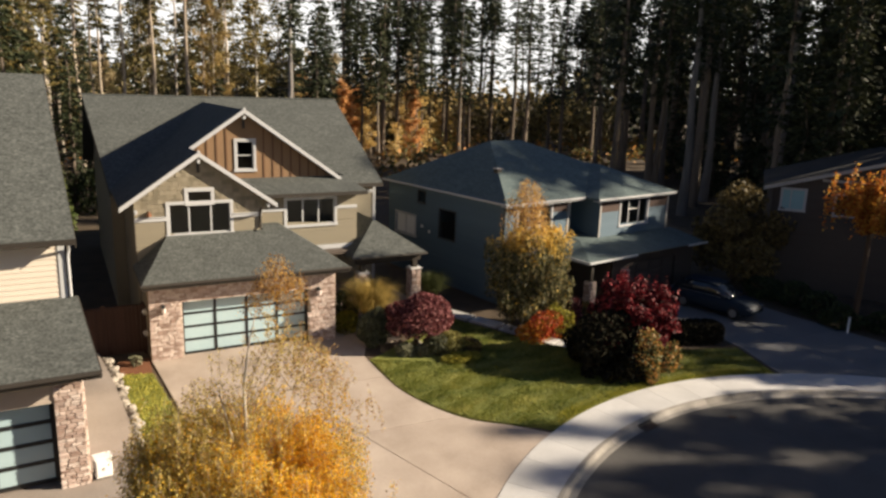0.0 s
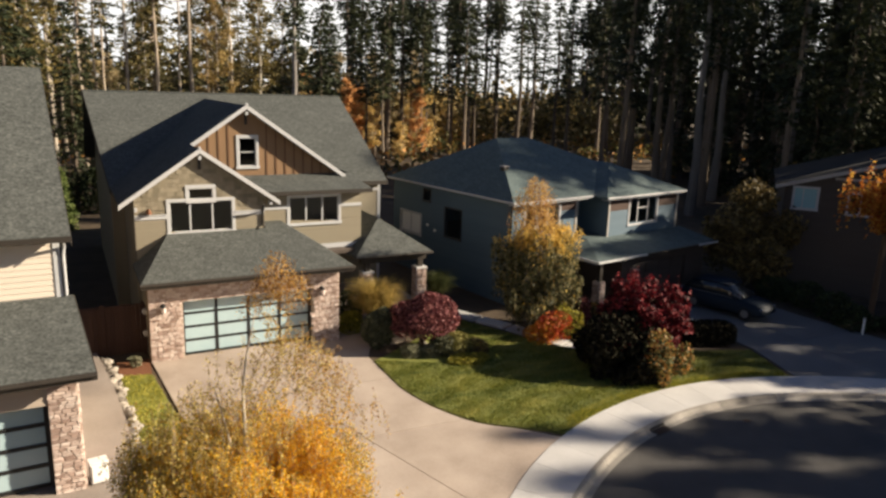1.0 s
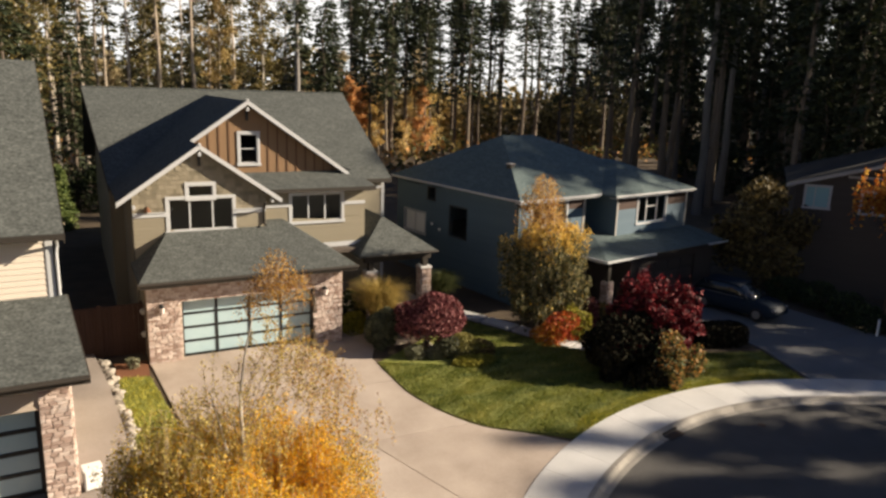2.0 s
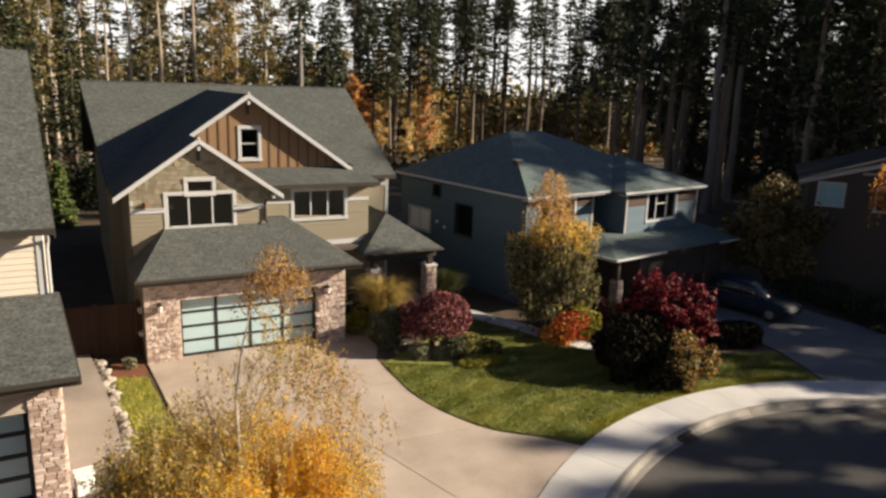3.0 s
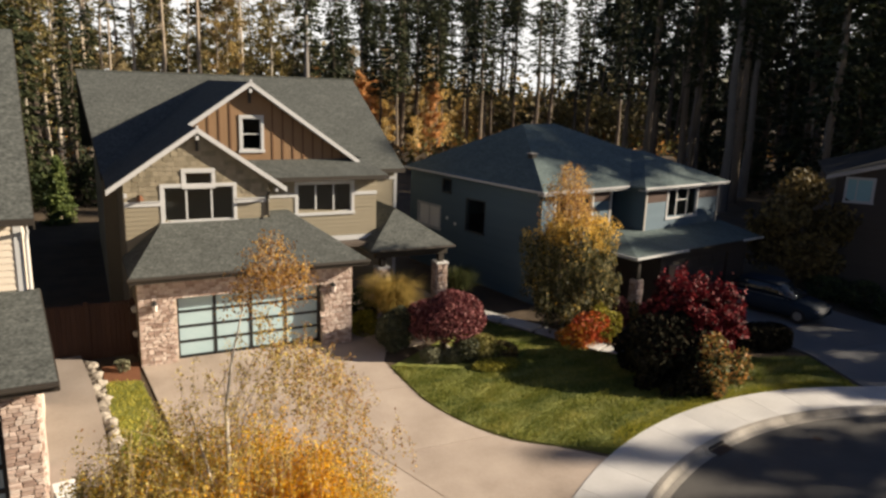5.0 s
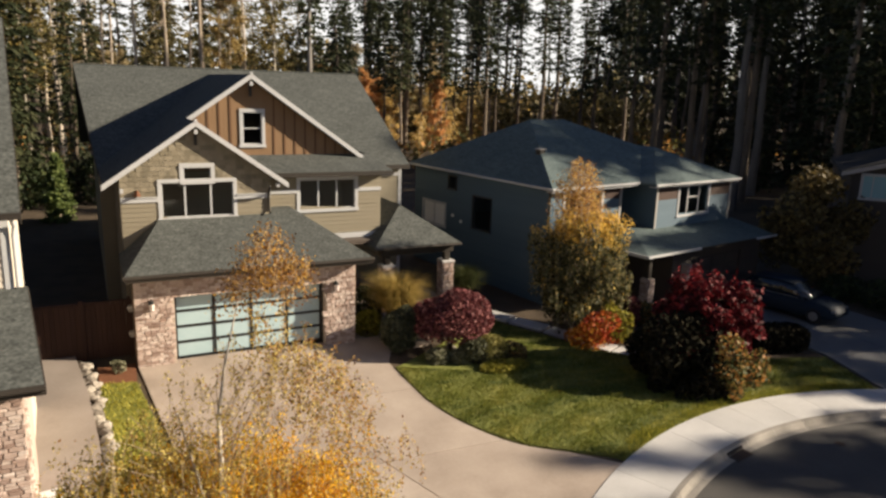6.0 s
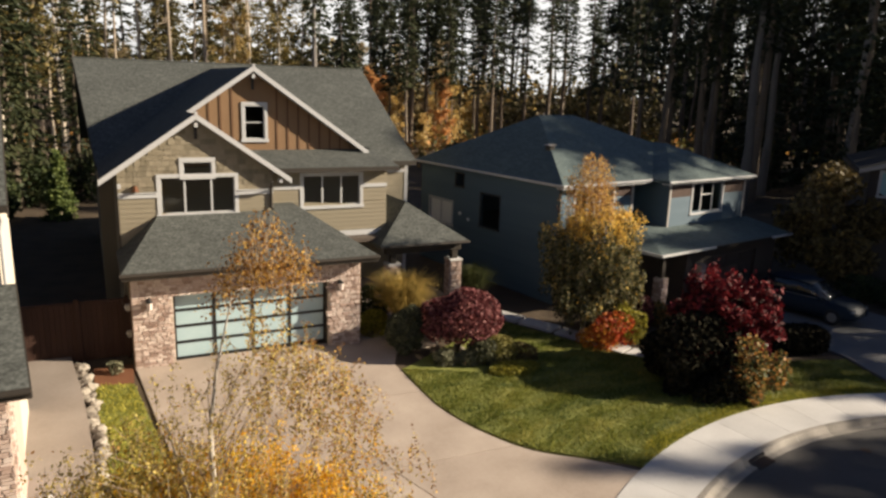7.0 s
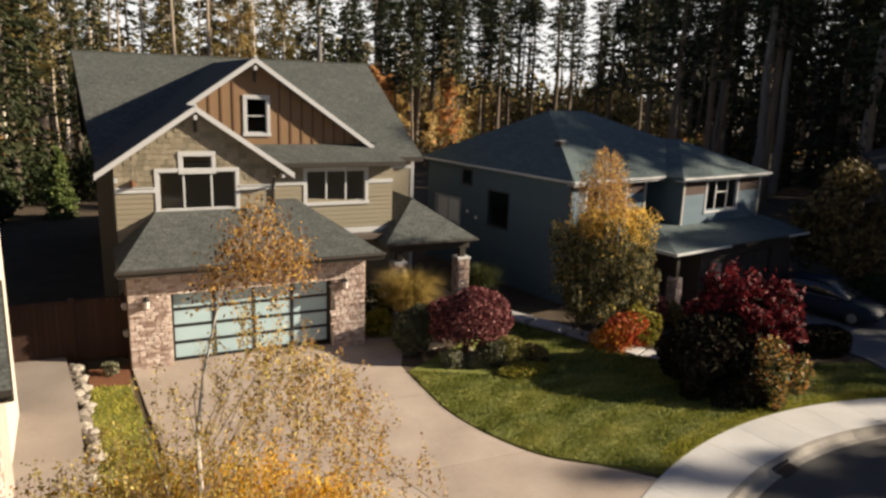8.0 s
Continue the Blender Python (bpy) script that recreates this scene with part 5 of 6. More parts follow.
mid, mid_spots = np.concatenate(mid), np.concatenate(mid_spots)
top = np.stack([rng.uniform(0.05, 1.12, 170), rng.normal(0.05, 0.24, 170), rng.uniform(6.95, 7.75, 170)], 1)
top = top[top[:, 2] < 7.82 - 1.15 * np.abs(top[:, 0] - 0.66)]
top_spots = hanging(rng, twigs, top, rng.uniform(0.12, 0.36, len(top)), 120, 0.35, jitter=0.06)
limbs = bmesh.new()
limbs_to(rng, limbs, stem[:6], core[core[:, 2] > 2.4][::2], 0.014)
limbs_to(rng, limbs, stem[:7], mid[::9], 0.008)
part("limb_spread", limbs, "birch_twig", birch, "thin arching limbs")
part("leader", twigs, "birch_twig", birch, "fine hanging twigs")
spots = np.concatenate(low_spots)
gold = np.concatenate(low_gold)
gold, spots = gold[spots[:, 2] > 0.4], spots[spots[:, 2] > 0.4]
part("crown", quads_mesh("crown", leaves(spots[gold], 0.032, rng, droop=0.8), "birch_leaf"), "birch_leaf", birch, "golden yellow birch leaves")
part("crown", quads_mesh("crown", leaves(spots[~gold], 0.028, rng, droop=0.8), "birch_leaf_faded"), "birch_leaf_faded", birch, "olive and fading birch leaves")
turned = rng.random(len(mid_spots)) < np.clip(0.12 + 0.3 * mid_spots[:, 0], 0.05, 0.6)
part("crown", quads_mesh("crown", leaves(mid_spots[~turned], 0.025, rng, droop=0.8), "birch_leaf_faded"), "birch_leaf_faded", birch, "thin fading leaves of the upper sprays")
part("crown", quads_mesh("crown", leaves(mid_spots[turned], 0.026, rng, droop=0.8), "birch_leaf_rust"), "birch_leaf_rust", birch, "yellow-brown leaves among the upper sprays")
part("crown", quads_mesh("crown", leaves(top_spots, 0.025, rng, droop=0.8), "birch_tip_leaf"), "birch_tip_leaf", birch, "rusty leaves of the drooping tip")

# the tree by the blue-grey house
tx, ty = 12.95, 25.3
rng = np.random.default_rng(33)
tree = thing("birch_tree", "weeping birch in gold and olive, coloured lighter above for sun, darker below for shade", "tree", (tx, ty, height(tx, ty) - 0.05))
stem = [(-0.25, 0, 0), (-0.1, 0, 1.5), (0, 0.05, 3.0), (-0.1, 0, 4.6), (-0.3, 0, 5.9), (-0.35, 0, 6.8)]
part("trunk", tube(bmesh.new(), stem, [0.09, 0.07, 0.055, 0.035, 0.018, 0.006], 8), "birch_bark", tree, "pale trunk")
zs = rng.uniform(1.1, 4.95, 1000)
an = rng.uniform(0, math.tau, len(zs))
rad = np.interp(zs, (0.4, 1.0, 2.2, 3.9, 4.5, 5.1), (1.2, 1.5, 1.8, 1.95, 1.75, 1.05)) * (1 - 0.5 * rng.random(len(zs)) ** 1.6)
rad *= 1 + 0.16 * np.sin(3 * an + 1.7 * zs) + 0.14 * np.sin(7 * an - 2.3 * zs)
starts = np.stack([0.12 + rad * np.cos(an), 0.65 * rad * np.sin(an), zs], 1)
twigs = bmesh.new()
body = hanging(rng, twigs, starts, rng.uniform(0.3, 1.0, len(zs)), 46, 0.1, 0.004, 0.06)
body = body[body[:, 2] > 0.25]
n = 150
zt = rng.uniform(5.0, 7.0, n)
at = rng.uniform(0, math.tau, n)
rt = np.interp(zt, (5.0, 6.2, 7.0), (1.25, 0.95, 0.45)) * rng.random(n) ** 0.6
wisps = hanging(rng, twigs, np.stack([-0.32 + rt * np.cos(at), rt * np.sin(at), zt], 1), rng.uniform(0.5, 1.5, n), 24, 0.08, 0.004, 0.06)
limbs = bmesh.new()
limbs_to(rng, limbs, stem, starts[(zs > 2.2)][::24], 0.022)
part("limb_spread", limbs, "birch_twig", tree)
part("leader", twigs, "birch_twig", tree, "fine hanging twigs")
# autumn gold, sorted by height so colour also carries lit top and shaded base
gold = rng.random(len(body)) < np.clip((body[:, 2] - 3.35) / 1.2 + 0.1 * body[:, 0] + 0.25 * np.sin(body[:, 0] * 4 + body[:, 2] * 3), 0.06, 0.95)
part("crown", quads_mesh("crown", leaves(body[gold], 0.062, rng, droop=0.9), "weeping_gold_leaf"), "weeping_gold_leaf", tree, "golden leaves")
part("crown", quads_mesh("crown", leaves(body[~gold], 0.072, rng, droop=1.6, long=1.9), "weeping_leaf"), "weeping_leaf", tree, "olive green leaves")
part("crown", quads_mesh("crown", leaves(wisps, 0.055, rng, droop=1.2), "birch_leaf_rust"), "birch_leaf_rust", tree, "thin golden brown top")

# the crimson maple
mx, my = 14.3, 20.45
rng = np.random.default_rng(44)
maple = thing("maple_tree", "spreading crimson maple on the lawn", "tree", (mx, my, height(mx, my) - 0.04))
wood, _ = grown(rng, [(0, 0, 0), (0.05, 0, 0.6), (0.0, 0.1, 1.2), (0.1, 0, 2.0), (0.1, 0, 2.9)], 0.12, 12, 0.12, lambda f: 2.2 * (1 - 0.5 * f), 1, 3, 0.5)
part("trunk", wood, "twig", maple)
pts = []
for k in range(46):
    a, r = k * 2.4, 2.1 * math.sqrt((k + 0.5) / 46)
    c = np.array([0.5 + math.cos(a) * r * 0.86, math.sin(a) * r * 0.68, 0.45 + 2.65 * max(0.0, 1 - (r / 2.3) ** 2) ** 0.6 * rng.uniform(0.25, 1.15)])
    size = rng.uniform(0.2, 0.58)
    pts.append(shell_points(rng, int(1500 * size), (size, size * 0.9, size * 0.6), 4, 0.4, 0.8) + c)
pts.append(shell_points(rng, 6500, (1.35, 1.1, 1.0), 10, 0.35, 0.8) + np.array([0.45, 0, 0.95]))
for k in range(30):
    x = rng.uniform(-0.9, 2.3)
    tip = np.array([x, rng.uniform(-0.8, 0.8), 2.95 - 0.2 * (x - 0.4) ** 2 + rng.uniform(0.0, 0.5)])
    pts.append(tip + rng.normal(0, 1, (60, 3)) * np.array([0.09, 0.09, 0.2]))
pts = np.concatenate(pts)
pts = pts[pts[:, 2] > 0.06]
part("crown", quads_mesh("crown", leaves(pts, 0.11, rng), "crimson_leaf"), "crimson_leaf", maple)

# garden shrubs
# two dark shrubs added in place of the maple's own shade
shrub("shrub", "added dark shrub standing in for the maple's shaded side", (13.2, 20.2), (1.5, 0.9, 1.08), "near_black_leaf", 7200, 0.13, 19, low=0.0, bumpy=0.6, lumps=7, depth=0.7)
shrub("shrub", "added dark mound standing in for shade below the maple", (13.9, 19.4), (1.3, 0.65, 0.72), "near_black_leaf", 5200, 0.11, 22, low=0.0, bumpy=0.6, lumps=7, depth=0.7)
shrub("shrub", "low grey-green cushion at the lawn's edge", (6.8, 23.75), (0.42, 0.36, 0.3), "sage_leaf", 1500, 0.055, 20, low=0.0, bumpy=0.12)
shrub("shrub", "round burgundy barberry on short stems", (7.0, 24.75), (1.28, 1.15, 0.8), "burgundy_leaf", 9500, 0.08, 1, low=0.78, bumpy=0.22, floor=-0.7, depth=0.7, lumps=10)
tuft("ornamental_grass", "tall ornamental grass bleached to straw", (5.8, 26.8), 2.4, 1.6, "straw_grass", 4300, 2)
tuft("ornamental_grass", "green ornamental grass in the shade", (10.2, 29.7), 1.8, 1.3, "green_grass", 2200, 3)
shrub("shrub", "dark green upright evergreen shrub", (5.3, 25.4), (0.6, 0.6, 0.85), "grey_green_leaf", 7000, 0.075, 4, low=0.05, depth=0.7)
shrub("shrub", "clipped yellow-green ball by the garage", (4.75, 27.2), (0.55, 0.5, 0.55), "yellow_green_leaf", 1700, 0.07, 5, low=0.05, bumpy=0.1)
shrub("shrub", "low clipped yellow-green shrub beside the mown lawn", (7.95, 23.75), (0.72, 0.6, 0.5), "sage_gold_leaf", 4200, 0.06, 6, low=0.02, bumpy=0.12)
shrub("shrub", "low spreading yellow-green shrub", (8.05, 22.75), (0.9, 0.46, 0.2), "yellow_green_leaf", 2800, 0.055, 7, low=0.0, bumpy=0.1)
shrub("shrub", "grey-green mounded shrub in the planting bed", (7.35, 23.7), (0.5, 0.5, 0.5), "grey_green_leaf", 2000, 0.07, 8, low=0.0)
shrub("shrub", "small dark shrub beside the path", (8.75, 23.45), (0.5, 0.45, 0.36), "oak_leaf", 1200, 0.07, 9, low=0.0)
shrub("shrub", "pale grey-green groundcover mound", (6.1, 23.95), (0.42, 0.36, 0.3), "sage_leaf", 1300, 0.06, 10, low=0.0)
shrub("shrub", "yellow-green perennial mound among the garden shrubs", (7.6, 24.15), (0.4, 0.35, 0.5), "yellow_green_leaf", 1100, 0.06, 12, low=0.0)
shrub("shrub", "orange and red azalea bush in autumn colour", (12.4, 23.85), (0.6, 0.5, 0.36), "orange_leaf", 1500, 0.075, 13, low=0.0, bumpy=0.6, lumps=9, depth=0.8)
shrub("shrub", "scarlet burning bush among the azaleas", (13.0, 23.75), (0.62, 0.5, 0.52), "red_leaf", 1500, 0.075, 18, low=0.1, bumpy=0.65, lumps=9, depth=0.8)
shrub("shrub", "yellow azalea beside the porch path", (13.75, 24.15), (0.62, 0.55, 0.75), "yellow_green_leaf", 1900, 0.085, 14, low=0.05, bumpy=0.5, lumps=8)
shrub("shrub", "dusky pink hydrangea in faded bloom", (15.1, 25.2), (0.7, 0.6, 0.7), "burgundy_leaf", 1600, 0.1, 15, low=0.1, bumpy=0.3)
shrub("shrub", "orange tipped low shrub at the porch", (16.4, 25.0), (0.7, 0.5, 0.5), "mixed_leaf", 1500, 0.1, 16, low=0.05, bumpy=0.3)
shrub("shrub", "mixed green and orange shrub at the pavement", (14.5, 18.7), (0.6, 0.54, 0.82), "mixed_leaf", 3200, 0.11, 17, low=0.0, bumpy=1.05, lumps=6, depth=0.9)
hrng = np.random.default_rng(31)
hedge = thing("hedge_shrub", "dark clipped box hedge between lawn and driveway", "hedge", (19.6, 21.35, height(19.6, 21.35) - 0.03), -16)
part("stem", stems(hrng, 0.6, 0.9, 9, 0.02), "twig", hedge)
hp = hrng.uniform(-1, 1, (7500, 3))
hp /= (np.abs(hp) ** 9).sum(1)[:, None] ** (1 / 9)
hp *= (1 - 0.3 * hrng.random(len(hp)) ** 2)[:, None]
hp = hp * np.array([1.3, 0.55, 0.45]) + np.array([0, 0, 0.5]) + hrng.normal(0, 0.03, hp.shape)
part("crown", quads_mesh("crown", leaves(hp[hp[:, 2] > 0.03], 0.075, hrng), "near_black_leaf"), "near_black_leaf", hedge)
for k, (sx, sy) in enumerate(((28.6, 20.0), (29.2, 21.6), (29.4, 23.2), (28.8, 24.8), (30.3, 18.6))):
    shrub("hedge_shrub", "dark mounded shrub along the shaded driveway", (sx, sy), (1.0, 0.9, 0.7), "dark_green_leaf", 1700, 0.1, 40 + k, "hedge along the drive", low=0.0)
shrub("shrub", "small pale leaved shrub by the garage corner", (-3.8, 26.35), (0.18, 0.17, 0.22), "sage_leaf", 260, 0.06, 50, low=0.05, bumpy=0.4)
shrub("shrub", "dark laurel against the porch", (5.1, 28.4), (0.8, 0.7, 0.8), "dark_green_leaf", 1800, 0.1, 51, low=0.0)

# evergreen behind the fence
rng = np.random.default_rng(70)
arb = thing("cedar_tree", "small bright green cedar behind the fence", "tree", (-5.85, 53.0, -0.8))
part("trunk", tube(bmesh.new(), [(0, 0, 0), (0, 0, 2.6), (0.03, 0, 4.9)], [0.12, 0.07, 0.015], 7), "fir_bark", arb)
q = []
for k in range(210):
    f = rng.random() ** 0.8
    a, r = rng.uniform(0, math.tau), (1.05 * (1 - f) ** 0.75 + 0.06) * rng.uniform(0.55, 1.1)
    tip = np.array([math.cos(a) * r, math.sin(a) * r, 0.15 + 4.75 * f])
    t = rng.random((34, 1)) ** 0.6
    q.append(tip * np.array([1, 1, 0]) * t + np.array([0, 0, tip[2]]) + np.array([0, 0, 0.35]) * t * r + rng.normal(0, 0.07, (34, 3)))
q = np.concatenate(q)
part("crown", quads_mesh("crown", leaves(q, 0.13, rng, droop=-0.6), "cedar_leaf"), "cedar_leaf", arb)
# laurels added over sunlit soil, to keep the gap between the houses dark
for k, (x, y, r) in enumerate(((-9.4, 52.5, 1.6), (-11.4, 54, 1.9), (-7.6, 59.5, 2.1), (-3.4, 60.5, 2.0))):
    shrub("hedge_shrub", "added dark laurel covering sunlit ground behind the houses", (x, y), (r, r * 0.9, r), "dark_green_leaf", 2600, 0.2, 90 + k, "laurels behind the fence", low=0.0)

# the trees before the dark house
for nm, lab, at, rad, low, mat, n, sd in (("maple_tree", "bright orange maple in front of the dark house", (28.9, 19.5), (1.3, 1.3, 1.35), 4.65, "orange_leaf", 7000, 80),
                                          ("oak_tree", "large dim olive-brown tree in deep shade", (28.9, 27.0), (3.1, 2.6, 2.75), 0.6, "oak_leaf", 11000, 81)):
    rng = np.random.default_rng(sd)
    root = thing(nm, lab, "tree", (*at, height(*at) - 0.05))
    wood, _ = grown(rng, [(0, 0, 0), (0.1, 0, low), (0, 0.1, low + rad[2]), (0.1, 0, low + 1.5 * rad[2])], 0.16, 14, 0.1, lambda f: rad[0] * (0.75 - 0.4 * f), 1, 3, 0.6, 0.3)
    part("trunk", wood, "twig", root)
    pts = np.concatenate([shell_points(rng, n // 12, (rad[0] * 0.45, rad[1] * 0.45, rad[2] * 0.35), 4, 0.3, 0.8) + shell_points(rng, 1, (rad[0] * 0.75, rad[1] * 0.75, rad[2] * 0.8), 3, 0.1, 0.5) for k in range(14)])
    if mat == "orange_leaf":
        tips = rng.normal(0, 1, (90, 3)) * np.array([0.9, 0.9, 0.5])
        pts = np.concatenate([pts] + [t + np.array([0, 0, 0.6]) + rng.normal(0, 1, (40, 3)) * np.array([0.08, 0.08, 0.4]) for t in tips])
    part("crown", quads_mesh("crown", leaves(pts + np.array([0, 0, low + rad[2]]), 0.11 if mat == "orange_leaf" else 0.17, rng), mat), mat, root)


# ---- the woods ----
def conifer(seed, tall, first, radius, trunk_r, mat, gap=0.12, dead=0, bark="fir_bark", lean=0.0):
    """A tall fir: tapered trunk, whorls of drooping boughs from a given height up, dead stubs below."""
    rng = np.random.default_rng(seed)
    root = thing("fir_tree", "tall fir with a bare lower trunk and drooping boughs", "tree", (0, 0, -60), 0, "firs of the wood")
    bm = bmesh.new()
    sway = [(rng.normal(0, 0.12) + lean * k, rng.normal(0, 0.12), tall * k / 6) for k in range(7)]
    sway[0] = (0, 0, 0)
    tube(bm, sway, [trunk_r * (1.25 if k == 0 else 1 - 0.93 * k / 6) for k in range(7)], 9)
    for k in range(dead):
        z, a, ln = rng.uniform(first * 0.35, first), rng.uniform(0, math.tau), rng.uniform(0.6, 1.8)
        tube(bm, [(0, 0, z), (math.cos(a) * ln, math.sin(a) * ln, z - 0.25 * ln)], [0.035, 0.012], 3)
    part("trunk", bm, bark, root)
    quads = []
    z = first
    while z < tall - 0.4:
        f = (z - first) / (tall - first)
        r = radius * (1 - f) ** 0.75 * (0.55 + 0.45 * min(1, f * 5)) + 0.25
        cx = np.interp(z, [s[2] for s in sway], [s[0] for s in sway])
        cy = np.interp(z, [s[2] for s in sway], [s[1] for s in sway])
        for k in range(int(rng.integers(4, 8))):
            if rng.random() < gap:
                continue
            a, ln, drop = rng.uniform(0, math.tau), r * rng.uniform(0.55, 1.15), rng.uniform(0.15, 0.5)
            d, s = np.array([math.cos(a), math.sin(a), 0]), np.array([-math.sin(a), math.cos(a), 0])
            n = max(4, int(ln / 0.34))
            for j in range(n):
                t = (j + 0.2 + rng.random()) / n
                p = np.array([cx, cy, z]) + d * ln * t + np.array([0, 0, -drop * ln * t ** 1.6 + 0.1 * ln * t + rng.normal(0, 0.06)])
                w = 0.62 * (1 - 0.55 * t) * rng.uniform(0.6, 1.35)
                for side in (-1, 1):
                    e = s * side * w + d * rng.uniform(0.1, 0.6) * w + np.array([0, 0, -rng.uniform(0.1, 0.95) * w])
                    u = d * 0.16 * rng.uniform(0.7, 1.5) + np.array([0, 0, rng.normal(0, 0.1)])
                    quads.append([p - u, p + e * 0.55 - u * 0.8, p + e, p + e * 0.5 + u])
        z += rng.uniform(0.38, 0.7)
    part("crown", quads_mesh("crown", quads, mat), mat, root)
    return root


def broadleaf(seed, tall, low, radius, trunk_r, mat, n, leaf, bark="alder_bark"):
    """A tall slim woodland broadleaf with clustered, gappy foliage."""
    rng = np.random.default_rng(seed)
    root = thing("alder_tree", "slim woodland tree with thin golden foliage", "tree", (0, 0, -60), 0, "broadleaves of the wood")
    wood, spots = grown(rng, [(0, 0, 0), (0.15, 0, tall * 0.25), (0.0, 0.1, tall * 0.5), (0.2, 0, tall * 0.75), (0.1, 0, tall)], trunk_r, 20, 0.05, lambda f: radius * (1.15 - 0.6 * f), n, 6, 0.8, low, 0.2)
    part("trunk", wood, bark, root)
    spots = spots + rng.normal(0, 0.2, spots.shape)
    part("crown", quads_mesh("crown", leaves(spots, leaf, rng), mat), mat, root)
    return root


kinds = [conifer(101, 27, 9.5, 3.2, 0.32, "fir_needles", 0.3, 14), conifer(102, 24, 4.5, 3.5, 0.28, "fir_needles", 0.1, 8),
         conifer(103, 33, 13, 3.3, 0.4, "fir_needles", 0.18, 18, lean=0.12), conifer(104, 22, 4, 3.0, 0.24, "fir_needles_sunlit", 0.3, 6),
         conifer(105, 28, 8.5, 3.2, 0.3, "fir_needles_sunlit", 0.35, 12), conifer(106, 20, 8.5, 2.5, 0.2, "fir_needles", 0.25, 10),
         conifer(107, 33, 15, 3.0, 0.42, "fir_needles", 0.2, 16, "grey_bark", -0.1), conifer(108, 15, 0.8, 3.4, 0.2, "fir_needles", 0.05, 0),
         conifer(109, 33, 18, 2.3, 0.22, "fir_needles_sunlit", 0.42, 14, "sunlit_bark"), conifer(110, 36, 22, 2.4, 0.19, "fir_needles_sunlit", 0.42, 20, "sunlit_bark", 0.06), conifer(111, 23.5, 17.3, 3.6, 0.26, "fir_needles", 0.0, 14)]
russet = broadleaf(205, 14, 0.08, 3.0, 0.12, "russet_bank_leaf", 40, 0.24)
golds = [broadleaf(201, 19, 0.3, 3.6, 0.2, "gold_tree_leaf", 34, 0.19), broadleaf(202, 14, 0.2, 3.4, 0.15, "pale_gold_leaf", 36, 0.18),
         broadleaf(203, 23, 0.35, 3.3, 0.2, "olive_leaf", 30, 0.18), broadleaf(204, 9, 0.1, 2.8, 0.1, "gold_bank_leaf", 14, 0.2), russet]
rng = random.Random(9)
placed = []


FAR = {}


def plant(kind, x, y, size=1.0):
    """One tree; those deep in the wood, or out of sight behind the cream house, join one mass."""
    m = pose(x, y, height(x, y) - 0.1, 0, 0, rng.uniform(0, 360)) @ Matrix.Scale(size, 4)
    placed.append((x, y))
    if x > 44 and abs(0.386 * (x - 33) + 0.9226 * (y - 96)) < 5.5:
        return  # a ride through the wood, along which the low sun reaches the golden trees
    if math.hypot(x + 5, y) > 125 or x < -17.5:
        for child in kind.children:
            FAR.setdefault(child.data.materials[0].name, []).append((child.data, m))
    else:
        copy_thing(kind, m)


def joined(name, pieces):
    verts, faces, n = [], [], 0
    for me, m in pieces:
        co = np.empty(len(me.vertices) * 3)
        me.vertices.foreach_get("co", co)
        a = np.array(m)
        verts.append(co.reshape(-1, 3) @ a[:3, :3].T + a[:3, 3])
        faces += [[v + n for v in p.vertices] for p in me.polygons]
        n += len(me.vertices)
    out = bpy.data.meshes.new(name)
    out.from_pydata(np.concatenate(verts).tolist(), [], faces)
    out.materials.append(pieces[0][0].materials[0])
    return out


# firs that stand clear along the wood's edge: kind, place, size
for k, x, y, s in ((4, 3.6, 81, 1.0), (6, 17.0, 77.5, 0.95), (4, 9.8, 98, 1.05), (3, -2.9, 97, 1.2), (1, 22.5, 84, 1.0), (5, 34, 92, 1.05), (5, 42.3, 101, 1.1), (5, 30.5, 90, 1.0)):
    plant(kinds[k], x, y, s)
for k, x, y, s in ((0, 49, 95.8, 1.05), (0, 56, 98, 1.0), (2, 62, 97, 1.0), (2, 79.8, 98.7, 1.0), (0, 72, 92, 1.0), (2, 78, 82.6, 1.05), (6, 45.2, 46.4, 1.0), (2, 50.5, 50, 1.05),
                   (2, 57, 56, 1.0), (6, 53, 42.5, 1.1), (2, 61, 41, 1.05), (6, 60, 35.5, 1.0), (0, 66, 34, 1.0), (2, 48.5, 60, 1.0), (0, 55, 66, 1.0), (2, 64, 62, 1.1),
                   (1, -8.5, 58, 0.9), (1, -12, 63, 1.0), (3, -16, 70, 1.1), (4, -7.6, 75, 1.1), (3, -22, 76, 1.1), (4, -13, 88, 1.1)):
    plant(kinds[k], x, y, s)
for k, x, y, s in ((0, 12, 92, 1.0), (2, -6, 90, 1.0), (2, 5, 104, 1.1), (2, 16, 106, 1.1), (3, 36, 104, 1.2), (1, 41, 112, 1.1), (3, 46, 108, 1.2), (1, 50, 116, 1.2), (1, 38, 122, 1.1),
                   (2, -18, 96, 1.1), (2, -12, 100, 1.1), (2, -24, 84, 1.0), (0, -30, 92, 1.1), (1, 34, 118, 1.1), (2, -9.5, 66, 0.8)):
    plant(golds[k], x, y, s)


def scatter(count, x0, x1, y0, y1, pick, gap, lo=0.85, hi=1.2):
    tries = 0
    while count and tries < 4000:
        tries += 1
        x, y = rng.uniform(x0, x1), rng.uniform(y0, y1)
        if x > 45 and x + 2.2 * y > 238:
            continue
        if all((x - a) ** 2 + (y - b) ** 2 > gap * gap for a, b in placed):
            plant(rng.choice(pick), x, y, rng.uniform(lo, hi))
            count -= 1


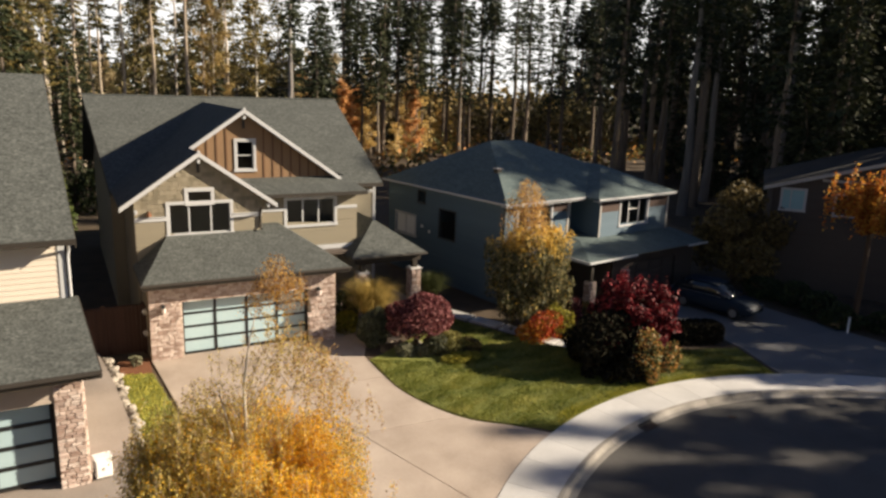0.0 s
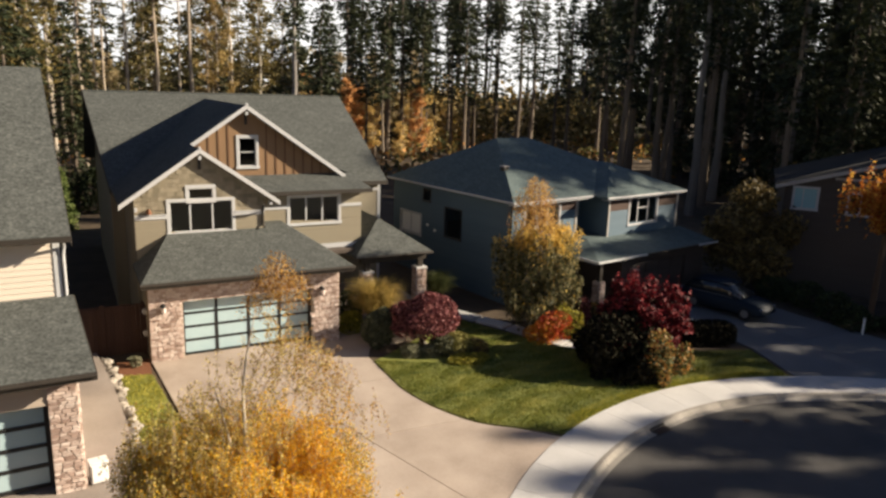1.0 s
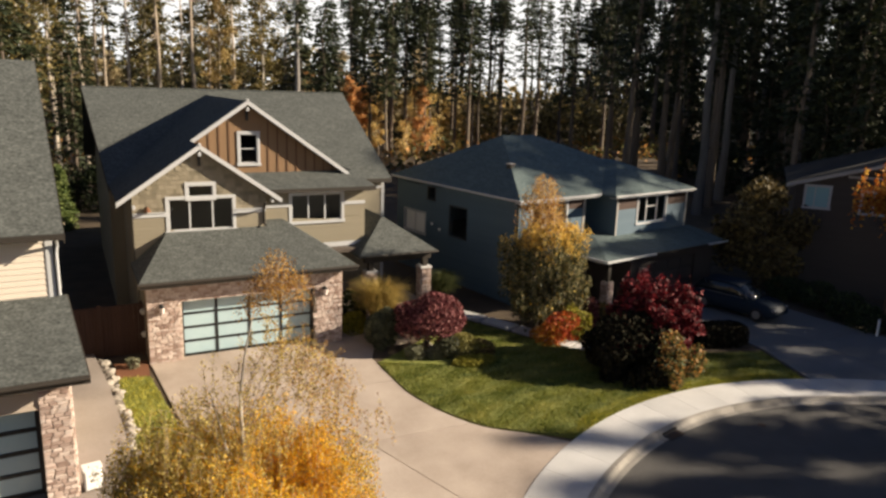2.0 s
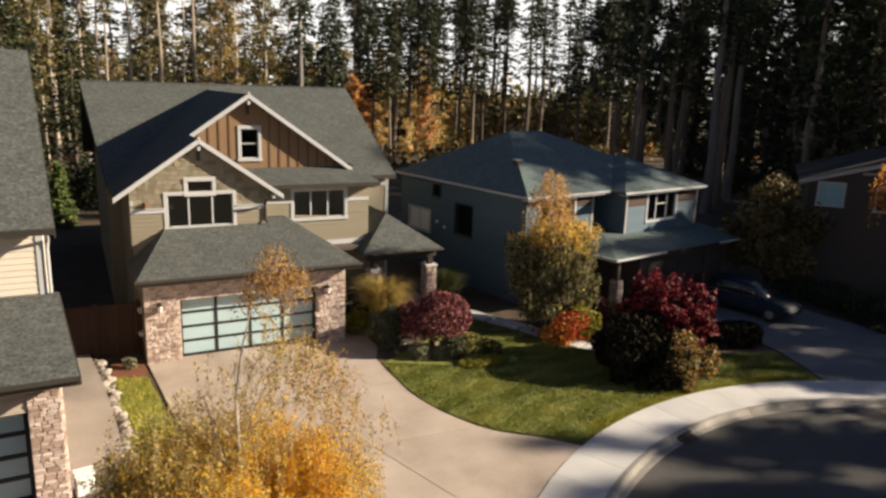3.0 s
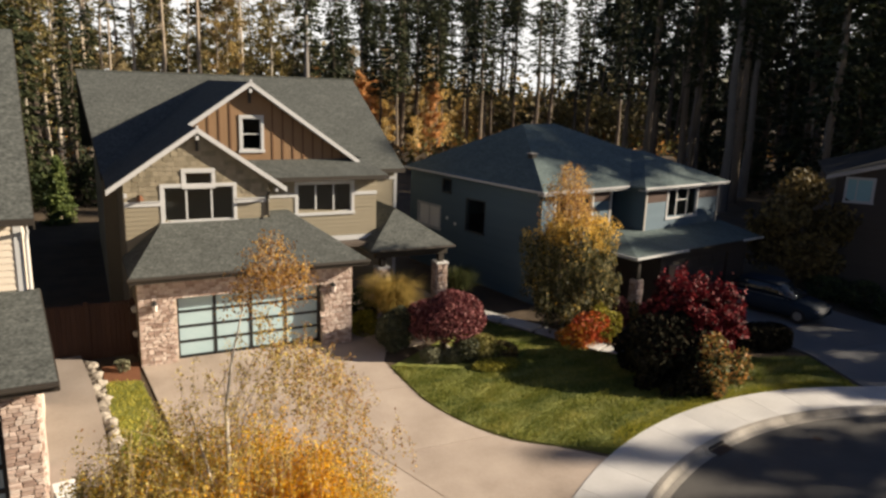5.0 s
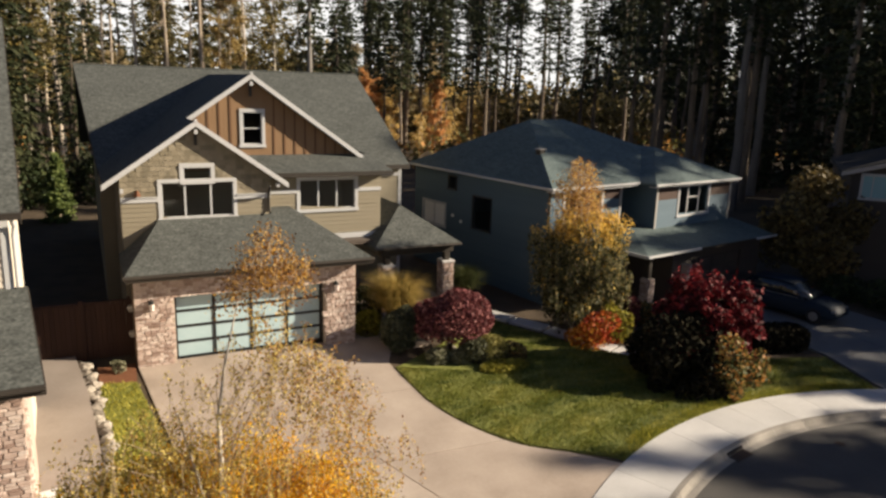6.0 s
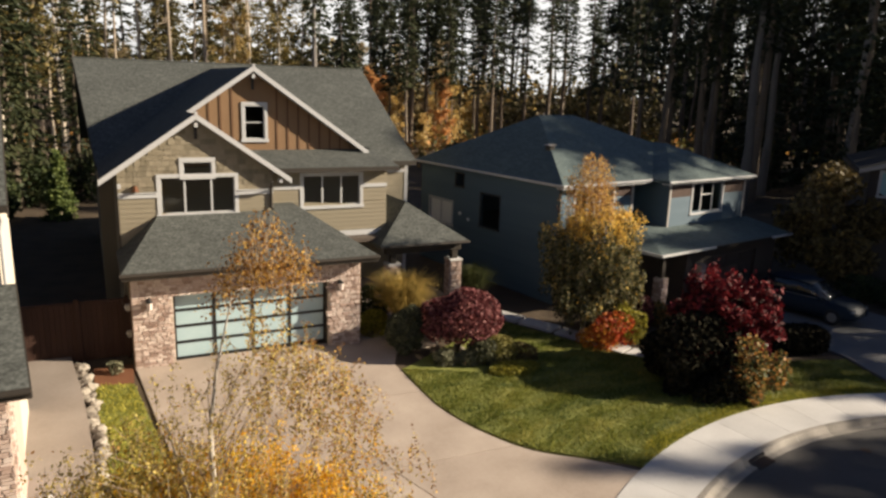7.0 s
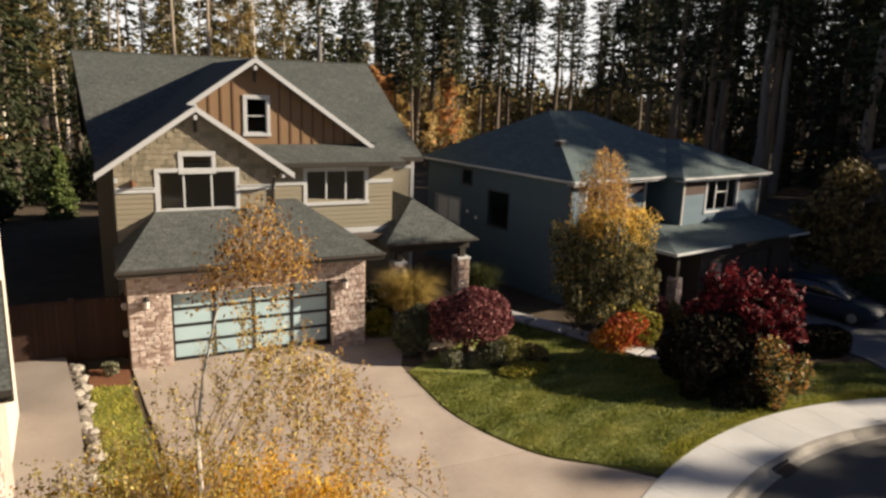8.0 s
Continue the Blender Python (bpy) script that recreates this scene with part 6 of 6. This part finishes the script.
K = kinds
scatter(24, -45, 22, 90, 128, [K[3], K[4], K[8], K[9], K[4]], 3.6)
scatter(12, -40, 25, 90, 130, [golds[2], golds[2], golds[0], golds[1]], 3.6)
scatter(14, -42, 22, 104, 132, [K[0], K[1], K[2]], 3.4)
scatter(10, -24, 22, 84, 100, [K[7]], 3.6, 0.5, 0.8)
scatter(9, 24, 48, 94, 112, [K[5]], 5.0)
scatter(14, 48, 66, 90, 118, [K[0], K[2]], 4.2)
scatter(50, 62, 125, 62, 130, [K[2], K[0], K[2], K[6]], 3.6)
scatter(34, 52, 90, 30, 66, [K[2], K[6], K[2]], 3.4)
scatter(50, 72, 125, 40, 110, [K[7], K[1], K[1]], 3.4, 0.9, 1.3)
scatter(30, 95, 140, 10, 70, [K[1], K[0]], 4.0, 1.0, 1.2)
for i in range(22):
    plant(K[(2, 1, 0)[i % 3]], rng.uniform(98, 142), rng.uniform(108, 150), rng.uniform(1.0, 1.25))
# unseen trees added west of the cream house, to block the western sky
for i in range(26):
    plant(K[(7, 1)[i % 2]], rng.uniform(-34, -17.5), 6 + 2.2 * i, rng.uniform(0.9, 1.15))
for x, y, z in ((45, 87, 0.95), (47.5, 91, 1.0), (50.8, 83, 1.0), (53.6, 86, 1.05), (55.7, 79, 1.0), (58, 84, 1.0), (52, 77, 0.9), (60.5, 77, 1.0)):
    plant(K[0], x, y, z)
for x, y, z in ((-9.6, 53.5, 0.8), (-12, 56, 1.0), (-7.5, 60, 0.9)):
    plant(K[7], x, y, z)
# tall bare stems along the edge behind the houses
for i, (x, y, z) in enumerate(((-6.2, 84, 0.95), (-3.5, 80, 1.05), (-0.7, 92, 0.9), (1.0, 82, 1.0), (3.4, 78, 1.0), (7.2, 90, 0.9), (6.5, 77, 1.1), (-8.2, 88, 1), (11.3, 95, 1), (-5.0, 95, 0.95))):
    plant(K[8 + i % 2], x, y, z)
# the stand on the sunny side that shades the street and the blue-grey house
for x, y, z in ((45.5, 5.6, 0.52), (47.5, 6.9, 0.58), (46, 9.0, 0.64), (49.5, 9.2, 0.68), (45.5, 12.3, 0.66), (49, 12.6, 0.72), (50.5, 19.6, 1.0),
                (47, 23, 0.95), (51.5, 23.6, 1.0), (47, 27, 0.95), (52, 28, 1.0), (45, 32, 0.9)):
    plant(K[1], x, y, z)
for x, y, z in ((41, 8.6, 0.5), (42, 12.5, 0.58), (56, 4.5, 0.8), (58.5, 14, 0.8), (62, 4, 0.95), (57, 19, 1.05)):
    plant(K[1], x, y, z)
for x, y, z in ((49, 25.6, 0.95), (44.5, 26, 0.92), (52, 32, 1.0), (48, 35, 0.98), (44, 36.5, 0.95), (54, 12, 0.85)):
    plant(K[0], x, y, z)
for x, y, z in ((46.5, 19.6, 1.06), (44.5, 20.6, 1.0), (48.5, 21.3, 1.0), (46.2, 22.3, 1.0), (47.6, 22.9, 1.02)):
    plant(K[10], x, y, z)
plant(K[1], 45.8, 14.2, 0.6)
for x, y, z in ((44.0, 1.5, 0.755), (47.0, 0.4, 0.8)):
    plant(K[1], x, y, z)
for x, y, z in ((41.0, 18.0, 0.95), (44.0, 18.3, 0.95), (46.5, 18.3, 0.95), (41, 19.8, 0.82), (41, 21.0, 0.75), (41, 22.3, 0.68), (43.5, 19.3, 0.86), (43.5, 20.6, 0.79), (41, 18.7, 0.92), (41.2, 19.4, 0.88), (42.2, 18.9, 0.91), (42.2, 20.2, 0.84), (42.2, 21.4, 0.78)):
    plant(K[7], x, y, z)
for x, y, z in ((38, 12, 0.7), (40, 10, 0.8), (43, 14.5, 0.55), (37.5, 15.5, 0.72), (39, 13.8, 0.75)):
    plant(K[7], x, y, z)
for x, w, z in ((36.0, 8.2, 1.0), (38.5, 9.6, 1.08), (35.5, 11.0, 1.0), (38.0, 12.3, 1.0), (38.6, 14.2, 1.0), (35.2, 15.3, 0.95), (38.2, 16.4, 1.05), (35.6, 17.2, 0.84), (38.0, 18.5, 0.88), (35.0, 19.4, 0.74), (38.5, 20.3, 0.9), (36.5, 21.2, 0.72), (34.5, 20.5, 0.66),
                (41.5, 10.4, 1.2), (42.5, 13.0, 1.25), (41.8, 15.0, 1.15), (42.8, 17.2, 1.2), (41.6, 19.6, 0.98)):
    plant(K[7], x, (2.417 * w - x) / 2.2, z)
for x, y, z in ((35.5, 10.45, 0.52), (36.5, 11.3, 0.55), (38.5, 9.2, 0.7), (34.5, 12.6, 0.5), (35.5, 8.6, 0.62), (50, 31.5, 1.1), (50.5, 34.5, 1.1), (54, 29.5, 1.1), (49.5, 38, 1.1), (56, 33, 1.3), (57, 36.5, 1.3), (55, 40, 1.3), (58, 43, 1.3), (53, 44, 1.2), (60, 39, 1.3), (57.5, 54, 1.0), (60.5, 58, 1.0), (63.5, 60.5, 1.1), (66, 64.5, 1.1), (70, 66, 1.1), (69, 70.5, 1.1), (74, 71, 1.2), (73, 77, 1.1), (78, 78, 1.2), (67, 57, 1.1)):
    plant(K[7], x, y, z)
for x, y, z in ((43, 97, 0.85), (47.5, 103, 0.95), (31.9, 108, 0.82), (37.4, 112, 0.95), (40.8, 109, 0.8), (47.0, 114, 1.0), (49.7, 110, 0.85), (56.6, 115, 1.0), (56.9, 108, 0.9), (42.2, 118, 0.9), (52.2, 120, 0.95)):
    plant(K[0], x, y, z)
for i, (x, y) in enumerate(((52, 98), (68, 84), (72, 80), (58, 95), (64.5, 88), (41, 101), (48.5, 99), (37.5, 99))):
    plant(K[2 if i % 2 else 0], x, y, 0.9 + 0.03 * (i % 5))
for i in range(36):
    a, d = radians(20 + 28 * rng.random()), rng.uniform(150, 178)
    plant(K[(2, 10)[i % 2]], d * math.sin(a) - 5, d * math.cos(a), rng.uniform(1.15, 1.5))
for i in range(18):
    a, d = radians(46 + 19 * rng.random()), rng.uniform(132, 160)
    plant(K[(1, 2)[i % 2]], d * math.sin(a) - 5, d * math.cos(a), rng.uniform(1.15, 1.4))
for k, x, y, z in ((4, 31.0, 97.6, 0.78), (4, 32.6, 98.5, 0.72), (4, 33.6, 100.5, 0.6), (3, 34.4, 97.0, 0.95), (3, 37.2, 93.0, 0.6), (4, 40.6, 95.2, 0.74), (3, 41.8, 96.5, 1.15)):
    plant(golds[k], x, y, z)
plant(golds[2], -7.6, 63, 0.85)
plant(K[1], -4.7, 60, 0.65)
plant(K[1], -3.4, 66, 0.6)
for name, pieces in FAR.items():
    leafy = "leaf" in name or "needles" in name
    tagged(new("far_crowns" if leafy else "far_trunks", joined("far_trees", pieces)), "massed " + ("foliage" if leafy else "trunks") + " of the deeper wood", "woods", kind="stuff")
for k in kinds + golds:
    for o in list(k.children_recursive) + [k]:
        bpy.data.objects.remove(o)

# far woods closing the view
bm_rng = np.random.default_rng(5)
banks = {"gold_bank_leaf": [], "russet_bank_leaf": [], "fir_needles_sunlit": [], "fir_needles": []}
for k in range(560):
    a = bm_rng.uniform(-1.3, 1.6)
    d = bm_rng.uniform(145, 200)
    cx, cy = d * math.sin(a) + 5, d * math.cos(a)
    if 0.26 < a < 0.62 and k % 2:
        continue
    if 0.26 < a < 0.62:
        mat, top = ("gold_bank_leaf" if bm_rng.random() < 0.5 else "fir_needles_sunlit"), bm_rng.uniform(7, 13)
    elif a < 0.26:
        mat, top = "fir_needles_sunlit", bm_rng.uniform(12, 20)
    else:
        mat, top = "fir_needles", bm_rng.uniform(14, 24)
    banks[mat].append(leaves(shell_points(bm_rng, 80, (4.5, 4.5, top * 0.5), 4, 0.3, 0.6) + np.array([cx, cy, top * 0.5 - 1]), 1.3, bm_rng))
# unseen banks round the rest of the circle, added to lower the skylight
for k in range(330):
    a, d, top = bm_rng.uniform(1.62, math.tau - 1.3), bm_rng.uniform(62, 105), bm_rng.uniform(14, 21)
    banks["fir_needles"].append(leaves(shell_points(bm_rng, 130, (4.0, 4.0, top * 0.5), 5, 0.35, 0.6) + np.array([d * math.sin(a) + 5, d * math.cos(a) - 6, top * 0.5 - 1.2]), 1.3, bm_rng))
for k in range(105):
    a, d, top = (bm_rng.uniform(0.29, 0.5) if k < 65 else bm_rng.uniform(0.5, 0.74)), bm_rng.uniform(134, 146), bm_rng.uniform(7, 14)
    mat = ("russet_bank_leaf" if a < 0.37 and k % 2 else "gold_bank_leaf") if bm_rng.random() < 0.66 and k < 62 else "fir_needles_sunlit"
    banks[mat].append(leaves(shell_points(bm_rng, 90, (3.2, 3.2, top * 0.5), 6, 0.35, 1.0) + np.array([d * math.sin(a) - 5, d * math.cos(a), top * 0.5 - 0.6]), 0.62, bm_rng))
for mat, lab in (("gold_bank_leaf", "distant golden brown woodland in sun"), ("russet_bank_leaf", "distant russet woodland in low sun"), ("fir_needles_sunlit", "distant olive green woodland in sun"), ("fir_needles", "distant dark fir woodland in shade")):
    tagged(new("far_woods", quads_mesh("far_woods", np.concatenate(banks[mat]), mat)), lab, "woods", kind="stuff")
u = []
for k in range(300):
    x, y = bm_rng.uniform(-40, 110), bm_rng.uniform(66, 130)
    u.append(leaves(shell_points(bm_rng, 40, (1.6, 1.6, 1.3), 4, 0.3, 0.6) + np.array([x, y, 0.8]), 0.45, bm_rng))
tagged(new("undergrowth", quads_mesh("undergrowth", np.concatenate(u), "mixed_leaf")), "brown and green undergrowth of the wood", "undergrowth", kind="stuff")


# pale hazy sky low over the horizon, all the way round
bm = bmesh.new()
low_ring = [bm.verts.new((950 * math.cos(k * math.tau / 96), 950 * math.sin(k * math.tau / 96), -30)) for k in range(96)]
top_ring = [bm.verts.new((950 * math.cos(k * math.tau / 96), 950 * math.sin(k * math.tau / 96), 260)) for k in range(96)]
for k in range(96):
    bm.faces.new((low_ring[k], low_ring[(k + 1) % 96], top_ring[(k + 1) % 96], top_ring[k]))
haze = bpy.data.materials.new("haze")
haze.use_nodes = True
hn, hl = haze.node_tree.nodes, haze.node_tree.links
glow = hn.new("ShaderNodeEmission")
glow.inputs["Color"].default_value, glow.inputs["Strength"].default_value = (1.0, 0.985, 0.95, 1), 0.46
hl.new(glow.outputs[0], hn["Material Output"].inputs["Surface"])
MATS["haze"] = haze
tagged(part("backdrop", bm, "haze"), "pale hazy sky along the horizon", "sky", kind="structure")

# ---- fence, rocks, utilities, car ----
def fence():
    f = thing("fence", "dark stained board fence with gate between the houses", "fence", (-4.6, 27.6, 0.0))
    rngf = random.Random(4)
    x = -2.0
    while x < 1.36:
        wd = 0.138
        top = 1.9 + rngf.uniform(-0.008, 0.008)
        part("fence_board", bevelled_box(x, x + wd, -0.012, 0.012, 0.06, top, 0.004), "fence_wood", f)
        x += 0.145
    for px in (-2.0, -0.1, 1.3):
        part("post", bevelled_box(px - 0.05, px + 0.05, 0.013, 0.11, -0.1, 2.02, 0.008), "fence_wood", f)
    for z in (0.4, 1.6):
        part("rail", bevelled_box(-2.0, 1.36, 0.013, 0.05, z, z + 0.09, 0.005), "fence_wood", f)
    part("cap_rail", bevelled_box(-2.02, 1.38, -0.05, 0.07, 1.92, 1.96, 0.006), "fence_wood", f)
    part("fence_board", bevelled_box(-0.16, -0.02, -0.1, -0.06, 0.0, 2.05, 0.006), "fence_wood", f)
    return f


fence()


def rock_mesh(seed):
    rngk = random.Random(seed)
    bm = bmesh.new()
    bmesh.ops.create_icosphere(bm, subdivisions=2, radius=0.5)
    for v in bm.verts:
        n = noise.noise(v.co * 2.3 + Vector((seed * 7.1, 0, 0)))
        v.co *= 1 + 0.45 * n
        v.co.z *= 0.8
        v.co += Vector((rngk.uniform(-1, 1), rngk.uniform(-1, 1), rngk.uniform(-1, 1))) * 0.03
    return mesh_of(bm, "rock", "rock")


ROCKS = [rock_mesh(k) for k in range(6)]
rngr = random.Random(12)
y = 27.1
while y > 15.0:
    x = np.interp(y, [15, 18, 21.6, 24.6, 27.2], [-4.2, -4.2, -4.28, -4.5, -4.78])
    s = rngr.uniform(0.22, 0.46)
    ob = new("rock", rngr.choice(ROCKS))
    ob.matrix_world = Matrix.LocRotScale((x + rngr.uniform(-0.1, 0.16), y, height(x, y) + 0.06), Euler((0, 0, rngr.uniform(0, 6))), (s, s * rngr.uniform(0.8, 1.2), s * rngr.uniform(0.8, 1.15)))
    tagged(ob, "rough grey boulder edging the raised path", "rock", "rock border")
    y -= s * rngr.uniform(0.55, 0.8)
for x, yy, s in ((6.5, 24.7, 0.42), (7.1, 24.95, 0.36), (6.35, 26.2, 0.5), (13.6, 19.9, 0.45), (13.0, 20.0, 0.35)):
    ob = new("rock", rngr.choice(ROCKS))
    ob.matrix_world = Matrix.LocRotScale((x, yy, height(x, yy) + s * 0.15), Euler((0, 0, rngr.uniform(0, 6))), (s * 1.3, s, s * 0.8))
    tagged(ob, "pale garden boulder in the planting bed", "rock", "garden rocks")

# white utility pedestal beside the cream house
ped = thing("utility_box", "white utility cabinet standing on the concrete pad", "utility box", (-5.3, 18.35, 0.2), 8)
part("body", bevelled_box(-0.2, 0.2, -0.16, 0.16, 0, 0.52, 0.02), "white_paint", ped)
part("door", bevelled_box(-0.17, 0.17, -0.175, -0.161, 0.05, 0.47, 0.006), "white_paint", ped)
part("lid", bevelled_box(-0.22, 0.22, -0.19, 0.18, 0.52, 0.56, 0.012), "white_paint", ped)
part("latch", bevelled_box(-0.03, 0.03, -0.19, -0.176, 0.22, 0.3, 0.004), "grey_trim", ped)

marker = thing("marker_post", "thin pale marker post at the drive's edge", "post", (28.0, 19.2, height(28, 19.2) - 0.05))
part("shaft", bevelled_box(-0.05, 0.05, -0.04, 0.04, 0, 0.85, 0.01), "white_paint", marker)
part("cap", bevelled_box(-0.06, 0.06, -0.05, 0.05, 0.85, 0.9, 0.01), "grey_trim", marker)

for x, z in ((-3.28, 1.75), (-3.28, 0.9)):
    mb = thing("meter_box", "small pale meter box on the garage side wall", "meter box", (x, 27.2, z))
    part("body", bevelled_box(-0.06, 0.07, -0.08, 0.08, -0.1, 0.1, 0.015), "grey_trim", mb)
    part("dial", tube(bmesh.new(), [(-0.06, 0, 0.02), (-0.08, 0, 0.02)], [0.05, 0.045], 12), "white_paint", mb)


def car(at, turn):
    """A dark estate car: lofted body, glasshouse, wheels, lamps."""
    c = thing("car", "dark blue car parked on the shaded driveway", "car", at, turn)

    def loft(sections, mat, name, label=""):
        bm = bmesh.new()
        rings = []
        for x, half, lo, hi, tuck in sections:
            ring = [(-half, lo), (-half * 1.03, (lo + hi) / 2), (-half * tuck, hi), (half * tuck, hi), (half * 1.03, (lo + hi) / 2), (half, lo)]
            rings.append([bm.verts.new((x, yy, z)) for yy, z in ring])
        for a, b in zip(rings, rings[1:]):
            for i in range(6):
                bm.faces.new((a[i], a[(i + 1) % 6], b[(i + 1) % 6], b[i]))
        bm.faces.new(rings[0][::-1])
        bm.faces.new(rings[-1])
        bmesh.ops.recalc_face_normals(bm, faces=bm.faces[:])
        bmesh.ops.bevel(bm, geom=bm.edges[:], offset=0.035, segments=2, affect="EDGES")
        return part(name, bm, mat, c, label, True)

    body = loft([(-2.25, 0.74, 0.42, 0.82, 0.9), (-2.1, 0.86, 0.28, 0.98, 0.92), (-1.0, 0.9, 0.22, 1.0, 0.93), (0.9, 0.9, 0.22, 0.98, 0.93), (1.9, 0.86, 0.25, 0.86, 0.9), (2.25, 0.7, 0.35, 0.66, 0.88)], "car_paint", "body")
    loft([(-2.0, 0.76, 0.96, 1.05, 0.9), (-1.65, 0.78, 0.96, 1.5, 0.8), (-0.2, 0.8, 0.96, 1.56, 0.8), (0.4, 0.79, 0.96, 1.5, 0.78), (1.15, 0.78, 0.94, 1.0, 0.9)], "car_glass", "glasshouse", "dark tinted glass")
    loft([(-1.6, 0.64, 1.47, 1.53, 0.92), (-0.2, 0.66, 1.53, 1.6, 0.92), (0.35, 0.64, 1.48, 1.54, 0.92)], "car_paint", "roof")
    for x in (-1.35, 1.4):
        for s in (-1, 1):
            w = part("wheel", tube(bmesh.new(), [(x, s * 0.72, 0.33), (x, s * 0.76, 0.33), (x, s * 0.9, 0.33), (x, s * 0.93, 0.33)], [0.28, 0.33, 0.33, 0.29], 20), "tyre", c, "black tyre")
            part("rim", tube(bmesh.new(), [(x, s * 0.925, 0.33), (x, s * 0.945, 0.33)], [0.21, 0.18], 14), "alloy", w, "dull silver alloy rim")
    for s in (-1, 1):
        part("headlight", bevelled_box(2.02, 2.2, s * 0.62 - 0.14, s * 0.62 + 0.14, 0.6, 0.72, 0.03), "lamp_lens", c, "clear headlight")
        part("tail_light", bevelled_box(-2.24, -2.1, s * 0.66 - 0.1, s * 0.66 + 0.1, 0.75, 0.95, 0.02), "lamp_lens", c, "pale tail light")
        part("door_mirror", bevelled_box(0.75, 0.92, s * 0.98 - 0.09, s * 0.98 + 0.09, 0.98, 1.1, 0.03), "car_paint", c)
        part("window_trim", bevelled_box(-1.7, 0.9, s * 0.855 - 0.012, s * 0.855 + 0.012, 0.97, 1.0, 0.004), "alloy", c)
    return c


car((24.35, 24.25, height(24.35, 24.25)), -76)

# the pieces of the stone fronts
for wall, holder, z1, seed in STONES:
    stone_skin(wall, holder, z1, seed)
